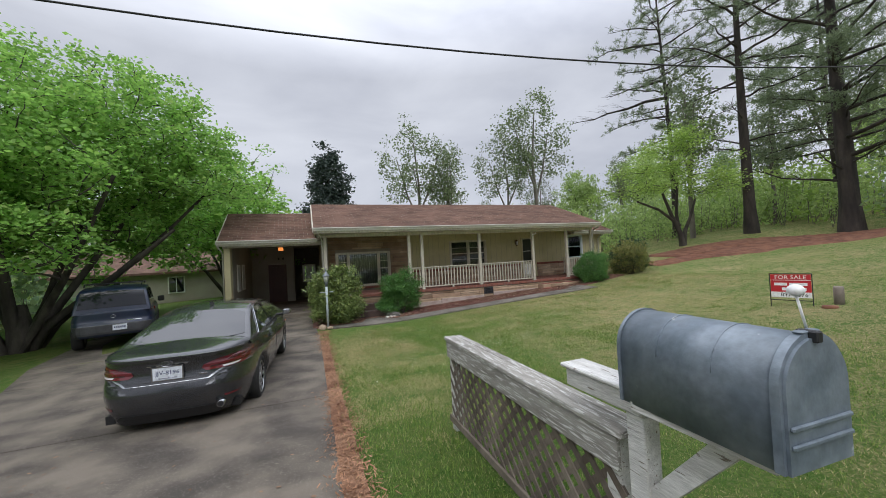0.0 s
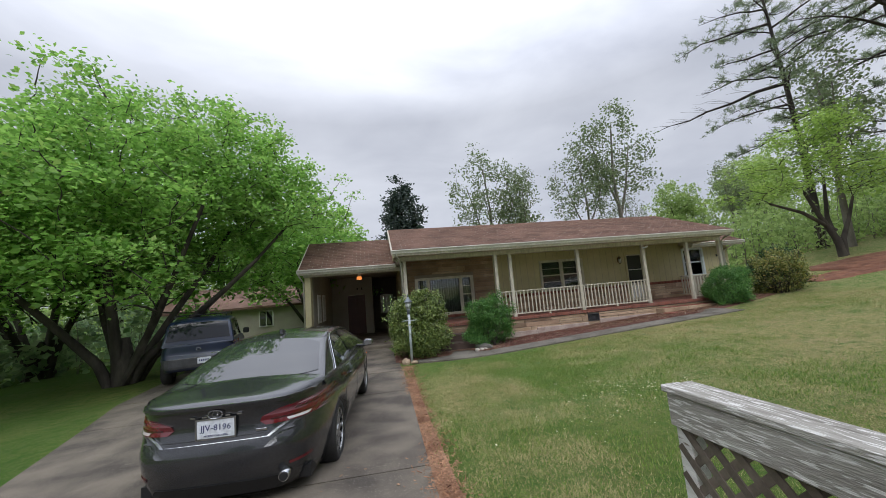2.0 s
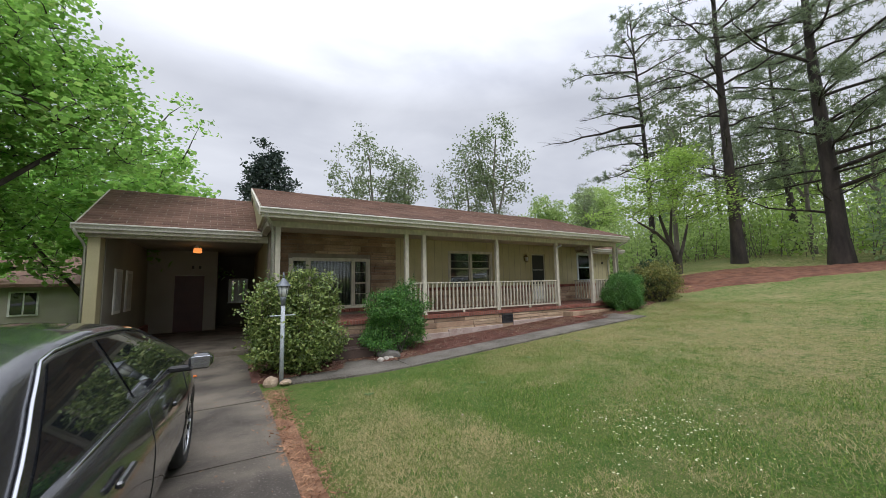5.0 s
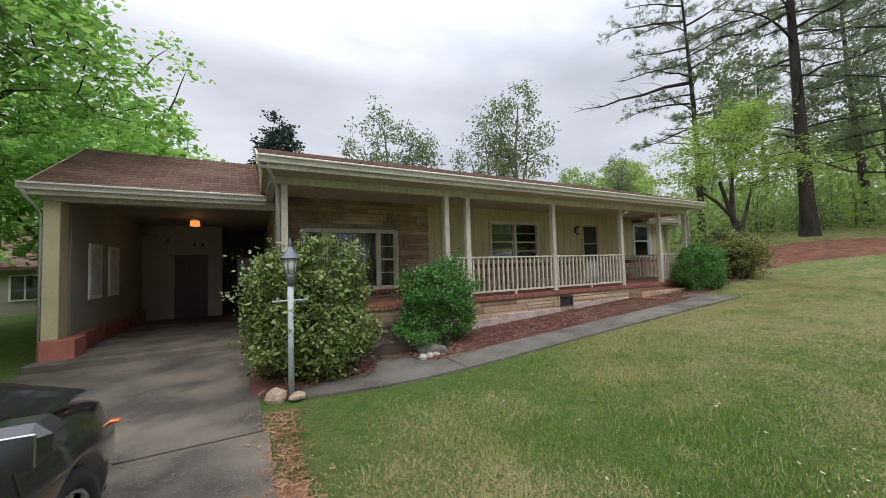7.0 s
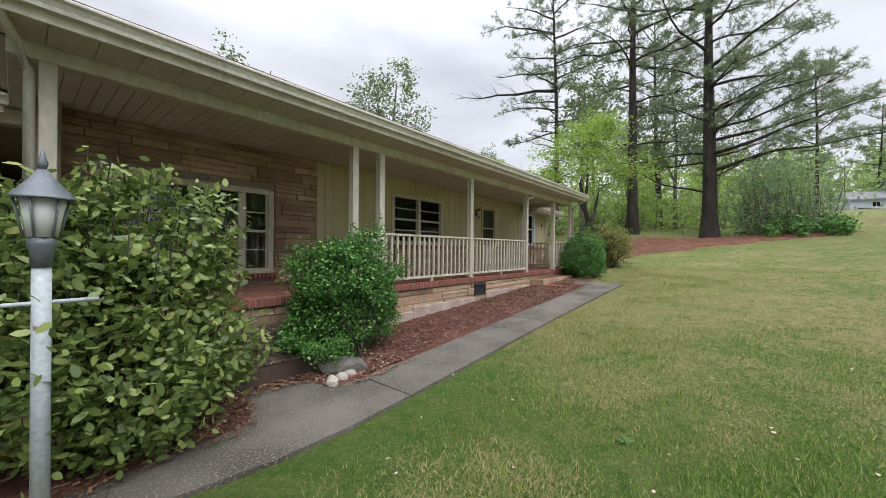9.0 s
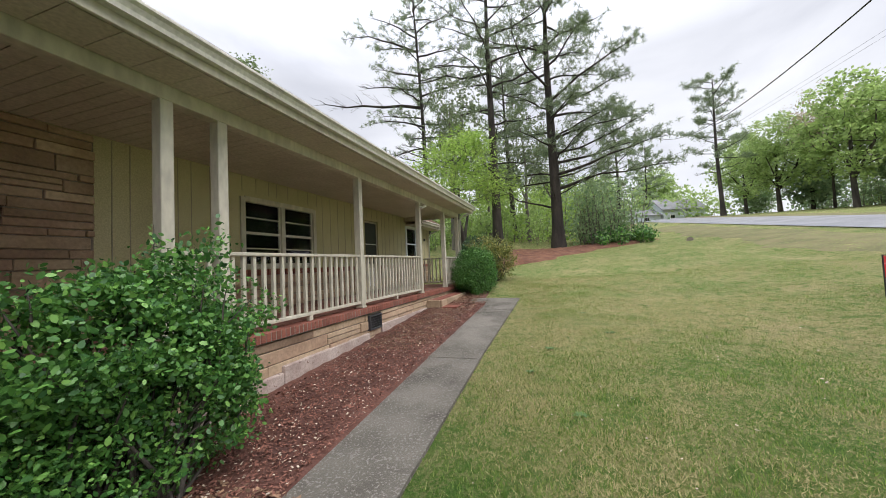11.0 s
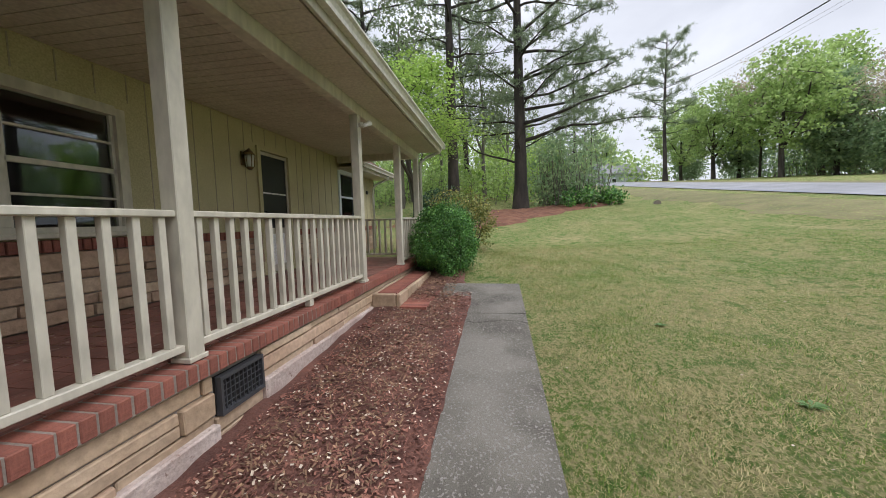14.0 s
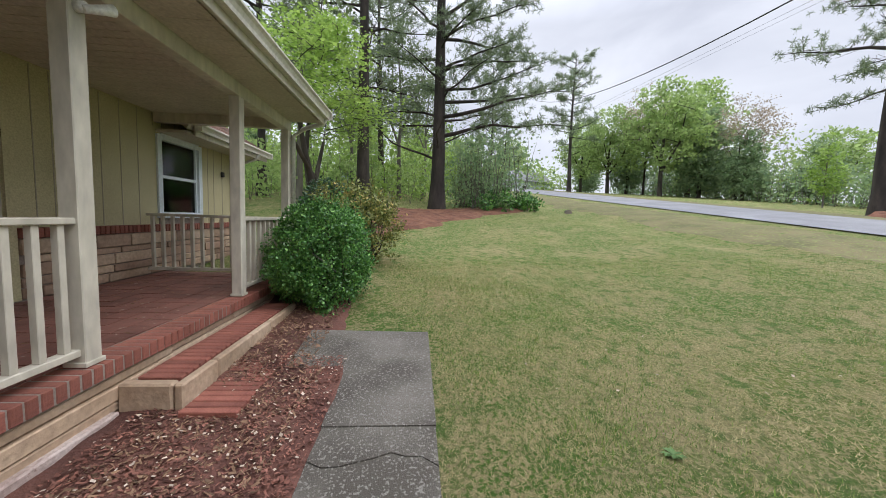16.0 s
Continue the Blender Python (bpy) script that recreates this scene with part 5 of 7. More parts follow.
bud_tree = broadleaf("budding_tree", "bare-branched tree with reddish spring buds", [(q, r * 0.55) for q, r in full_stems], [(0, 0, 10.5, 3.4, 3.4, 3.0), (2.8, 0.4, 8.6, 2.6, 2.8, 2.6), (-2.8, -0.4, 8.6, 2.6, 2.8, 2.6)], 420, 4200, 0.16, M_LEAF_BUD, M_BARK, 53, 0.3, 0.012)
at_ground(bud_tree, 53.0, -32.0, 0, 1.0)
copy_at(bud_tree, 64.0, -26.0, 120, 1.2)
sapling = at_ground(broadleaf("sapling", "small bright green sapling before the wood across the street", [stem([(0, 0, -0.2), (0.05, 0, 2.5), (0.0, 0.1, 5.4)], 0.07, 0.02)], [(0, 0, 2.6, 1.3, 1.3, 1.6), (0, 0, 4.4, 0.9, 0.9, 1.5)], 90, 1800, 0.15, M_LEAF_SPRING, M_BARK_PALE, 54, 0.2, 0.01), 36.0, -24.0)


def thicket(name, label, region, count, height, size, mat, seed, stems=True, bark=None, low=0.0):
    """Undergrowth nobody could count: leaves in clumps round thin upright stems."""
    rng = np.random.default_rng(seed)
    x0, x1, y0, y1 = region
    cx, cy = rng.uniform(x0, x1, count), rng.uniform(y0, y1, count)
    h = height * rng.uniform(0.35, 1.1, count)
    ob = tagged(new(name), label, "undergrowth", kind="stuff")
    per = 66
    z = gz(cx, cy)
    f = rng.uniform(low, 1, (count, per)) ** 0.8
    sp = 0.16 * h[:, None] * (0.5 + 1.2 * np.sin(np.pi * np.clip(f, 0.05, 0.95)))
    pts = np.stack([cx[:, None] + rng.normal(size=(count, per)) * sp, cy[:, None] + rng.normal(size=(count, per)) * sp, z[:, None] + f * h[:, None]], 2).reshape(-1, 3)
    c = new("leaves", leaves_mesh("leaves", pts, size * 1.25, rng, mat, 0.15))
    c.parent = ob
    tagged(c, kind="stuff")
    lines = []
    for i in range(count):
        for k in range(2):
            e = np.array([cx[i] + rng.normal() * 0.12 * h[i], cy[i] + rng.normal() * 0.12 * h[i], z[i] + h[i] * rng.uniform(0.7, 1.0)])
            lines.append((curve((cx[i], cy[i], z[i] - 0.1), e, rng, 0.04, 4), np.linspace(0.012 + 0.004 * h[i], 0.006, 4)))
    t = new("branchwork", tubes_mesh("branchwork", lines, bark or M_BARK_PALE, 4))
    t.parent = ob
    tagged(t, kind="stuff")
    return ob


thicket("woodland_undergrowth", "yellow-green spring undergrowth below the pines", (31.5, 52, 10.5, 34), 230, 4.2, 0.17, M_LEAF_WOOD, 61)
thicket("woodland_undergrowth", "pale spring saplings behind the pines", (33, 60, 6.5, 30), 150, 6.5, 0.2, M_LEAF_SPRING, 62)
thicket("woodland_undergrowth", "low green thicket behind the house end", (17, 31, 19, 32), 150, 3.6, 0.16, M_LEAF_WOOD, 63)
thicket("roadside_thicket", "dense leafy clump of shrubs on the bank", (30.4, 34.8, 4.2, 8.4), 70, 5.6, 0.13, M_LEAF_WOODDARK, 64)
thicket("roadside_thicket", "low flowering shrubs along the bank", (28.5, 33.0, 4.0, 7.6), 30, 1.2, 0.11, M_LEAF_BOX, 65)
thicket("far_undergrowth", "green wood edge across the street", (24, 84, -40, -29), 190, 5.0, 0.21, M_LEAF_WOODDARK, 66)
thicket("far_undergrowth", "mixed green wood edge across the street", (20, 80, -46, -33), 170, 9.0, 0.26, M_LEAF_WOOD, 67)
thicket("far_undergrowth", "shaded shrubs beyond the maple", (-34, -13, 15, 32), 130, 3.2, 0.22, M_LEAF_WOODDARK, 68)
thicket("far_undergrowth", "green thicket along the left boundary", (-34, -20, -6, 15), 110, 3.5, 0.24, M_LEAF_WOODDARK, 69)
thicket("far_undergrowth", "green wood behind the house", (-10, 40, 46, 58), 170, 7.0, 0.34, M_LEAF_WOOD, 70)
thicket("far_undergrowth", "tall green wood beyond the left boundary", (-58, -34, -10, 48), 170, 9.0, 0.36, M_LEAF_WOODDARK, 72)
thicket("far_undergrowth", "green wood behind the neighbour house", (-44, -6, 38, 54), 170, 8.0, 0.34, M_LEAF_WOOD, 73)
thicket("far_undergrowth", "green wood far up the street", (84, 125, -22, 24), 150, 9.0, 0.42, M_LEAF_WOOD, 71)


def shrub(name, label, blobs, leaves, size, mat, seed, long=1.5, flat=0.2, sprigs=0, bark=None, clumps=0, clump_r=0.06):
    """A shrub: stems inside, and single leaves thick on an uneven skin, most of them in small clumps, with sprigs that stand out."""
    rng = np.random.default_rng(seed)
    ob = thing(name, label, "shrub")
    pts = in_blobs(blobs, leaves, rng, 0.75)
    if clumps:
        hubs = in_blobs(blobs, clumps, rng, 0.92)
        most = int(leaves * 0.8)
        pts[:most] = hubs[rng.integers(0, clumps, most)] + rng.normal(size=(most, 3)) * clump_r
    q = pts * 2.6
    lump = np.sin(q[:, 0] * 2.1 + seed) * np.sin(q[:, 1] * 1.9) * np.sin(q[:, 2] * 2.3 + 1)
    pts = pts + (pts - pts.mean(0)) * (0.2 * lump)[:, None]
    c0 = np.array(blobs)[:, :3].mean(0)
    base = np.array([c0[0], c0[1], 0.0])
    lines = []
    for e in in_blobs(blobs, 60, rng, 0.6):
        lines.append((curve(base + rng.normal(size=3) * np.array([0.15, 0.15, 0]), e, rng, 0.08, 5), np.linspace(0.018, 0.005, 5)))
    extra = []
    for e in in_blobs(blobs, sprigs, rng, 1.0) if sprigs else []:
        if e[2] < c0[2]:
            continue
        d = np.array([(e[0] - c0[0]) * 0.25, (e[1] - c0[1]) * 0.25, 1.0]) * rng.uniform(0.12, 0.34)
        lines.append((curve(e, e + d, rng, 0.05, 4), np.linspace(0.007, 0.003, 4)))
        extra.append(e + d * rng.uniform(0.1, 1.0, (11, 1)) + rng.normal(size=(11, 3)) * 0.022)
    if extra:
        pts = np.concatenate([pts] + extra)
    pts = pts[pts[:, 2] > 0.02]
    s = new("branchwork", tubes_mesh("branchwork", lines, bark or M_BARK, 5))
    s.parent = ob
    f = new("foliage", leaves_mesh("foliage", pts, size, rng, mat, flat, long, True))
    f.parent = ob
    return ob


def set_shrub(ob, x, y, z):
    ob.matrix_world = pose(x, y, z)
    return ob


set_shrub(shrub("camellia_shrub", "tall loose evergreen shrub with pale new leaf tips", [(0.90, 0, 0.82, 0.84, 0.74, 0.80), (0.42, 0, 1.2, 0.42, 0.45, 0.55), (1.15, 0.1, 1.42, 0.55, 0.5, 0.55), (0.8, 0, 1.45, 0.3, 0.35, 0.5), (0.9, 0, 0.45, 0.82, 0.7, 0.45)], 19000, 0.044, M_LEAF_CAMELLIA, 81, 1.6, 0.3, 320, None, 330, 0.085), 0.0, 11.97, -0.80)
set_shrub(shrub("boxwood_shrub", "rounded bright green boxwood shrub before the porch", [(0, 0, 0.95, 0.68, 0.5, 0.62), (0, 0, 0.5, 0.82, 0.5, 0.5), (0.3, 0, 1.2, 0.5, 0.42, 0.42), (-0.35, 0, 1.1, 0.45, 0.42, 0.45), (-0.55, -0.1, 0.3, 0.5, 0.4, 0.3), (-0.6, -0.3, 0.16, 0.45, 0.35, 0.2)], 34000, 0.029, M_LEAF_BOX, 82, 1.4, 0.1, 12, None, 230, 0.058), 3.31, 12.58, -0.76)
set_shrub(shrub("boxwood_shrub", "dense dark green boxwood at the porch end", [(0, 0, 0.74, 0.80, 0.68, 0.70), (0, 0, 0.40, 0.74, 0.64, 0.40), (0.05, 0, 1.12, 0.56, 0.52, 0.38)], 32000, 0.028, M_LEAF_BOX, 83, 1.4, 0.1, 6, None, 280, 0.058), 12.66, 12.54, -0.33)
set_shrub(shrub("variegated_shrub", "loose yellow-green variegated shrub beside the boxwood", [(0, 0, 0.9, 0.9, 0.95, 0.8), (0.2, -0.2, 1.35, 0.6, 0.7, 0.45)], 9000, 0.042, M_LEAF_YELLOW, 84, 1.6, 0.3, 160, None, 120, 0.08), 14.95, 12.55, -0.2)
set_shrub(shrub("holly_shrub", "broad dark evergreen shrub at the house corner", [(0, 0, 0.85, 1.0, 0.9, 0.85), (0.3, 0, 1.35, 0.7, 0.7, 0.5)], 12000, 0.05, M_LEAF_BOXDARK, 85, 1.5, 0.2, 40), 15.6, 13.1, -0.12)

# ---------------------------------------------------------------- vehicles
def interp(y, table):
    return float(np.interp(y, [a for a, _ in table], [b for _, b in table]))


def superpoint(theta, n):
    c, s = math.cos(theta), math.sin(theta)
    return math.copysign(abs(c) ** (2 / n), c), math.copysign(abs(s) ** (2 / n), s)


class Car:
    """Shape of a car in its own frame: x to the right, y ahead from the rear bumper, z up from the ground."""

    def __init__(self, length, half, sill, top, crown, rear_inset, front_inset, corner, roof, belt_half, roof_half, belt):
        self.length, self.half, self.sill, self.top, self.crown = length, half, sill, top, crown
        self.rear_inset, self.front_inset, self.corner = rear_inset, front_inset, corner
        self.roof, self.belt_half, self.roof_half, self.belt = roof, belt_half, roof_half, belt

    def shell(self, theta, k):
        """Outer skin: k from 0 at the sill to 1 at the shoulder."""
        c, s = superpoint(theta, self.corner)
        y0 = self.length / 2 * (1 + s)
        z = self.sill + k * (interp(y0, self.top) - self.sill)
        bulge = 1 - 0.10 * (1 - k) ** 3 - 0.07 * max(0, k - 0.72) / 0.28 - 0.012 * (1 + math.cos(k * 9)) * 0.5
        x = self.half * c * bulge
        inset = interp(z, self.rear_inset) * max(0, -s) ** 3 + -interp(z, self.front_inset) * max(0, s) ** 3
        return Vector((x, y0 + inset, z))

    def rear(self, x, z, out=0.0):
        """The point of the rear skin at x across and z up."""
        best = None
        lo, hi = -math.pi / 2 - 1.45, -math.pi / 2 + 1.45
        for _ in range(26):
            mid = (lo + hi) / 2
            t = max(1e-4, min(1, (z - self.sill) / (interp(self.length / 2 * (1 + superpoint(mid, self.corner)[1]), self.top) - self.sill)))
            best = self.shell(mid, t)
            if best.x < x:
                lo = mid
            else:
                hi = mid
        return Vector((x, best.y - out, z))

    def body(self, rings=12, around=72):
        bm = bmesh.new()
        levels = []
        for r in range(rings + 1):
            levels.append([bm.verts.new(self.shell(2 * math.pi * i / around, r / rings)) for i in range(around)])
        for shrink, lift in ((0.93, 0.35), (0.75, 0.7), (0.45, 0.92), (0.15, 1.0)):
            ring = []
            for i in range(around):
                p = self.shell(2 * math.pi * i / around, 1)
                yc = self.length / 2 + (p.y - self.length / 2) * (1 - (1 - shrink) * 0.12)
                ring.append(bm.verts.new((p.x * shrink, yc, p.z + lift * self.crown)))
            levels.append(ring)
        for u, v in zip(levels, levels[1:]):
            for i in range(around):
                f = bm.faces.new((u[i], u[(i + 1) % around], v[(i + 1) % around], v[i]))
                f.smooth = True
        for i in range(around // 2 - 1):
            a, b = (around * 3 // 4 + i) % around, (around * 3 // 4 + i + 1) % around
            c, d = (around * 3 // 4 - 1 - i) % around, (around * 3 // 4 - i) % around
            if len({a, b, c, d}) == 4:
                f = bm.faces.new((levels[-1][a], levels[-1][b], levels[-1][c], levels[-1][d]))
                f.smooth = True
        bm.faces.new(levels[0][::-1])
        bmesh.ops.holes_fill(bm, edges=[e for e in bm.edges if e.is_boundary])
        bmesh.ops.recalc_face_normals(bm, faces=bm.faces)
        return bm

    def house(self, y, a):
        """The greenhouse: a from -1 at the left belt over 0 at the roof's middle to 1."""
        zt = interp(y, self.roof)
        wb, wt = self.belt_half, self.roof_half
        zb = self.belt
        h = max(0.0, zt - zb)
        full = max(0.02, self.roof[len(self.roof) // 2][1] - zb)
        m = abs(a)
        if m < 0.55:
            u = m / 0.55
            w = wb + (wt - wb) * min(1, h / full)
            x, z = w * u, zt - 0.05 * min(1, h / full) * u ** 2.4
        else:
            u = (m - 0.55) / 0.45
            w = wb + (wt - wb) * min(1, h / full)
            z_edge = zt - 0.05 * min(1, h / full)
            x = w + (wb - w) * u ** 0.9
            z = z_edge + (zb - z_edge) * u
        return Vector((math.copysign(x, a), y, z))

    def patch(self, y0, y1, a0, a1, out, ny=10, na=10, taper=None):
        """A piece of the greenhouse skin, raised by out; taper shifts its ends by a."""
        bm = bmesh.new()
        grid = []
        for i in range(ny + 1):
            row = []
            for j in range(na + 1):
                a = a0 + (a1 - a0) * j / na
                s, e = (taper(a) if taper else (y0, y1))
                y = s + (e - s) * i / ny
                p = self.house(y, a)
                n = (self.house(y + 0.02, a) - self.house(y - 0.02, a)).cross(self.house(y, min(1, a + 0.02)) - self.house(y, max(-1, a - 0.02)))
                n = n.normalized() if n.length > 1e-9 else Vector((0, 0, 1))
                if n.z < 0 or (abs(n.z) < 0.05 and n.x * a < 0):
                    n = -n
                row.append(bm.verts.new(p + n * out))
            grid.append(row)
        for i in range(ny):
            for j in range(na):
                f = bm.faces.new((grid[i][j], grid[i][j + 1], grid[i + 1][j + 1], grid[i + 1][j]))
                f.smooth = True
        return bm


def rear_panel(car, outline, out, thick=0.012, n=14):
    """A plate that lies on the rear skin: outline rows of (z, x0, x1) from low to high."""
    bm = bmesh.new()
    rows_f, rows_b = [], []
    for z, x0, x1 in outline:
        xs = [x0 + (x1 - x0) * i / n for i in range(n + 1)]
        rows_f.append([bm.verts.new(car.rear(x, z, out)) for x in xs])
        rows_b.append([bm.verts.new(car.rear(x, z, out - thick)) for x in xs])
    for u, v, p, q in zip(rows_f, rows_f[1:], rows_b, rows_b[1:]):
        for i in range(n):
            bm.faces.new((u[i], u[i + 1], v[i + 1], v[i]))
        bm.faces.new((p[0], u[0], v[0], q[0]))
        bm.faces.new((u[n], p[n], q[n], v[n]))
    for i in range(n):
        bm.faces.new((rows_b[0][i], rows_b[0][i + 1], rows_f[0][i + 1], rows_f[0][i]))
        bm.faces.new((rows_f[-1][i], rows_f[-1][i + 1], rows_b[-1][i + 1], rows_b[-1][i]))
    bmesh.ops.recalc_face_normals(bm, faces=bm.faces)
    return bm


M_TYRE = surf("tyre_rubber", (0.016, 0.016, 0.017), (0.028, 0.027, 0.026), 8.0, 0.85, 0.2, 60)
M_RIM = surf("machined_alloy", (0.40, 0.41, 0.42), (0.52, 0.53, 0.54), 5.0, 0.28, 0.03, 60, metal=0.9)
M_RIM_DARK = plain("dark_alloy", (0.03, 0.03, 0.033), 0.35, 0.6)
M_CARPAINT = surf("graphite_metallic", (0.040, 0.042, 0.047), (0.050, 0.052, 0.058), 2.0, 0.26, 0.0, 400, metal=0.55, coat=1.0)
M_SUVPAINT = surf("dark_blue_paint", (0.006, 0.014, 0.04), (0.010, 0.021, 0.055), 2.0, 0.35, 0.0, 300, coat=0.4)
M_CARGLASS = plain("tinted_car_glass", (0.012, 0.014, 0.016), 0.03, 0.0, 1.0)
M_REARGLASS = plain("tinted_rear_glass", (0.018, 0.02, 0.024), 0.04, 0.0, 0.5)
M_BLACK = plain("black_plastic", (0.014, 0.014, 0.015), 0.5)
M_CHROME = plain("chrome", (0.42, 0.43, 0.45), 0.2, 1.0)
M_REDLENS = plain("red_lamp_lens", (0.13, 0.008, 0.014), 0.12, 0.0, 1.0)
M_DARKRED = plain("dark_red_lens", (0.07, 0.006, 0.009), 0.12, 0.0, 1.0)
M_CLEARLENS = plain("clear_lamp_lens", (0.62, 0.58, 0.58), 0.12, 0.0, 1.0)
M_AMBER = plain("amber_lens", (0.75, 0.18, 0.03), 0.2, 0.0, 1.0)
M_PLATE = surf("plate_white", (0.66, 0.69, 0.74), (0.74, 0.77, 0.82), 6.0, 0.35, 0.0, 40)
M_INK = plain("navy_ink", (0.02, 0.03, 0.12), 0.5)


def lettering(text, size, material, parent, m, depth=0.002, name="lettering", align="CENTER"):
    """Raised letters as a mesh, standing in the plane x-z and facing -y before m."""
    c = bpy.data.curves.new(name, "FONT")
    c.body, c.size, c.align_x, c.align_y, c.extrude, c.resolution_u = text, size, align, "CENTER", depth, 2
    tmp = bpy.data.objects.new(name, c)
    me = bpy.data.meshes.new_from_object(tmp)
    bpy.data.objects.remove(tmp)
    bpy.data.curves.remove(c)
    me.materials.clear()
    me.materials.append(material)
    me.transform(pose(0, 0, 0, 90, 0, 0))
    ob = new(name, me)
    ob.parent = parent
    ob.matrix_local = m
    return ob


def cylinder_x(bm, x0, x1, y, z, r, sides=32, r1=None):
    return tube(bm, [(x0, y, z), (x1, y, z)], [r, r1 or r], sides)


def wheel(parent, side, y, r=0.335, width=0.22, half=0.90, spokes=10, rim_r=0.235, material=None):
    """A tyre with a rounded tread, a rim and its spokes."""
    w = part("wheel", cylinder_x(bmesh.new(), side * (half - width), side * (half - 0.05), y, r, rim_r * 0.98), M_RIM_DARK, parent)
    bm = bmesh.new()
    prof = [(half - width, rim_r), (half - width, r - 0.03), (half - width + 0.03, r), (half - 0.035, r), (half - 0.004, r - 0.03), (half, r - 0.06), (half - 0.012, rim_r + 0.004), (half - 0.03, rim_r)]
    n = 40
    rings = [[bm.verts.new((side * x, y + q * math.cos(2 * math.pi * i / n), r + q * math.sin(2 * math.pi * i / n))) for i in range(n)] for x, q in prof]
    for u, v in zip(rings, rings[1:]):
        for i in range(n):
            bm.faces.new((u[i], u[(i + 1) % n], v[(i + 1) % n], v[i])).smooth = True
    bmesh.ops.recalc_face_normals(bm, faces=bm.faces)
    part("tyre", bm, M_TYRE, w)
    part("rim", tube(bmesh.new(), [(side * (half - 0.02), y + (rim_r - 0.008) * math.cos(t), r + (rim_r - 0.008) * math.sin(t)) for t in np.linspace(0, 2 * math.pi, 41)], 0.011, 6), M_RIM, w)
    for i in range(spokes):
        t = 2 * math.pi * i / spokes
        bm = bmesh.new()
        c, s = math.cos(t), math.sin(t)
        for q, ww in ((0.045, 0.018), (rim_r - 0.01, 0.028)):
            for sg in (-1, 1):
                for dx in (-0.012, 0.004):
                    bm.verts.new((side * (half - 0.03 + dx), y + q * c - sg * ww * s, r + q * s + sg * ww * c))
        bmesh.ops.convex_hull(bm, input=bm.verts)
        part("spoke", bm, M_RIM if i % 2 == 0 or material is None else material, w)
    part("hub", cylinder_x(bmesh.new(), side * (half - 0.05), side * (half - 0.018), y, r, 0.06, 20), M_RIM, w)
    return w


def cut_arches(ob, centres, r, half):
    """Wheel openings cut through the body."""
    bm = bmesh.new()
    for y, z in centres:
        for side in (-1, 1):
            cylinder_x(bm, side * (half - 0.30), side * (half + 0.2), y, z, r, 36)
    bmesh.ops.recalc_face_normals(bm, faces=bm.faces)
    cutter = bpy.data.objects.new("cutter", mesh_of("cutter", bm, M_BLACK))
    scene.collection.objects.link(cutter)
    mod = ob.modifiers.new("arches", "BOOLEAN")
    mod.operation, mod.object, mod.solver = "DIFFERENCE", cutter, "EXACT"
    bpy.context.view_layer.update()
    me = bpy.data.meshes.new_from_object(ob.evaluated_get(bpy.context.evaluated_depsgraph_get()))
    ob.modifiers.clear()
    if len(me.polygons) > 200:
        ob.data = me
    bpy.data.objects.remove(cutter)


sedan = Car(4.88, 0.92, 0.20, [(0, 0.98), (0.35, 1.02), (0.9, 1.0), (1.6, 0.965), (3.4, 0.93), (4.1, 0.86), (4.6, 0.76), (4.88, 0.66)], 0.055,
            [(0.2, 0.10), (0.36, 0.03), (0.52, 0.0), (0.62, 0.0), (0.70, 0.05), (0.8, 0.075), (0.93, 0.055), (1.0, 0.03)], [(0.2, 0.12), (0.45, 0.0), (0.6, 0.02), (0.8, 0.18)], 4.6,
            [(0.52, 0.99), (0.75, 1.065), (1.1, 1.22), (1.5, 1.375), (1.85, 1.43), (2.3, 1.45), (2.75, 1.435), (3.05, 1.385), (3.5, 1.19), (3.95, 0.985), (4.05, 0.94)], 0.83, 0.585, 0.94)
car = thing("sedan_car", "dark grey metallic saloon car parked on the drive", "car")
body = part("body", sedan.body(), M_CARPAINT, car)
cut_arches(body, [(0.98, 0.335), (3.80, 0.335)], 0.375, 0.92)
part("roof", sedan.patch(0.55, 4.02, -1, 1, 0.0, 44, 40), M_CARPAINT, car)
part("rear_window", sedan.patch(0, 0, -0.50, 0.50, 0.006, 10, 16, lambda a: (0.68 + 0.10 * (abs(a) / 0.5) ** 3, 1.50 - 0.12 * (abs(a) / 0.5) ** 4)), M_REARGLASS, car, "dark rear window mirroring the sky")
part("windscreen", sedan.patch(0, 0, -0.50, 0.50, 0.006, 10, 16, lambda a: (3.10 + 0.1 * (abs(a) / 0.5) ** 3, 3.86)), M_CARGLASS, car)
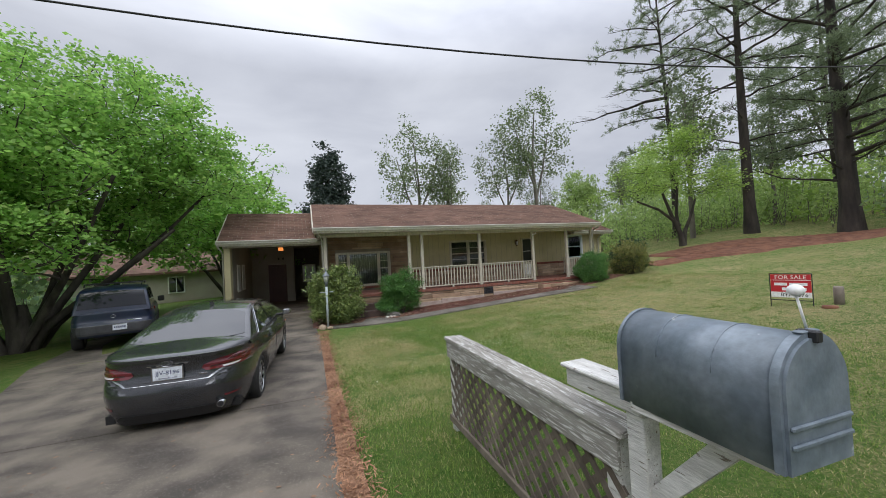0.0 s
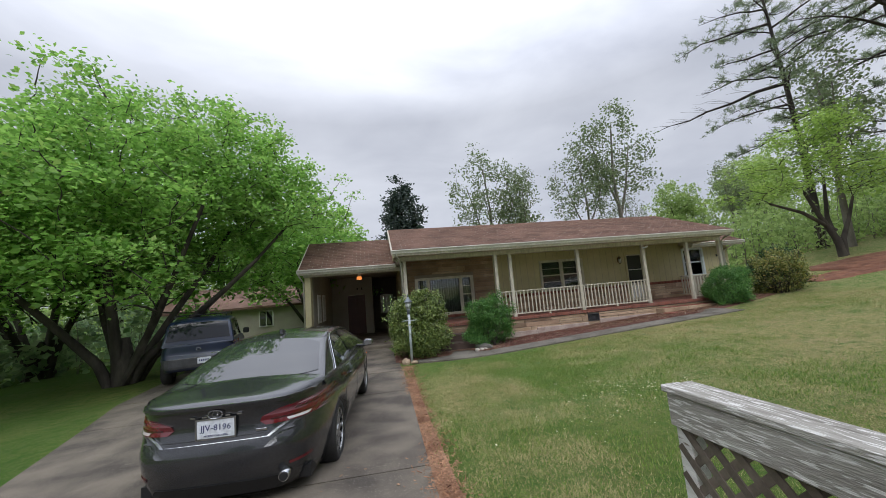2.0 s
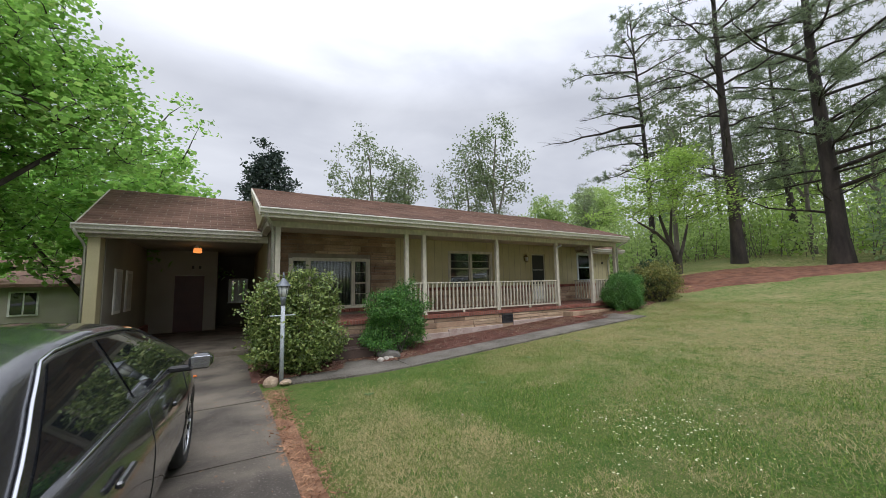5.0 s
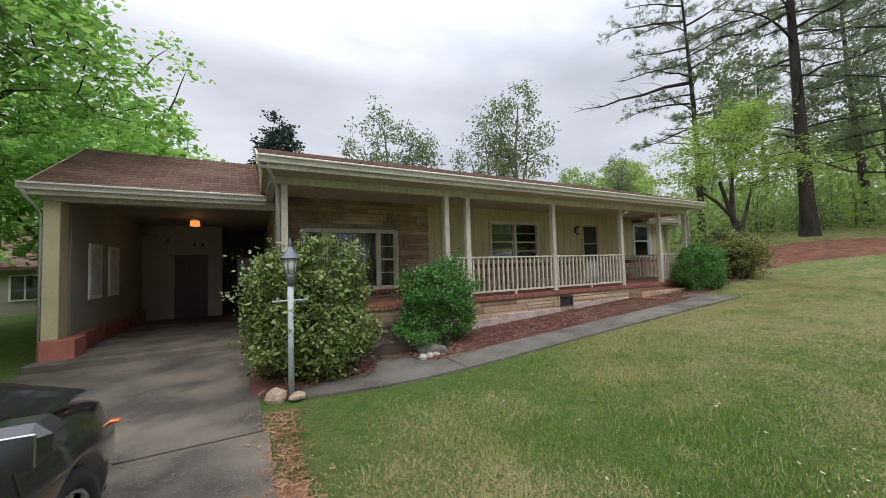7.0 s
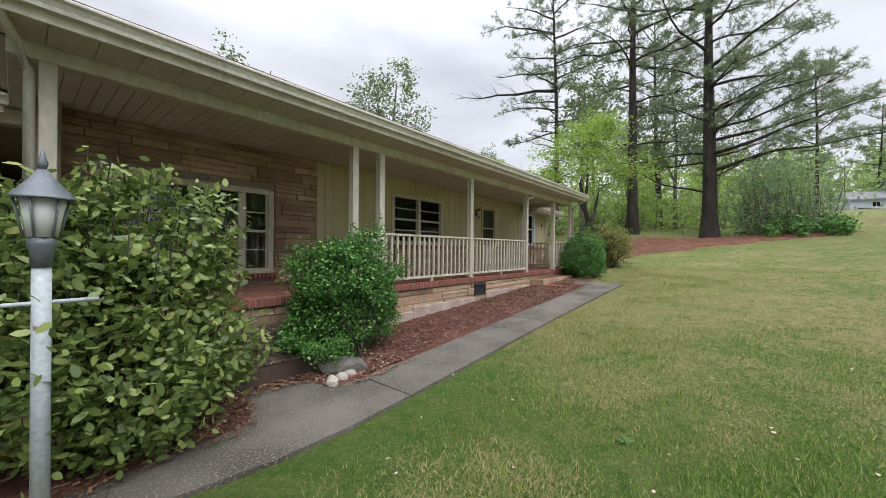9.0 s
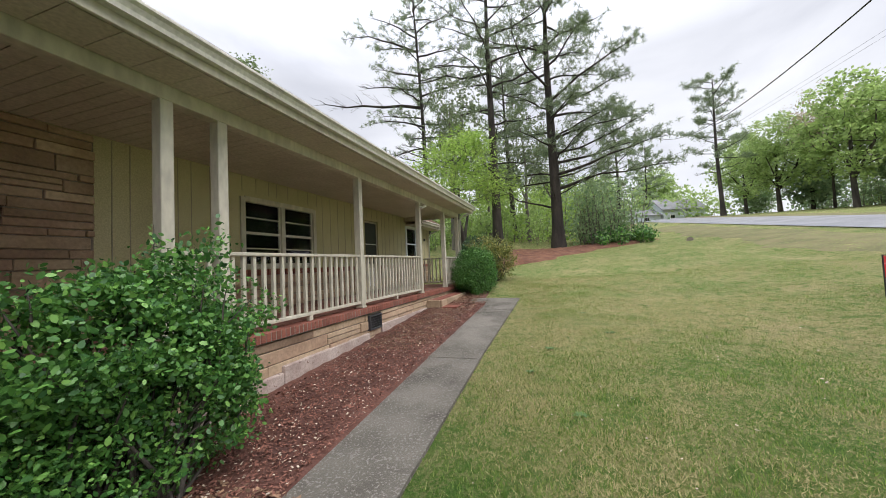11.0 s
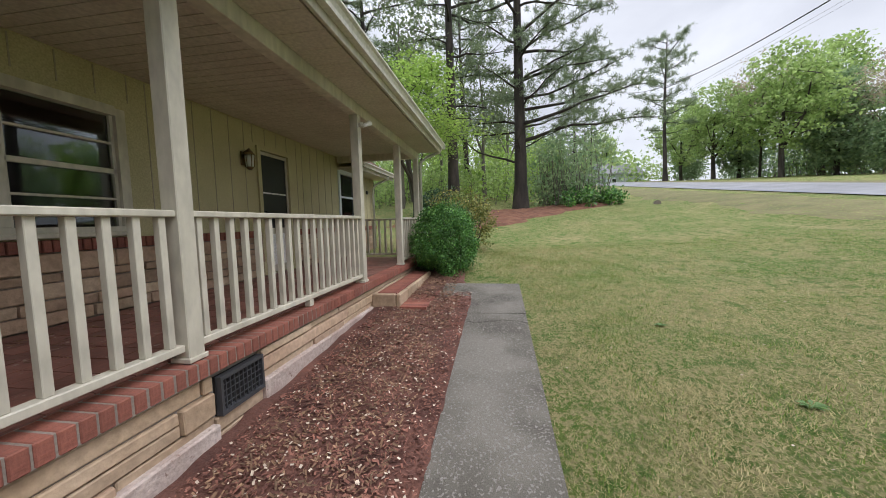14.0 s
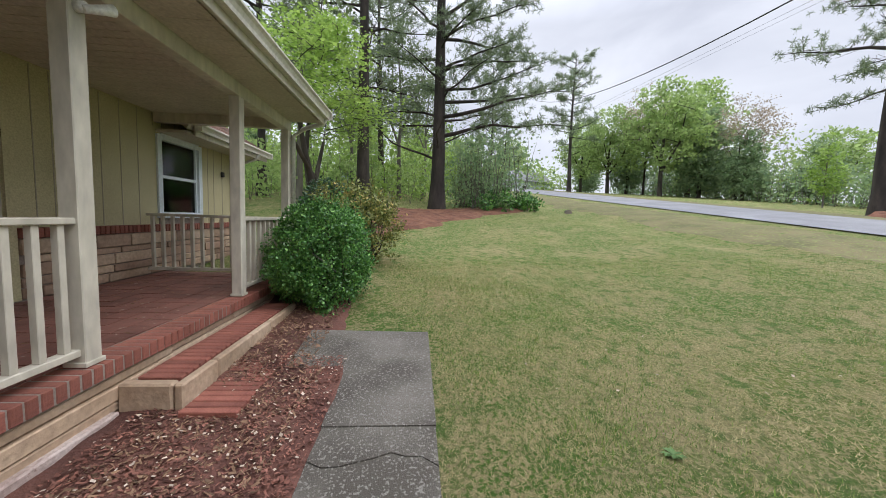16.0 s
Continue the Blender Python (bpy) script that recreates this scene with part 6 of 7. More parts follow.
for side in (-1, 1):
    part("side_window", sedan.patch(0, 0, side * 0.60, side * 0.93, 0.005, 10, 8, lambda a: (1.22 + 0.55 * ((0.93 - abs(a)) / 0.33), 2.22)), M_CARGLASS, car)
    part("side_window", sedan.patch(0, 0, side * 0.60, side * 0.93, 0.005, 10, 8, lambda a: (2.30, 3.05 + 0.62 * ((abs(a) - 0.6) / 0.33))), M_CARGLASS, car)
    line = [sedan.house(1.10 + 0.62 * u, side * (0.955 - 0.375 * u ** 0.8)) + Vector((side * 0.006, 0, 0.006)) for u in np.linspace(0, 1, 7)] + [sedan.house(y, side * 0.575) + Vector((side * 0.006, 0, 0.006)) for y in np.linspace(1.85, 3.0, 8)]
    part("window_trim", tube(bmesh.new(), line, 0.008, 6), M_CHROME, car, "thin chrome window trim")
    part("belt_trim", tube(bmesh.new(), [sedan.house(y, side * 0.955) + Vector((side * 0.008, 0, 0)) for y in np.linspace(1.10, 3.72, 12)], 0.007, 6), M_CHROME, car, "thin chrome belt trim")
    for y in (1.75, 2.85):
        part("door_handle", boxes((side * 0.895, y - 0.10, 0.815, side * 0.925, y + 0.10, 0.845), bevel=0.008), M_CARPAINT, car)
    for ys in (1.28, 2.28, 3.42):
        line = []
        for k in np.linspace(0.15, 0.99, 9):
            th = math.asin(max(-1, min(1, (abs(2 * (ys + 0.05 * (k - 0.5)) / sedan.length - 1)) ** (sedan.corner / 2))))
            th = math.copysign(th, 2 * ys / sedan.length - 1)
            p = sedan.shell(th, k)
            line.append((side * (p.x + 0.0), p.y, p.z))
        part("door_seam", tube(bmesh.new(), line, 0.0035, 5), M_BLACK, car)
    mirror = part("mirror", boxes((side * 0.93, 3.08, 0.98, side * 1.09, 3.22, 1.10), bevel=0.035), M_CARPAINT, car)
    part("mirror_glass", boxes((side * 0.95, 3.070, 0.995, side * 1.075, 3.078, 1.085), bevel=0.003), M_CHROME, mirror)
    part("mirror_foot", boxes((side * 0.80, 3.12, 0.97, side * 0.96, 3.20, 1.01), bevel=0.01), M_BLACK, mirror)
    lamp = part("tail_lamp", rear_panel(sedan, [(0.765, side * 0.40, side * 0.83), (0.80, side * 0.35, side * 0.875), (0.84, side * 0.37, side * 0.885), (0.885, side * 0.50, side * 0.88), (0.91, side * 0.66, side * 0.865)], 0.012, 0.02), M_REDLENS, car, "wide red tail lamp")
    part("lamp_bar", rear_panel(sedan, [(0.80, side * 0.44, side * 0.86), (0.815, side * 0.44, side * 0.865)], 0.018, 0.006), M_DARKRED, lamp)
    part("lamp_bar", rear_panel(sedan, [(0.855, side * 0.62, side * 0.868), (0.868, side * 0.64, side * 0.865)], 0.018, 0.006), M_DARKRED, lamp)
    part("reverse_lamp", rear_panel(sedan, [(0.775, side * 0.58, side * 0.72), (0.795, side * 0.56, side * 0.74)], 0.017, 0.006), M_CLEARLENS, lamp)
    part("reflector", rear_panel(sedan, [(0.40, side * 0.58, side * 0.72), (0.425, side * 0.58, side * 0.74)], 0.006, 0.01), M_REDLENS, car)
    part("bumper_fin", rear_panel(sedan, [(0.60, side * 0.40, side * 0.46), (0.70, side * 0.52, side * 0.66), (0.765, side * 0.62, side * 0.86)], 0.010, 0.02), M_CARPAINT, car)
    for y in (0.98, 3.80):
        wheel(car, side, y, half=0.868)
    part("headlamp", boxes((side * 0.50, 4.46, 0.63, side * 0.70, 4.585, 0.70), bevel=0.03), M_CARGLASS, car)
    part("side_marker", boxes((side * 0.80, 4.33, 0.665, side * 0.855, 4.37, 0.682), bevel=0.006), M_AMBER, car, "amber side marker")
for side, dx in ((1, 0.55),):
    part("exhaust", tube(bmesh.new(), [(dx, 0.02, 0.33), (dx, 0.20, 0.33)], 0.042, 20), M_CHROME, car, "round chrome exhaust tip")
    part("exhaust_mouth", tube(bmesh.new(), [(dx, 0.012, 0.33), (dx, 0.024, 0.33)], 0.034, 20), M_BLACK, car)
part("diffuser", rear_panel(sedan, [(0.205, -0.50, 0.50), (0.27, -0.56, 0.56), (0.33, -0.50, 0.50)], 0.008, 0.02), M_BLACK, car)
part("boot_lip", rear_panel(sedan, [(0.962, -0.76, 0.76), (0.978, -0.76, 0.76), (0.992, -0.73, 0.73)], 0.04, 0.09, 20), M_CARPAINT, car)
part("boot_seam", rear_panel(sedan, [(0.700, -0.60, 0.60), (0.707, -0.61, 0.61)], 0.004, 0.01, 20), M_BLACK, car)
chrome_strip = part("chrome_strip", rear_panel(sedan, [(0.674, -0.42, 0.42), (0.677, -0.43, 0.43)], 0.005, 0.010, 20), M_CHROME, car)
for side in (-1, 1):
    part("chrome_wing", rear_panel(sedan, [(0.675, side * 0.41, side * 0.44), (0.72, side * 0.47, side * 0.505), (0.765, side * 0.55, side * 0.60)], 0.014, 0.012, 4), M_CHROME, car)
plate_y = sedan.rear(0, 0.77).y - 0.02
plate = part("number_plate", boxes((-0.153, plate_y - 0.006, 0.715, 0.153, plate_y, 0.868), bevel=0.004), M_PLATE, car, "white plate with navy characters")
part("plate_frame", boxes((-0.165, plate_y - 0.009, 0.703, 0.165, plate_y - 0.001, 0.716), (-0.165, plate_y - 0.009, 0.867, 0.165, plate_y - 0.001, 0.880), (-0.165, plate_y - 0.009, 0.716, -0.152, plate_y - 0.001, 0.867), (0.152, plate_y - 0.009, 0.716, 0.165, plate_y - 0.001, 0.867)), M_CHROME, plate)
lettering("JJV-8196", 0.072, M_INK, plate, pose(0, plate_y - 0.007, 0.80), name="plate_text")
lettering("NORTH CAROLINA", 0.022, M_INK, plate, pose(0, plate_y - 0.007, 0.735), name="plate_text")
emb_y = sedan.rear(0, 0.912).y - 0.012
emblem = part("badge", tube(bmesh.new(), [(0.058 * math.cos(t), emb_y - 0.014, 0.912 + 0.036 * math.sin(t)) for t in np.linspace(0, 2 * math.pi, 33)], 0.006, 8), M_CHROME, car, "oval chrome badge")
part("badge_ring", tube(bmesh.new(), [(0.02 * math.cos(t), emb_y - 0.014, 0.912 + 0.031 * math.sin(t)) for t in np.linspace(0, 2 * math.pi, 25)], 0.004, 6), M_CHROME, emblem)
for i in range(5):
    x = -0.19 + i * 0.095
    part("letter_bar", boxes((x - 0.02, sedan.rear(x, 0.893).y - 0.012, 0.886, x + 0.02, sedan.rear(x, 0.893).y - 0.004, 0.900)), M_CHROME, car)
part("trim_badge", boxes((0.32, sedan.rear(0.36, 0.73).y - 0.012, 0.722, 0.41, sedan.rear(0.36, 0.73).y - 0.002, 0.745), bevel=0.003), M_CHROME, car)
part("roof_fin", extrude_outline(bmesh.new(), [(1.72, 1.425), (1.90, 1.44), (1.78, 1.492), (1.73, 1.49)], -0.014, 0.014), M_CARPAINT, car)
part("underbody", boxes((-0.72, 0.25, 0.20, 0.72, 4.6, 0.30)), M_BLACK, car)
car.matrix_world = pose(-1.66, 4.60, hgt(-1.6, 7) + 0.022, 0, 0, -2.6) @ Matrix.Diagonal((1.05, 1.075, 1.03, 1))

suv = thing("suv_car", "dark blue boxy utility car with a roof rack under the maple", "car")
truck = Car(4.5, 0.93, 0.38, [(0, 1.06), (1.0, 1.06), (3.3, 1.05), (4.2, 0.98), (4.5, 0.86)], 0.03, [(0.4, 0.04), (0.6, 0.0), (0.72, 0.02), (0.8, 0.10), (1.1, 0.10)], [(0.4, 0.08), (0.7, 0.0), (1.0, 0.08)], 8.0,
            [(0.12, 1.03), (0.15, 1.14), (0.28, 1.55), (0.36, 1.70), (1.2, 1.77), (1.9, 1.75), (2.3, 1.70), (2.6, 1.60), (3.1, 1.25), (3.35, 1.03)], 0.83, 0.72, 1.02)
sbody = part("body", truck.body(), M_SUVPAINT, suv)
cut_arches(sbody, [(0.86, 0.38), (3.56, 0.38)], 0.43, 0.93)
part("roof", truck.patch(0.12, 3.34, -1, 1, 0.0, 30, 30), M_SUVPAINT, suv)
part("rear_window", truck.patch(0, 0, -0.50, 0.50, 0.008, 8, 10, lambda a: (0.16, 0.32)), plain("dark_tinted_glass", (0.006, 0.008, 0.012), 0.08), suv, "dark tailgate window")
for side in (-1, 1):
    part("side_window", truck.patch(0.45, 1.25, side * 0.60, side * 0.95, 0.006, 8, 8), M_CARGLASS, suv)
    part("side_window", truck.patch(1.32, 2.10, side * 0.60, side * 0.95, 0.006, 8, 8), M_CARGLASS, suv)
    part("side_window", truck.patch(0, 0, side * 0.60, side * 0.95, 0.006, 8, 8, lambda a: (2.16, 2.45 + 0.55 * ((abs(a) - 0.6) / 0.35))), M_CARGLASS, suv)
    part("tail_lamp", rear_panel(truck, [(0.80, side * 0.80, side * 0.915), (1.0, side * 0.81, side * 0.905), (1.04, side * 0.82, side * 0.90)], 0.012, 0.03, 6), M_REDLENS, suv, "tall red tail lamp")
    part("roof_rail", tube(bmesh.new(), [(side * 0.62, 0.5, 1.76), (side * 0.62, 0.6, 1.83), (side * 0.62, 2.2, 1.83), (side * 0.62, 2.3, 1.76)], 0.018, 8), M_BLACK, suv)
    part("mirror", boxes((side * 0.93, 2.55, 1.08, side * 1.12, 2.66, 1.26), bevel=0.03), M_BLACK, suv)
    for y in (0.86, 3.56):
        wheel(suv, side, y, 0.375, 0.25, 0.925, 6, 0.22)
for y in (0.7, 1.4, 2.1):
    part("rack_bar", boxes((-0.62, y - 0.03, 1.815, 0.62, y + 0.03, 1.845), bevel=0.008), M_BLACK, suv)
part("bumper", rear_panel(truck, [(0.46, -0.88, 0.88), (0.52, -0.92, 0.92), (0.68, -0.92, 0.92), (0.71, -0.88, 0.88)], 0.06, 0.10, 20), surf("grey_bumper_plastic", (0.05, 0.05, 0.055), (0.075, 0.075, 0.08), 4.0, 0.6, 0.1, 60), suv, "grey plastic rear bumper")
sp_y = truck.rear(0, 0.62).y - 0.075
splate = part("number_plate", boxes((0.0, sp_y - 0.006, 0.545, 0.305, sp_y, 0.697), bevel=0.004), M_PLATE, suv)
for i in range(6):
    part("plate_bar", boxes((0.035 + i * 0.042, sp_y - 0.008, 0.60, 0.06 + i * 0.042, sp_y - 0.005, 0.65)), M_INK, splate)
part("badge", tube(bmesh.new(), [(0.05 * math.cos(t), truck.rear(0, 0.92).y - 0.012, 0.92 + 0.04 * math.sin(t)) for t in np.linspace(0, 2 * math.pi, 25)], 0.008, 8), M_CHROME, suv, "round chrome badge")
part("bright_strip", rear_panel(truck, [(0.77, 0.30, 0.62), (0.785, 0.30, 0.62)], 0.008, 0.01, 6), M_CHROME, suv)
part("underbody", boxes((-0.7, 0.3, 0.36, 0.7, 4.2, 0.5)), M_BLACK, suv)
suv.matrix_world = pose(-5.15, 11.75, hgt(-5.2, 12) + 0.02, 0, 0, 17)

# ---------------------------------------------------------------- fence and mailbox by the street
M_OLDWOOD = surf("weathered_painted_wood", (0.22, 0.205, 0.18), (0.34, 0.325, 0.29), 2.2, 0.9, 0.5, 30, stretch=(7, 0.7, 7), speck=(0.58, 0.57, 0.54), speck_at=0.55)
M_OLDWHITE = surf("flaking_white_wood", (0.44, 0.43, 0.40), (0.62, 0.61, 0.58), 2.2, 0.85, 0.4, 26, stretch=(6, 0.8, 6), speck=(0.17, 0.14, 0.11), speck_at=0.62)
M_LATTICE = surf("grey_lattice_wood", (0.085, 0.066, 0.05), (0.17, 0.14, 0.11), 3.0, 0.92, 0.4, 30, vary=0.25)
M_MAILBOX = surf("grey_blue_painted_steel", (0.115, 0.145, 0.175), (0.20, 0.235, 0.27), 5.5, 0.5, 0.12, 26, speck=(0.42, 0.44, 0.45), speck_at=0.69, metal=0.15)

fence = thing("lattice_fence", "weathered lattice fence with a broad flaking top board", "fence")
FX, FY0, FY1, FZ = 1.46, 0.52, 2.90, 0.42
rngf = random.Random(9)
for i in range(3):
    x0 = FX + 0.006 + i * 0.068
    part("top_board", boxes((x0, FY0 - 0.04 + rngf.uniform(-0.02, 0.02), FZ - 0.035 + rngf.uniform(-0.003, 0.003), x0 + 0.066, FY1 + rngf.uniform(-0.01, 0.01), FZ + rngf.uniform(-0.004, 0.003)), bevel=0.005), M_OLDWOOD, fence, "grey top board with flaking white paint")
part("face_board", boxes((FX + 0.02, FY0, FZ - 0.215, FX + 0.045, FY1 - 0.03, FZ - 0.036), bevel=0.004), M_OLDWOOD, fence)
part("face_board", boxes((FX + 0.155, FY0, FZ - 0.215, FX + 0.18, FY1 - 0.03, FZ - 0.036), bevel=0.004), M_OLDWOOD, fence)
for y in (FY0 + 0.02, FY1 - 0.12):
    part("post", boxes((FX + 0.052, y, hgt(FX, y) - 0.2, FX + 0.148, y + 0.095, FZ - 0.036), bevel=0.006), M_OLDWHITE, fence)
part("bottom_board", boxes((FX + 0.02, FY0, -0.50, FX + 0.045, FY1 - 0.03, -0.43), bevel=0.004), M_LATTICE, fence)


def slat(y0, z0, y1, z1, x, w=0.042, t=0.009):
    bm = bmesh.new()
    d = Vector((0, y1 - y0, z1 - z0)).normalized()
    p = Vector((0, -d.z, d.y)) * w / 2
    a, b = Vector((x, y0, z0)), Vector((x, y1, z1))
    vs = [bm.verts.new(q + s * p + Vector((dx, 0, 0))) for q in (a, b) for s in (-1, 1) for dx in (0, t)]
    bmesh.ops.convex_hull(bm, input=bm.verts)
    return part("slat", bm, M_LATTICE, fence)


lo, hi = -0.47, FZ - 0.20
y = FY0 - (hi - lo)
while y < FY1 - 0.03:
    for sgn, x in ((1, FX + 0.048), (-1, FX + 0.058)):
        ya, yb = (y, y + (hi - lo)) if sgn > 0 else (y + (hi - lo), y)
        def clip(yv):
            return min(max(yv, FY0), FY1 - 0.04)
        ca, cb = clip(ya), clip(yb)
        if abs(cb - ca) > 0.05:
            za = lo + (hi - lo) * (ca - ya) / (yb - ya)
            zb = lo + (hi - lo) * (cb - ya) / (yb - ya)
            slat(ca, za, cb, zb, x)
    y += 0.145

mailbox_stand = thing("mailbox_stand", "flaking white timber arm and post under the mailbox", "mailbox stand")
part("arm", boxes((1.47, 0.36, 0.535, 1.61, 0.86, 0.635), bevel=0.008), M_OLDWHITE, mailbox_stand)
part("arm_top", boxes((1.455, 0.41, 0.636, 1.625, 0.89, 0.658), bevel=0.006), M_OLDWHITE, mailbox_stand)
part("tray", boxes((1.42, -0.17, 0.585, 1.665, 0.37, 0.628), bevel=0.004), M_OLDWHITE, mailbox_stand)
part("post", boxes((1.485, 0.36, hgt(1.5, 0.4) - 0.2, 1.585, 0.46, 0.535), bevel=0.006), M_OLDWHITE, mailbox_stand)
bm = bmesh.new()
for q in ((0.36, 0.10), (0.36, 0.22), (0.06, 0.584), (-0.05, 0.584)):
    for x in (1.51, 1.56):
        bm.verts.new((x, q[0], q[1]))
bmesh.ops.convex_hull(bm, input=bm.verts)
part("brace", bm, M_OLDWHITE, mailbox_stand)

mailbox = thing("mailbox", "large dented grey-blue steel mailbox with a rounded top", "mailbox")


def mb_outline(w, h, n=30):
    r = w / 2
    return [(-r, 0)] + [(-r * math.cos(t), h - r * 0.98 + r * 0.98 * math.sin(t)) for t in np.linspace(0, math.pi, n)] + [(r, 0)]


MBW, MBH, MBL = 0.315, 0.40, 0.62
bm = extrude_outline(bmesh.new(), mb_outline(MBW, MBH), 0, MBL, "y")
for f in bm.faces:
    f.smooth = abs(f.normal.y) < 0.5
part("shell", bm, M_MAILBOX, mailbox)
part("front_rim", extrude_outline(bmesh.new(), mb_outline(MBW + 0.014, MBH + 0.008), -0.004, 0.022, "y"), M_MAILBOX, mailbox)
part("back_rim", extrude_outline(bmesh.new(), mb_outline(MBW + 0.012, MBH + 0.007), MBL - 0.012, MBL + 0.004, "y"), M_MAILBOX, mailbox)
mb_door = part("door", extrude_outline(bmesh.new(), mb_outline(MBW - 0.012, MBH - 0.008), -0.014, -0.004, "y"), M_MAILBOX, mailbox)
for z in (0.075, 0.13):
    part("door_rib", boxes((-MBW / 2 + 0.012, -0.024, z, MBW / 2 - 0.012, -0.013, z + 0.016), bevel=0.004), M_MAILBOX, mb_door)
part("latch", boxes((-0.014, -0.028, MBH - 0.022, 0.014, 0.03, MBH + 0.014), bevel=0.004), M_BLACK, mailbox)
part("hinge_tab", boxes((-0.045, -0.006, MBH + 0.006, 0.045, 0.022, MBH + 0.013), bevel=0.003), M_MAILBOX, mailbox)
for x, y in ((0, 0.20), (0, 0.42)):
    part("seam", tube(bmesh.new(), [(-MBW / 2 * math.cos(t) * 1.002, y, MBH - MBW / 2 * 0.98 + MBW / 2 * 0.99 * math.sin(t)) for t in np.linspace(0, math.pi, 16)], 0.0025, 5), M_MAILBOX, mailbox)
rod = part("marker_rod", tube(bmesh.new(), [(0.03, 0.02, MBH + 0.01), (0.01, 0.03, MBH + 0.115)], 0.004, 8), M_WHITE, mailbox)
bm = bmesh.new()
bmesh.ops.create_uvsphere(bm, u_segments=20, v_segments=14, radius=0.023)
bmesh.ops.transform(bm, matrix=Matrix.Translation((0.008, 0.03, MBH + 0.135)) @ Matrix.Diagonal((1, 1, 0.85, 1)), verts=bm.verts)
for f in bm.faces:
    f.smooth = True
part("marker_ball", bm, M_WHITE, rod, "white ball on a rod")
mailbox.matrix_world = pose(1.548, -0.21, 0.615, 0, 0, -3)

# ---------------------------------------------------------------- sign, markers, lamp post
M_SIGNRED = plain("sign_red", (0.50, 0.02, 0.03), 0.45)
M_SIGNWHITE = surf("sign_white", (0.74, 0.74, 0.74), (0.80, 0.80, 0.80), 5.0, 0.45, 0.0, 40)
sign = thing("sale_sign", "red and white for-sale sign on a black metal frame", "sign")
part("frame", boxes((-0.39, -0.008, -0.3, -0.372, 0.008, 0.80), (0.372, -0.008, -0.3, 0.39, 0.008, 0.80), (-0.372, -0.008, 0.782, 0.372, 0.008, 0.80), (-0.372, -0.008, 0.12, 0.372, 0.008, 0.138)), M_BLACK, sign)
board = part("board", boxes((-0.365, -0.005, 0.20, 0.365, 0.005, 0.775)), M_SIGNRED, sign)
part("white_band", boxes((-0.365, -0.008, 0.20, 0.365, -0.005, 0.335)), M_SIGNWHITE, board)
lettering("FOR SALE", 0.135, M_SIGNWHITE, board, pose(0, -0.008, 0.70), name="sign_text")
lettering("897-5676", 0.13, M_BLACK, board, pose(0.06, -0.0095, 0.268), name="sign_text")
part("divider", boxes((-0.365, -0.008, 0.625, 0.365, -0.006, 0.635)), M_SIGNWHITE, board)
for x0, x1, z in ((-0.30, -0.06, 0.53), (-0.02, 0.30, 0.53), (-0.16, 0.12, 0.41), (0.16, 0.28, 0.41)):
    part("name_bar", boxes((x0, -0.008, z - 0.035, x1, -0.006, z + 0.035)), M_SIGNWHITE, board)
sign.matrix_world = pose(10.5, 4.05, hgt(10.5, 4.05) + 0.02, 0, 0, -72) @ Matrix.Scale(0.93, 4)
stub = single("marker_post", tube(bmesh.new(), [(0, 0, -0.1), (0, 0, 0.36), (0, 0, 0.40)], [0.085, 0.085, 0.075], 16), M_MORTAR, "short weathered concrete marker post on the lawn", "post")
stub.matrix_world = pose(11.0, 3.45, hgt(11.0, 3.45))
meter_lid = single("meter_lid", tube(bmesh.new(), [(0, 0, -0.02), (0, 0, 0.05)], [0.14, 0.12], 16), M_STRAW, "small rusty utility lid in the grass", "lid")
meter_lid.matrix_world = pose(10.5, 3.4, hgt(10.5, 3.4))

lamp = thing("lamp_post", "pale grey garden lamp post with a pointed lantern", "lamp post")
M_LAMPPAINT = surf("pale_grey_blue_paint", (0.36, 0.40, 0.43), (0.48, 0.52, 0.55), 3.0, 0.5, 0.06, 40, speck=(0.20, 0.16, 0.13), speck_at=0.68)
M_LAMPCAP = surf("dull_grey_metal", (0.13, 0.145, 0.165), (0.20, 0.22, 0.245), 4.0, 0.45, 0.05, 40, metal=0.3)
M_FROST = plain("frosted_lamp_glass", (0.62, 0.64, 0.62), 0.3)
part("post", tube(bmesh.new(), [(0, 0, -0.15), (0, 0, 1.30)], 0.036, 16), M_LAMPPAINT, lamp)
part("collar", tube(bmesh.new(), [(0, 0, 1.28), (0, 0, 1.36), (0, 0, 1.39), (0, 0, 1.43)], [0.042, 0.042, 0.055, 0.05], 16), M_LAMPCAP, lamp)
part("cross_bar", tube(bmesh.new(), [(-0.21, 0, 1.10), (0.21, 0, 1.10)], 0.011, 10), M_LAMPPAINT, lamp)
part("lantern_glass", tube(bmesh.new(), [(0, 0, 1.43), (0, 0, 1.62)], [0.06, 0.092], 6), M_FROST, lamp)
for i in range(6):
    t = 2 * math.pi * i / 6
    part("lantern_rib", tube(bmesh.new(), [(0.063 * math.cos(t), 0.063 * math.sin(t), 1.43), (0.096 * math.cos(t), 0.096 * math.sin(t), 1.62)], 0.006, 6), M_LAMPCAP, lamp)
part("lantern_cap", tube(bmesh.new(), [(0, 0, 1.62), (0, 0, 1.63), (0, 0, 1.72), (0, 0, 1.77)], [0.135, 0.13, 0.052, 0.02], 6), M_LAMPCAP, lamp)
part("finial", tube(bmesh.new(), [(0, 0, 1.77), (0, 0, 1.80), (0, 0, 1.83), (0, 0, 1.88)], [0.014, 0.022, 0.012, 0.004], 10), M_LAMPCAP, lamp)
lamp.matrix_world = pose(0.55, 11.25, -0.74, 0, 0, 4)


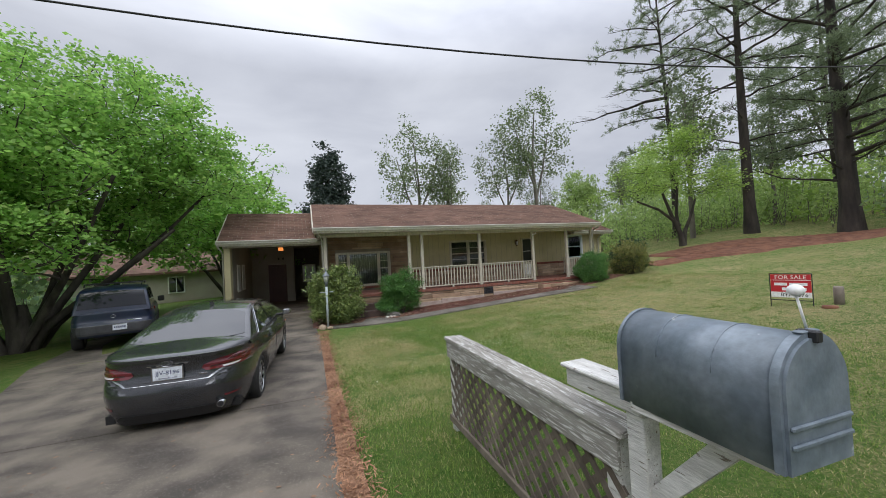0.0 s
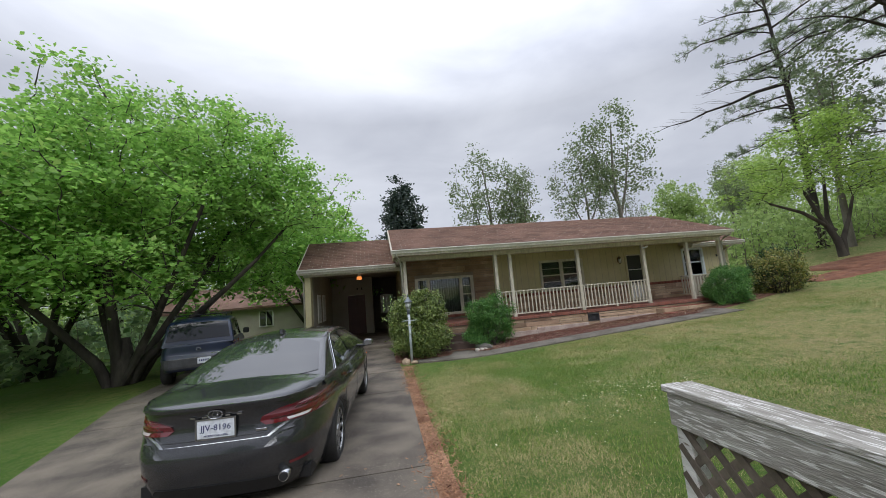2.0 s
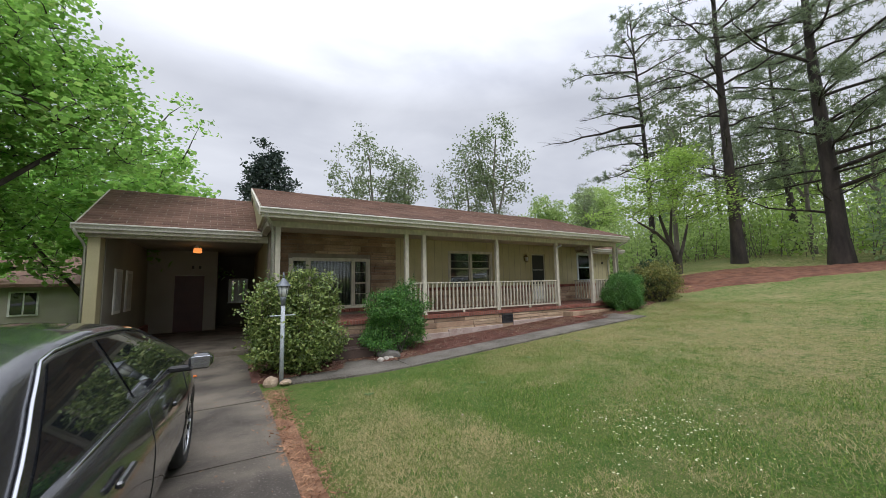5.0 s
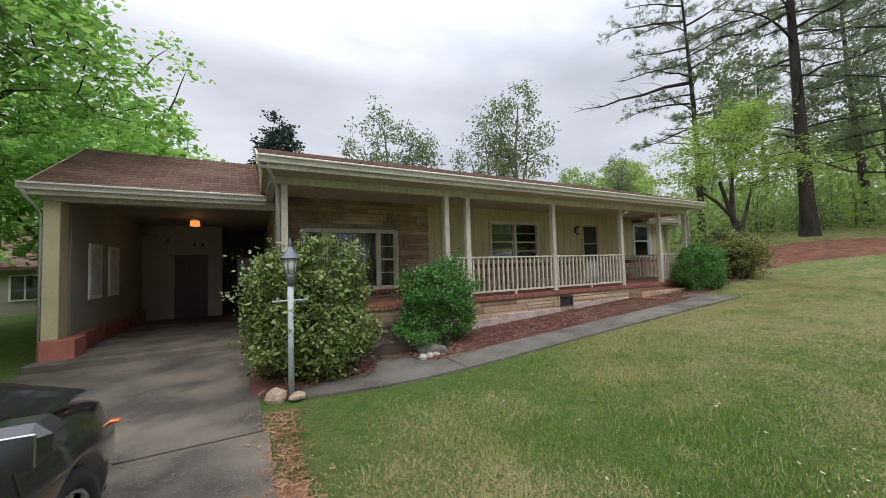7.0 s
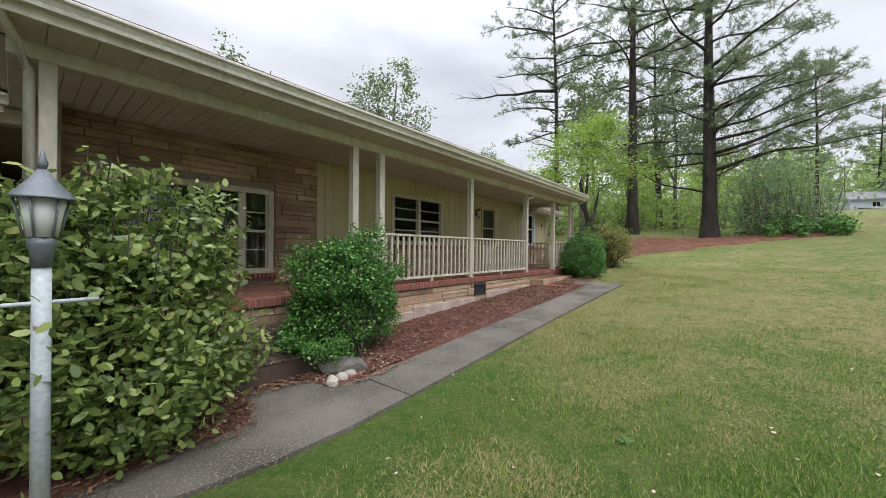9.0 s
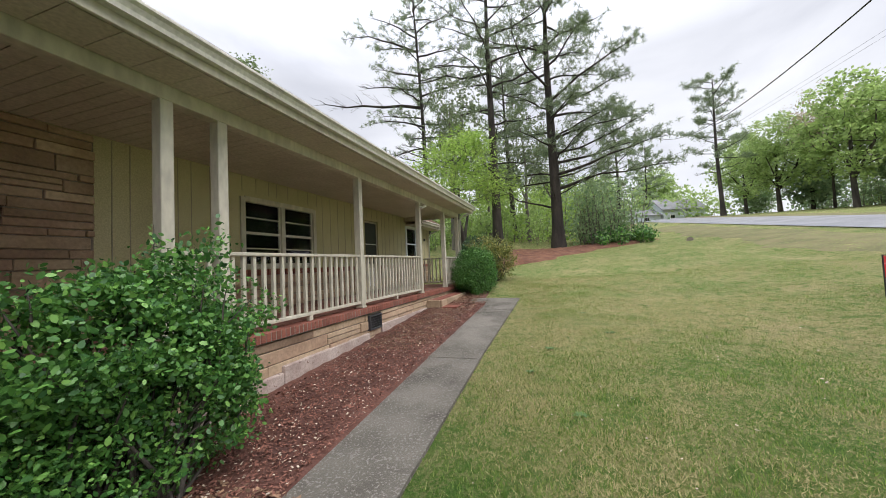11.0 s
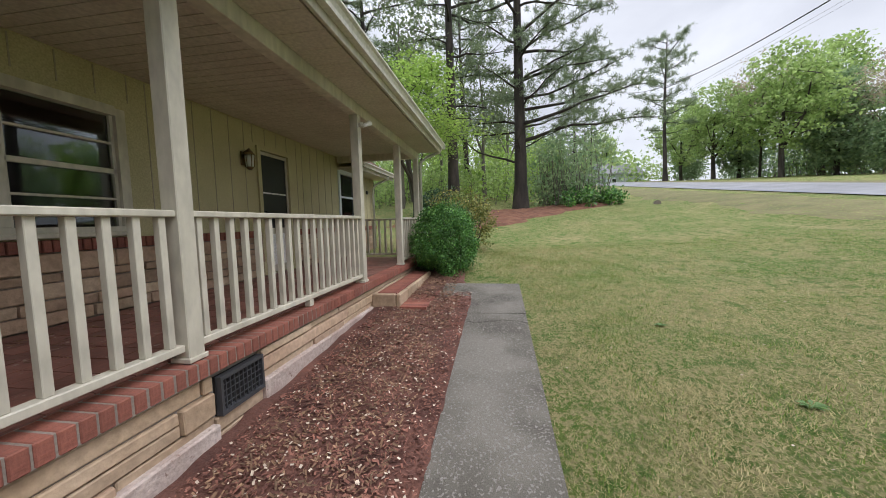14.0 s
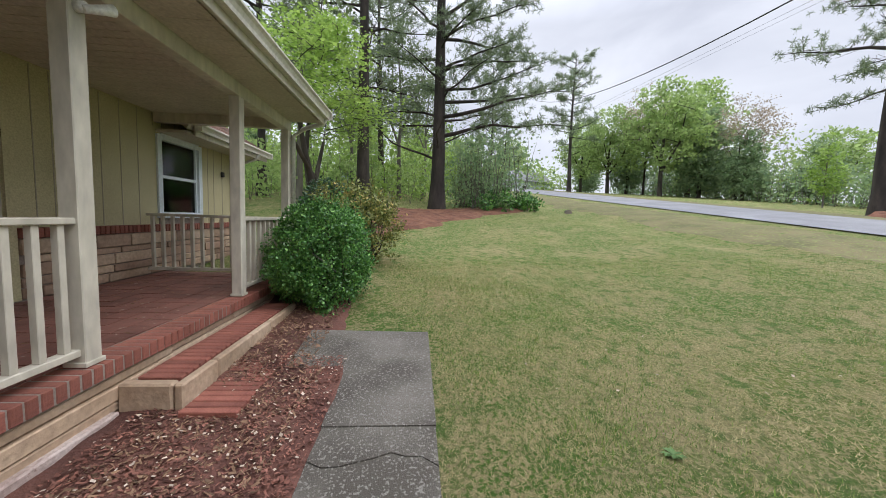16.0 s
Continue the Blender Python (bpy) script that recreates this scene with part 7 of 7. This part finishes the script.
def rock(name, label, x, y, z, sx, sy, sz, seed, mat):
    rng = random.Random(seed)
    bm = bmesh.new()
    bmesh.ops.create_icosphere(bm, subdivisions=2, radius=1)
    for v in bm.verts:
        v.co *= 1 + 0.22 * noise.noise(v.co * 1.3 + Vector((seed * 3.1, 0, 0))) + rng.uniform(-0.05, 0.05)
        v.co = Vector((v.co.x * sx, v.co.y * sy, max(v.co.z, -0.55) * sz))
    ob = single(name, bm, mat, label, "rock", "stones edging the bed")
    ob.matrix_world = pose(x, y, z + 0.4 * sz, 0, 0, seed * 40)
    return ob


M_ROCKPALE = surf("pale_rock", (0.36, 0.33, 0.29), (0.52, 0.48, 0.43), 5.0, 0.9, 0.4, 30, vary=0.15)
M_ROCKDARK = surf("dark_rock", (0.09, 0.085, 0.075), (0.15, 0.14, 0.125), 4.0, 0.9, 0.4, 30)
M_ROCKTAN = surf("tan_rock", (0.33, 0.24, 0.165), (0.44, 0.34, 0.25), 4.0, 0.9, 0.4, 30)
for k, (x, y, s) in enumerate(((2.60, 11.83, 0.07), (2.74, 11.87, 0.065), (2.87, 11.91, 0.06), (3.02, 11.98, 0.05), (2.66, 11.95, 0.045))):
    rock("edging_rock", "small pale stone edging the shrub bed", x, y, hgt(x, y) + 0.03, s * 1.3, s, s * 0.9, k + 1, M_ROCKPALE)
rock("edging_rock", "long dark stone below the boxwood", 2.86, 12.08, hgt(3, 12.1) + 0.03, 0.30, 0.14, 0.13, 8, M_ROCKDARK)
rock("lamp_rock", "tan boulder at the foot of the lamp post", 0.38, 11.20, -0.82, 0.12, 0.11, 0.125, 9, M_ROCKTAN)
rock("lamp_rock", "flat pale stone at the foot of the lamp post", 0.60, 11.12, -0.80, 0.11, 0.09, 0.055, 10, M_ROCKTAN)

# ---------------------------------------------------------------- fittings on the house
carport_lamp = thing("carport_lamp", "glowing amber ceiling lamp in the carport", "ceiling lamp")
M_AMBERGLOW = plain("amber_lamp_glass", (1.0, 0.33, 0.08), 0.4, glow=1.1)
part("canopy", tube(bmesh.new(), [(0, 0, 0), (0, 0, -0.10)], [0.07, 0.09], 20), M_WHITE, carport_lamp)
part("shade", tube(bmesh.new(), [(0, 0, -0.10), (0, 0, -0.24)], [0.11, 0.12], 20), M_AMBERGLOW, carport_lamp, "amber glass shade")
carport_lamp.matrix_world = pose(-1.24, 18.2, CP_TOP + 0.08)
lamp_light = new("carport_bulb", bpy.data.lights.new("carport_bulb", "POINT"))
lamp_light.data.energy, lamp_light.data.color, lamp_light.data.shadow_soft_size = 1.5, (1.0, 0.6, 0.3), 0.1
lamp_light.location = (-1.24, 18.2, CP_TOP - 0.28)

lantern = thing("wall_lantern", "small brass and glass lantern beside the door", "wall lamp")
M_BRASS = plain("aged_brass", (0.16, 0.11, 0.05), 0.4, 0.8)
part("back_plate", boxes((-0.05, -0.02, -0.05, 0.05, 0.0, 0.16), bevel=0.006), M_BRASS, lantern)
part("lantern_glass", tube(bmesh.new(), [(0, -0.12, -0.08), (0, -0.12, 0.10)], [0.055, 0.075], 6), M_FROST, lantern)
part("lantern_cap", tube(bmesh.new(), [(0, -0.12, 0.10), (0, -0.12, 0.14), (0, -0.12, 0.20)], [0.095, 0.06, 0.012], 6), M_BRASS, lantern)
part("lantern_base", tube(bmesh.new(), [(0, -0.12, -0.12), (0, -0.12, -0.08)], [0.03, 0.065], 6), M_BRASS, lantern)
part("arm", tube(bmesh.new(), [(0, -0.01, 0.14), (0, -0.12, 0.19)], 0.01, 8), M_BRASS, lantern)
for i in range(6):
    t = 2 * math.pi * i / 6
    part("rib", tube(bmesh.new(), [(0.057 * math.cos(t), -0.12 + 0.057 * math.sin(t), -0.08), (0.077 * math.cos(t), -0.12 + 0.077 * math.sin(t), 0.10)], 0.005, 5), M_BRASS, lantern)
lantern.matrix_world = pose(10.25, WALL_Y, 1.80)

spot = thing("porch_spotlight", "white swivelling spotlight holder on the post", "spotlight")
part("bracket", tube(bmesh.new(), [(0, 0, 0), (0, -0.05, 0)], 0.032, 14), M_WHITE, spot)
part("holder", tube(bmesh.new(), [(-0.02, -0.05, -0.02), (0.08, -0.09, 0.03), (0.12, -0.105, 0.05)], [0.022, 0.03, 0.036], 14), M_WHITE, spot)
spot.matrix_world = pose(P4, POST_Y - 0.058, 2.13)


def downspout(points, label):
    ob = thing("downspout", label, "downspout")
    bm = bmesh.new()
    tube(bm, points, 0.036, 4)
    part("pipe", bm, M_GUTTER, ob)
    return ob


downspout([(13.46, 12.70, 2.48), (13.46, 12.74, 2.40), (13.46, 13.05, 2.30), (13.46, 13.20, 2.18), (13.46, 13.21, -0.40)], "cream metal downspout at the porch end")
downspout([(15.72, 14.68, 2.22), (15.72, 14.75, 2.12), (15.72, 15.10, 1.98), (15.72, 15.19, 1.85), (15.72, 15.19, -0.30)], "cream metal downspout on the house end wall")
downspout([(-3.24, 14.90, 2.22), (-3.23, 15.0, 2.12), (-3.16, 15.20, 1.96), (-3.13, 15.28, 1.85), (-3.13, 15.28, -0.75)], "cream metal downspout beside the carport column")
downspout([(0.36, 12.70, 2.48), (0.36, 12.74, 2.40), (0.46, 13.02, 2.28), (0.53, 13.22, 2.15), (0.53, 13.22, -0.55)], "cream metal downspout at the carport end of the porch")
sensor = single("door_sensor", boxes((-0.04, -0.05, -0.05, 0.04, 0.0, 0.05), bevel=0.012), M_BLACK, "small dark sensor box on the house wall", "sensor")
sensor.matrix_world = pose(15.35, WALL_Y - 0.001, 1.72)
for k, x in enumerate((-1.52, -1.30)):
    hook = single("wall_bracket", boxes((-0.04, -0.03, -0.06, 0.04, 0.0, 0.06), bevel=0.01), M_BLACK, "small dark bracket above the carport door", "bracket", "brackets above the carport door")
    hook.matrix_world = pose(x, 20.499, 1.66)

# overhead lines along the street
M_CABLE = plain("black_cable", (0.012, 0.012, 0.013), 0.6)


def cable(a, b, sag, r, label):
    t = np.linspace(0, 1, 40)
    pts = [tuple(Vector(a).lerp(Vector(b), float(u)) - Vector((0, 0, sag * 4 * u * (1 - u)))) for u in t]
    return single("overhead_cable", tube(bmesh.new(), pts, r, 6), M_CABLE, label, "cable", "overhead lines")


# ---------------------------------------------------------------- neighbouring houses
def far_house(name, label, w, d, h, roof_h, wall_mat, windows, x, y, turn, base=0.0, roof_mat=None):
    ob = thing(name, label, "house")
    part("wall", boxes((-w / 2, 0, -1.5, w / 2, d, h)), wall_mat, ob)
    bm = bmesh.new()
    extrude_outline(bm, [(-0.4, h - 0.1), (d / 2, h + roof_h), (d + 0.4, h - 0.1), (d + 0.4, h + 0.05), (d / 2, h + roof_h + 0.16), (-0.4, h + 0.05)], -w / 2 - 0.4, w / 2 + 0.4, "x")
    part("roof", bm, roof_mat or M_SHINGLE, ob)
    for gx in (-w / 2, w / 2):
        part("gable", extrude_outline(bmesh.new(), [(0, h), (d, h), (d / 2, h + roof_h)], gx - 0.05, gx + 0.05, "x"), wall_mat, ob)
    for wx, wz in windows:
        win = part("window", boxes((wx - 0.5, -0.06, wz, wx + 0.5, 0.02, wz + 1.2)), M_WHITE, ob)
        part("pane", boxes((wx - 0.42, -0.08, wz + 0.08, wx - 0.03, -0.061, wz + 1.12), (wx + 0.03, -0.08, wz + 0.08, wx + 0.42, -0.061, wz + 1.12)), M_CARGLASS, win)
    ob.matrix_world = pose(x, y, hgt(x, y) + base, 0, 0, turn)
    return ob


M_SIDING = surf("pale_blue_siding", (0.52, 0.57, 0.62), (0.60, 0.65, 0.70), 1.0, 0.6, 0.1, 30)
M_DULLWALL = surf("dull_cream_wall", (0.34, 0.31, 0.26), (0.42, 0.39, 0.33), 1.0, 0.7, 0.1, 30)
far_house("uphill_house", "pale blue-white house far up the street", 9, 7, 3.4, 2.6, M_SIDING, [(-2.6, 1.2), (2.6, 1.2)], 88.0, -15.5, -72, 0.0, M_ASPHALT)
far_house("uphill_garage", "low pale grey wing beside the uphill house", 6, 6, 2.4, 1.4, M_SIDING, [(0, 0.8)], 86.0, -8.0, -72, 0.0, M_ASPHALT)
far_house("neighbour_house", "low cream neighbour house with a brown roof behind the maple", 15, 8, 2.4, 1.6, M_DULLWALL, [(-4.5, 0.9), (-1, 0.9), (3.5, 0.9)], -8.0, 30.0, 8, -0.3)

cable((-18, 7.51, 7.23), (45, -0.09, 13.82), 4.90, 0.016, "sagging black overhead service cable")
cable((-40, -5.2, 8.5), (110, -5.2, 18.5), 2.0, 0.006, "thin high power line along the street")
cable((-40, -6.6, 9.0), (110, -6.6, 19.0), 2.0, 0.006, "thin high power line along the street")

# ---------------------------------------------------------------- ground cover
grng = np.random.default_rng(7)
_grid = grng.uniform(0, 1, (64, 64))


def patchy(x, y, cell):
    """Smooth noise from 0 to 1 over the plan."""
    u, v = np.asarray(x) / cell + 100, np.asarray(y) / cell + 100
    i, j = np.floor(u).astype(int), np.floor(v).astype(int)
    f, g = u - i, v - j
    f, g = f * f * (3 - 2 * f), g * g * (3 - 2 * g)
    q = lambda a, b: _grid[a % 64, b % 64]
    return (q(i, j) * (1 - f) + q(i + 1, j) * f) * (1 - g) + (q(i, j + 1) * (1 - f) + q(i + 1, j + 1) * f) * g


def cover(name, label, xs, lo, hi, ny, lift, material, rough=0.02, category="bed"):
    """A bed of loose stuff between two edge lines lo(x) and hi(x)."""
    X = np.repeat(xs[:, None], ny, 1)
    T = np.linspace(0, 1, ny)[None, :]
    Y = lo(xs)[:, None] * (1 - T) + hi(xs)[:, None] * T
    edge = np.minimum(1, 8 * np.minimum(T, 1 - T))
    Z = gz(X, Y) - 0.03 + (lift + 0.03 + rough * (patchy(X, Y, 0.16) - 0.5) * 2) * edge
    v = np.stack([X.ravel(), Y.ravel(), Z.ravel()], 1)
    i = np.arange((len(xs) - 1) * ny).reshape(len(xs) - 1, ny)[:, :-1].ravel()
    return tagged(new(name, raw_mesh(name, v, np.stack([i, i + ny, i + ny + 1, i + 1], 1), material, True)), label, category, kind="structure")


full_line = lambda c: (lambda x: np.full_like(x, c))
cover("mulch_bed", "red-brown bark mulch bed between walk and porch", np.arange(0.10, 10.75, 0.06), lambda x: walk_high(x) - 0.16, full_line(13.42), 26, 0.045, M_MULCH)
cover("litter_bed", "leaf litter and bare soil below the step", np.arange(10.7, 14.6, 0.08), lambda x: np.where(x < 11.62, 12.33, 11.95 + 0.12 * (x - 11.7)), full_line(13.42), 20, 0.04, M_MULCH)
M_STRAW_EDGE = surf("rusty_straw", (0.20, 0.095, 0.05), (0.36, 0.20, 0.115), 2.5, 0.95, 0.8, 40, island=0.4)
cover("straw_edge", "rusty strip of pine straw along the drive", np.arange(0.23, 0.49, 0.02), lambda x: np.full_like(x, -6.0), lambda x: np.full_like(x, 10.7), 300, 0.014, M_STRAW_EDGE, 0.012)
bank_front = lambda x: np.where(x < 25.7, 12.4 - (x - 18) * 0.59, 7.86 - (x - 25.7) * 0.95)
cover("straw_bank", "red pine-straw bank below the pines", np.arange(17.2, 31.5, 0.3), lambda x: bank_front(x) + 0.35 * np.sin(x * 1.7), lambda x: bank_front(x) + np.where(x < 20, 2.2, 5.5), 24, 0.07, M_STRAW, 0.06)
cover("straw_verge", "red pine-straw bank across the street", np.arange(14, 25, 0.5), full_line(-16.5), full_line(-12.2), 16, 0.3, M_STRAW, 0.12)

M_DRYVERGE = surf("dry_verge_grass", (0.115, 0.108, 0.042), (0.185, 0.155, 0.072), 0.8, 0.95, 0.8, 30, speck=(0.19, 0.22, 0.06), speck_at=0.56)
cover("dry_verge", "tan dry grass verge across the street", np.arange(-10, 95, 1.0), lambda x: -13.0 - 0.6 * np.sin(x * 0.31), full_line(-9.05), 10, 0.04, M_DRYVERGE, 0.03)
cover("dry_swale", "shallow roadside swale of dry tan grass", np.arange(13, 46, 0.5), lambda x: -2.9 + 0.3 * np.sin(x * 0.9), lambda x: 0.9 + 0.35 * np.sin(x * 0.6 + 1) + 0.2 * np.sin(x * 2.1), 20, 0.012, M_DRYVERGE, 0.02)
culvert = thing("culvert_pipe", "dark mouth of a drain pipe in the swale", "pipe")
# closed tube; its near-black colour stands for the shade inside the pipe
part("pipe", tube(bmesh.new(), [(0, 0, 0.05), (1.2, -0.4, 0.12)], 0.17, 16), M_DARK, culvert)
part("collar", tube(bmesh.new(), [(-0.03, 0.01, 0.05), (0.05, -0.015, 0.055)], 0.21, 16), M_MORTAR, culvert)
culvert.matrix_world = pose(29.5, 1.6, hgt(29.5, 1.6))


def chips(name, label, x, y, z, size, material, rng, tilt=0.5, long=2.4):
    """Loose flat chips, each its own island, in one mesh."""
    n = len(x)
    p = np.stack([x, y, z], 1)
    az = rng.uniform(0, 2 * np.pi, n)
    u = np.stack([np.cos(az), np.sin(az), rng.normal(size=n) * tilt * 0.6], 1)
    w = np.stack([-np.sin(az), np.cos(az), rng.normal(size=n) * tilt], 1)
    s = size * rng.uniform(0.4, 1.3, (n, 1))
    a, b = u * s * long / 2, w * s / 2
    v = np.stack([p - a - b * 0.8, p + a - b, p + a * 0.9 + b, p - a + b * 0.9], 1)
    return tagged(new(name, raw_mesh(name, v.reshape(-1, 3), np.arange(4 * n).reshape(n, 4), material)), label, "ground cover", kind="stuff")


def bed_points(n, x0, x1, lo, hi, lift):
    x = grng.uniform(x0, x1, n)
    t = grng.uniform(0.01, 0.99, n)
    y = lo(x) * (1 - t) + hi(x) * t
    return x, y, gz(x, y) + lift


x, y, z = bed_points(34000, 0.8, 10.9, walk_high, full_line(13.1), 0.06)
chips("mulch_chips", "loose dark red-brown bark chips", x, y, z, 0.0095, M_CHIP, grng, 0.5, 2.8)
x, y, z = bed_points(2300, 1.0, 10.9, walk_high, full_line(13.1), 0.068)
chips("pale_chips", "scattered pale wood chips and leaves", x, y, z, 0.012, M_CHIP_PALE, grng, 0.4, 1.6)
M_LITTER = surf("dry_leaf_litter", (0.15, 0.085, 0.05), (0.27, 0.165, 0.10), 4.0, 0.9, 0.1, 40, island=0.45)
x, y, z = bed_points(8000, 6.6, 14.4, lambda x: np.where(x < 10.7, 12.0, 12.15), full_line(13.0), 0.062)
chips("leaf_litter", "brown leaf litter below the step", x, y, z, 0.010, M_LITTER, grng, 0.5, 3.6)
x, y, z = bed_points(2200, 0.2, 3.6, lambda x: walk_high(x) - 0.15, full_line(12.6), 0.062)
chips("leaf_litter", "brown leaf litter round the shrubs", x, y, z, 0.017, M_LITTER, grng, 0.4, 2.2)
x = 0.38 + 0.10 * grng.normal(size=9000)
y = grng.uniform(-3, 10.8, 9000)
chips("straw_needles", "rusty pine needles along the drive", x, y, gz(x, y) + 0.03, 0.008, M_STRAW_EDGE, grng, 0.5, 6.0)
x, y = grng.uniform(0.9, R_END - 0.3, 1500), 15.1 - np.abs(grng.normal(size=1500)) * 0.6
keep = y > 13.45
chips("porch_leaves", "dry leaves and needles blown over the porch floor", x[keep], y[keep], np.full(keep.sum(), 0.006), 0.018, M_LITTER, grng, 0.06, 2.6)
x, y = grng.uniform(-3.2, 0.45, 500), grng.uniform(-2, 14, 500)
chips("drive_leaves", "a few dry leaves on the drive", x, y, gz(x, y) + 0.03, 0.018, M_LITTER, grng, 0.05, 1.8)


# grass blades, thickest beside the walk
def blades(name, label, n, regions, material, want_dry, height, seed, reach=2.2, width=0.0028):
    rng = np.random.default_rng(seed)
    line = np.array(regions, float)
    seg = np.linalg.norm(np.diff(line, axis=0), axis=1)
    cum = np.concatenate([[0], np.cumsum(seg)])
    u = rng.uniform(0, cum[-1], n)
    cx, cy = np.interp(u, cum, line[:, 0]), np.interp(u, cum, line[:, 1])
    k = np.clip(np.searchsorted(cum, u) - 1, 0, len(seg) - 1)
    dirs = np.diff(line, axis=0) / seg[:, None]
    off = rng.exponential(reach, n)
    x, y = cx + dirs[k, 1] * off + rng.normal(size=n) * 0.3, cy - dirs[k, 0] * off + rng.normal(size=n) * 0.3
    dry = patchy(x, y, 1.6) * 0.55 + patchy(x, y, 0.45) * 0.45 + 0.26 * step_up(x, 2.5, 7.5) + 0.2 * step_up(x, 6.5, 8.8) * (1 - step_up(x, 12.0, 14.5)) - 0.18 + 0.24 * (1 - step_up(x, 1.2, 3.4)) * step_up(y, 5.0, 7.5) + 0.07 * rng.normal(size=n)
    ok = np.where(want_dry, dry > 0.42, dry < 0.58 + 0.15 * rng.normal(size=len(x)))
    ok &= x > 0.44 + 0.08 * rng.normal(size=len(x))
    ok &= (y < walk_low(x) + 0.03 * rng.normal(size=len(x)) - 0.01) | ((x > 11.63) & (y < 11.95 + 0.12 * (x - 11.7)))
    x, y = x[ok], y[ok]
    n = len(x)
    tuft = 0.6 + 0.9 * patchy(x, y, 0.35)
    h = height * rng.uniform(0.5, 1.3, n) * tuft
    az = rng.uniform(0, 2 * np.pi, n)
    lean = rng.uniform(0.2, 1.1, n) if not want_dry else rng.uniform(0.8, 2.6, n)
    p = np.stack([x, y, gz(x, y) - 0.004], 1)
    w = np.stack([np.cos(az), np.sin(az), np.zeros(n)], 1) * width
    d = np.stack([-np.sin(az) * lean * h, np.cos(az) * lean * h, h], 1)
    v = np.stack([p - w, p + w, p + d], 1)
    return tagged(new(name, raw_mesh(name, v.reshape(-1, 3), np.arange(3 * n).reshape(n, 3), material)), label, "grass", kind="stuff")


LAWN = [(0.5, -3.0), (0.5, 8.6), (1.6, 10.1), (5.5, 11.0), (12.5, 11.2), (15.0, 11.6)]
blades("grass_blades", "short green lawn grass", 250000, LAWN, M_GRASSBLADE, False, 0.036, 1)
blades("grass_blades", "coarser green lawn grass farther from the walk", 150000, LAWN, M_GRASSBLADE, False, 0.038, 3, 6.0, 0.005)
blades("dry_grass", "dry straw-coloured lawn grass", 380000, LAWN, M_STRAWBLADE, True, 0.02, 2)
blades("dry_grass", "coarser dry grass farther from the walk", 120000, LAWN, M_STRAWBLADE, True, 0.022, 4, 5.5, 0.0042)
M_FLOWER = leaf("clover_flower", (0.55, 0.55, 0.22), (0.75, 0.76, 0.55), 0.3)
fx = np.concatenate([grng.normal(3.9, 0.6, 420), grng.normal(2.9, 0.9, 160)])
fy = np.concatenate([grng.normal(6.6, 0.35, 420), grng.normal(5.9, 0.5, 160)])
chips("clover_flowers", "tiny pale yellow flowers in the lawn", fx, fy, gz(fx, fy) + 0.05, 0.016, M_FLOWER, grng, 0.3, 1.0)
px, py = grng.uniform(2, 13.5, 160), grng.uniform(6.5, 11, 160)
chips("fallen_petals", "scattered white petals in the lawn", px, py, gz(px, py) + 0.035, 0.018, M_CHIP_PALE, grng, 0.3, 1.2)


def weed(x, y, r, seed):
    rng = np.random.default_rng(seed)
    ob = thing("lawn_weed", "flat green weed rosette in the lawn", "weed", "weeds in the lawn")
    k = 26
    az = rng.uniform(0, 2 * np.pi, k)
    p = np.zeros((k, 3))
    p[:, 2] = 0.01
    u = np.stack([np.cos(az), np.sin(az), rng.uniform(0.1, 0.5, k)], 1)
    w = np.stack([-np.sin(az), np.cos(az), np.zeros(k)], 1)
    s = r * rng.uniform(0.6, 1.1, (k, 1))
    v = np.stack([p, p + s * (0.6 * u + 0.16 * w), p + s * u * np.array([1, 1, 0.5]), p + s * (0.6 * u - 0.16 * w)], 1)
    part_ob = new("rosette", raw_mesh("rosette", v.reshape(-1, 3), np.arange(4 * k).reshape(k, 4), M_WEED))
    part_ob.parent = ob
    ob.matrix_world = pose(x, y, hgt(x, y))
    return ob


for k, (x, y, r) in enumerate(((1.62, 9.75, 0.12), (7.05, 10.2, 0.12), (8.0, 9.3, 0.12), (6.1, 10.4, 0.09), (9.6, 9.6, 0.1), (5.1, 9.9, 0.1), (3.4, 9.2, 0.09))):
    weed(x, y, r * 0.75, 900 + k)
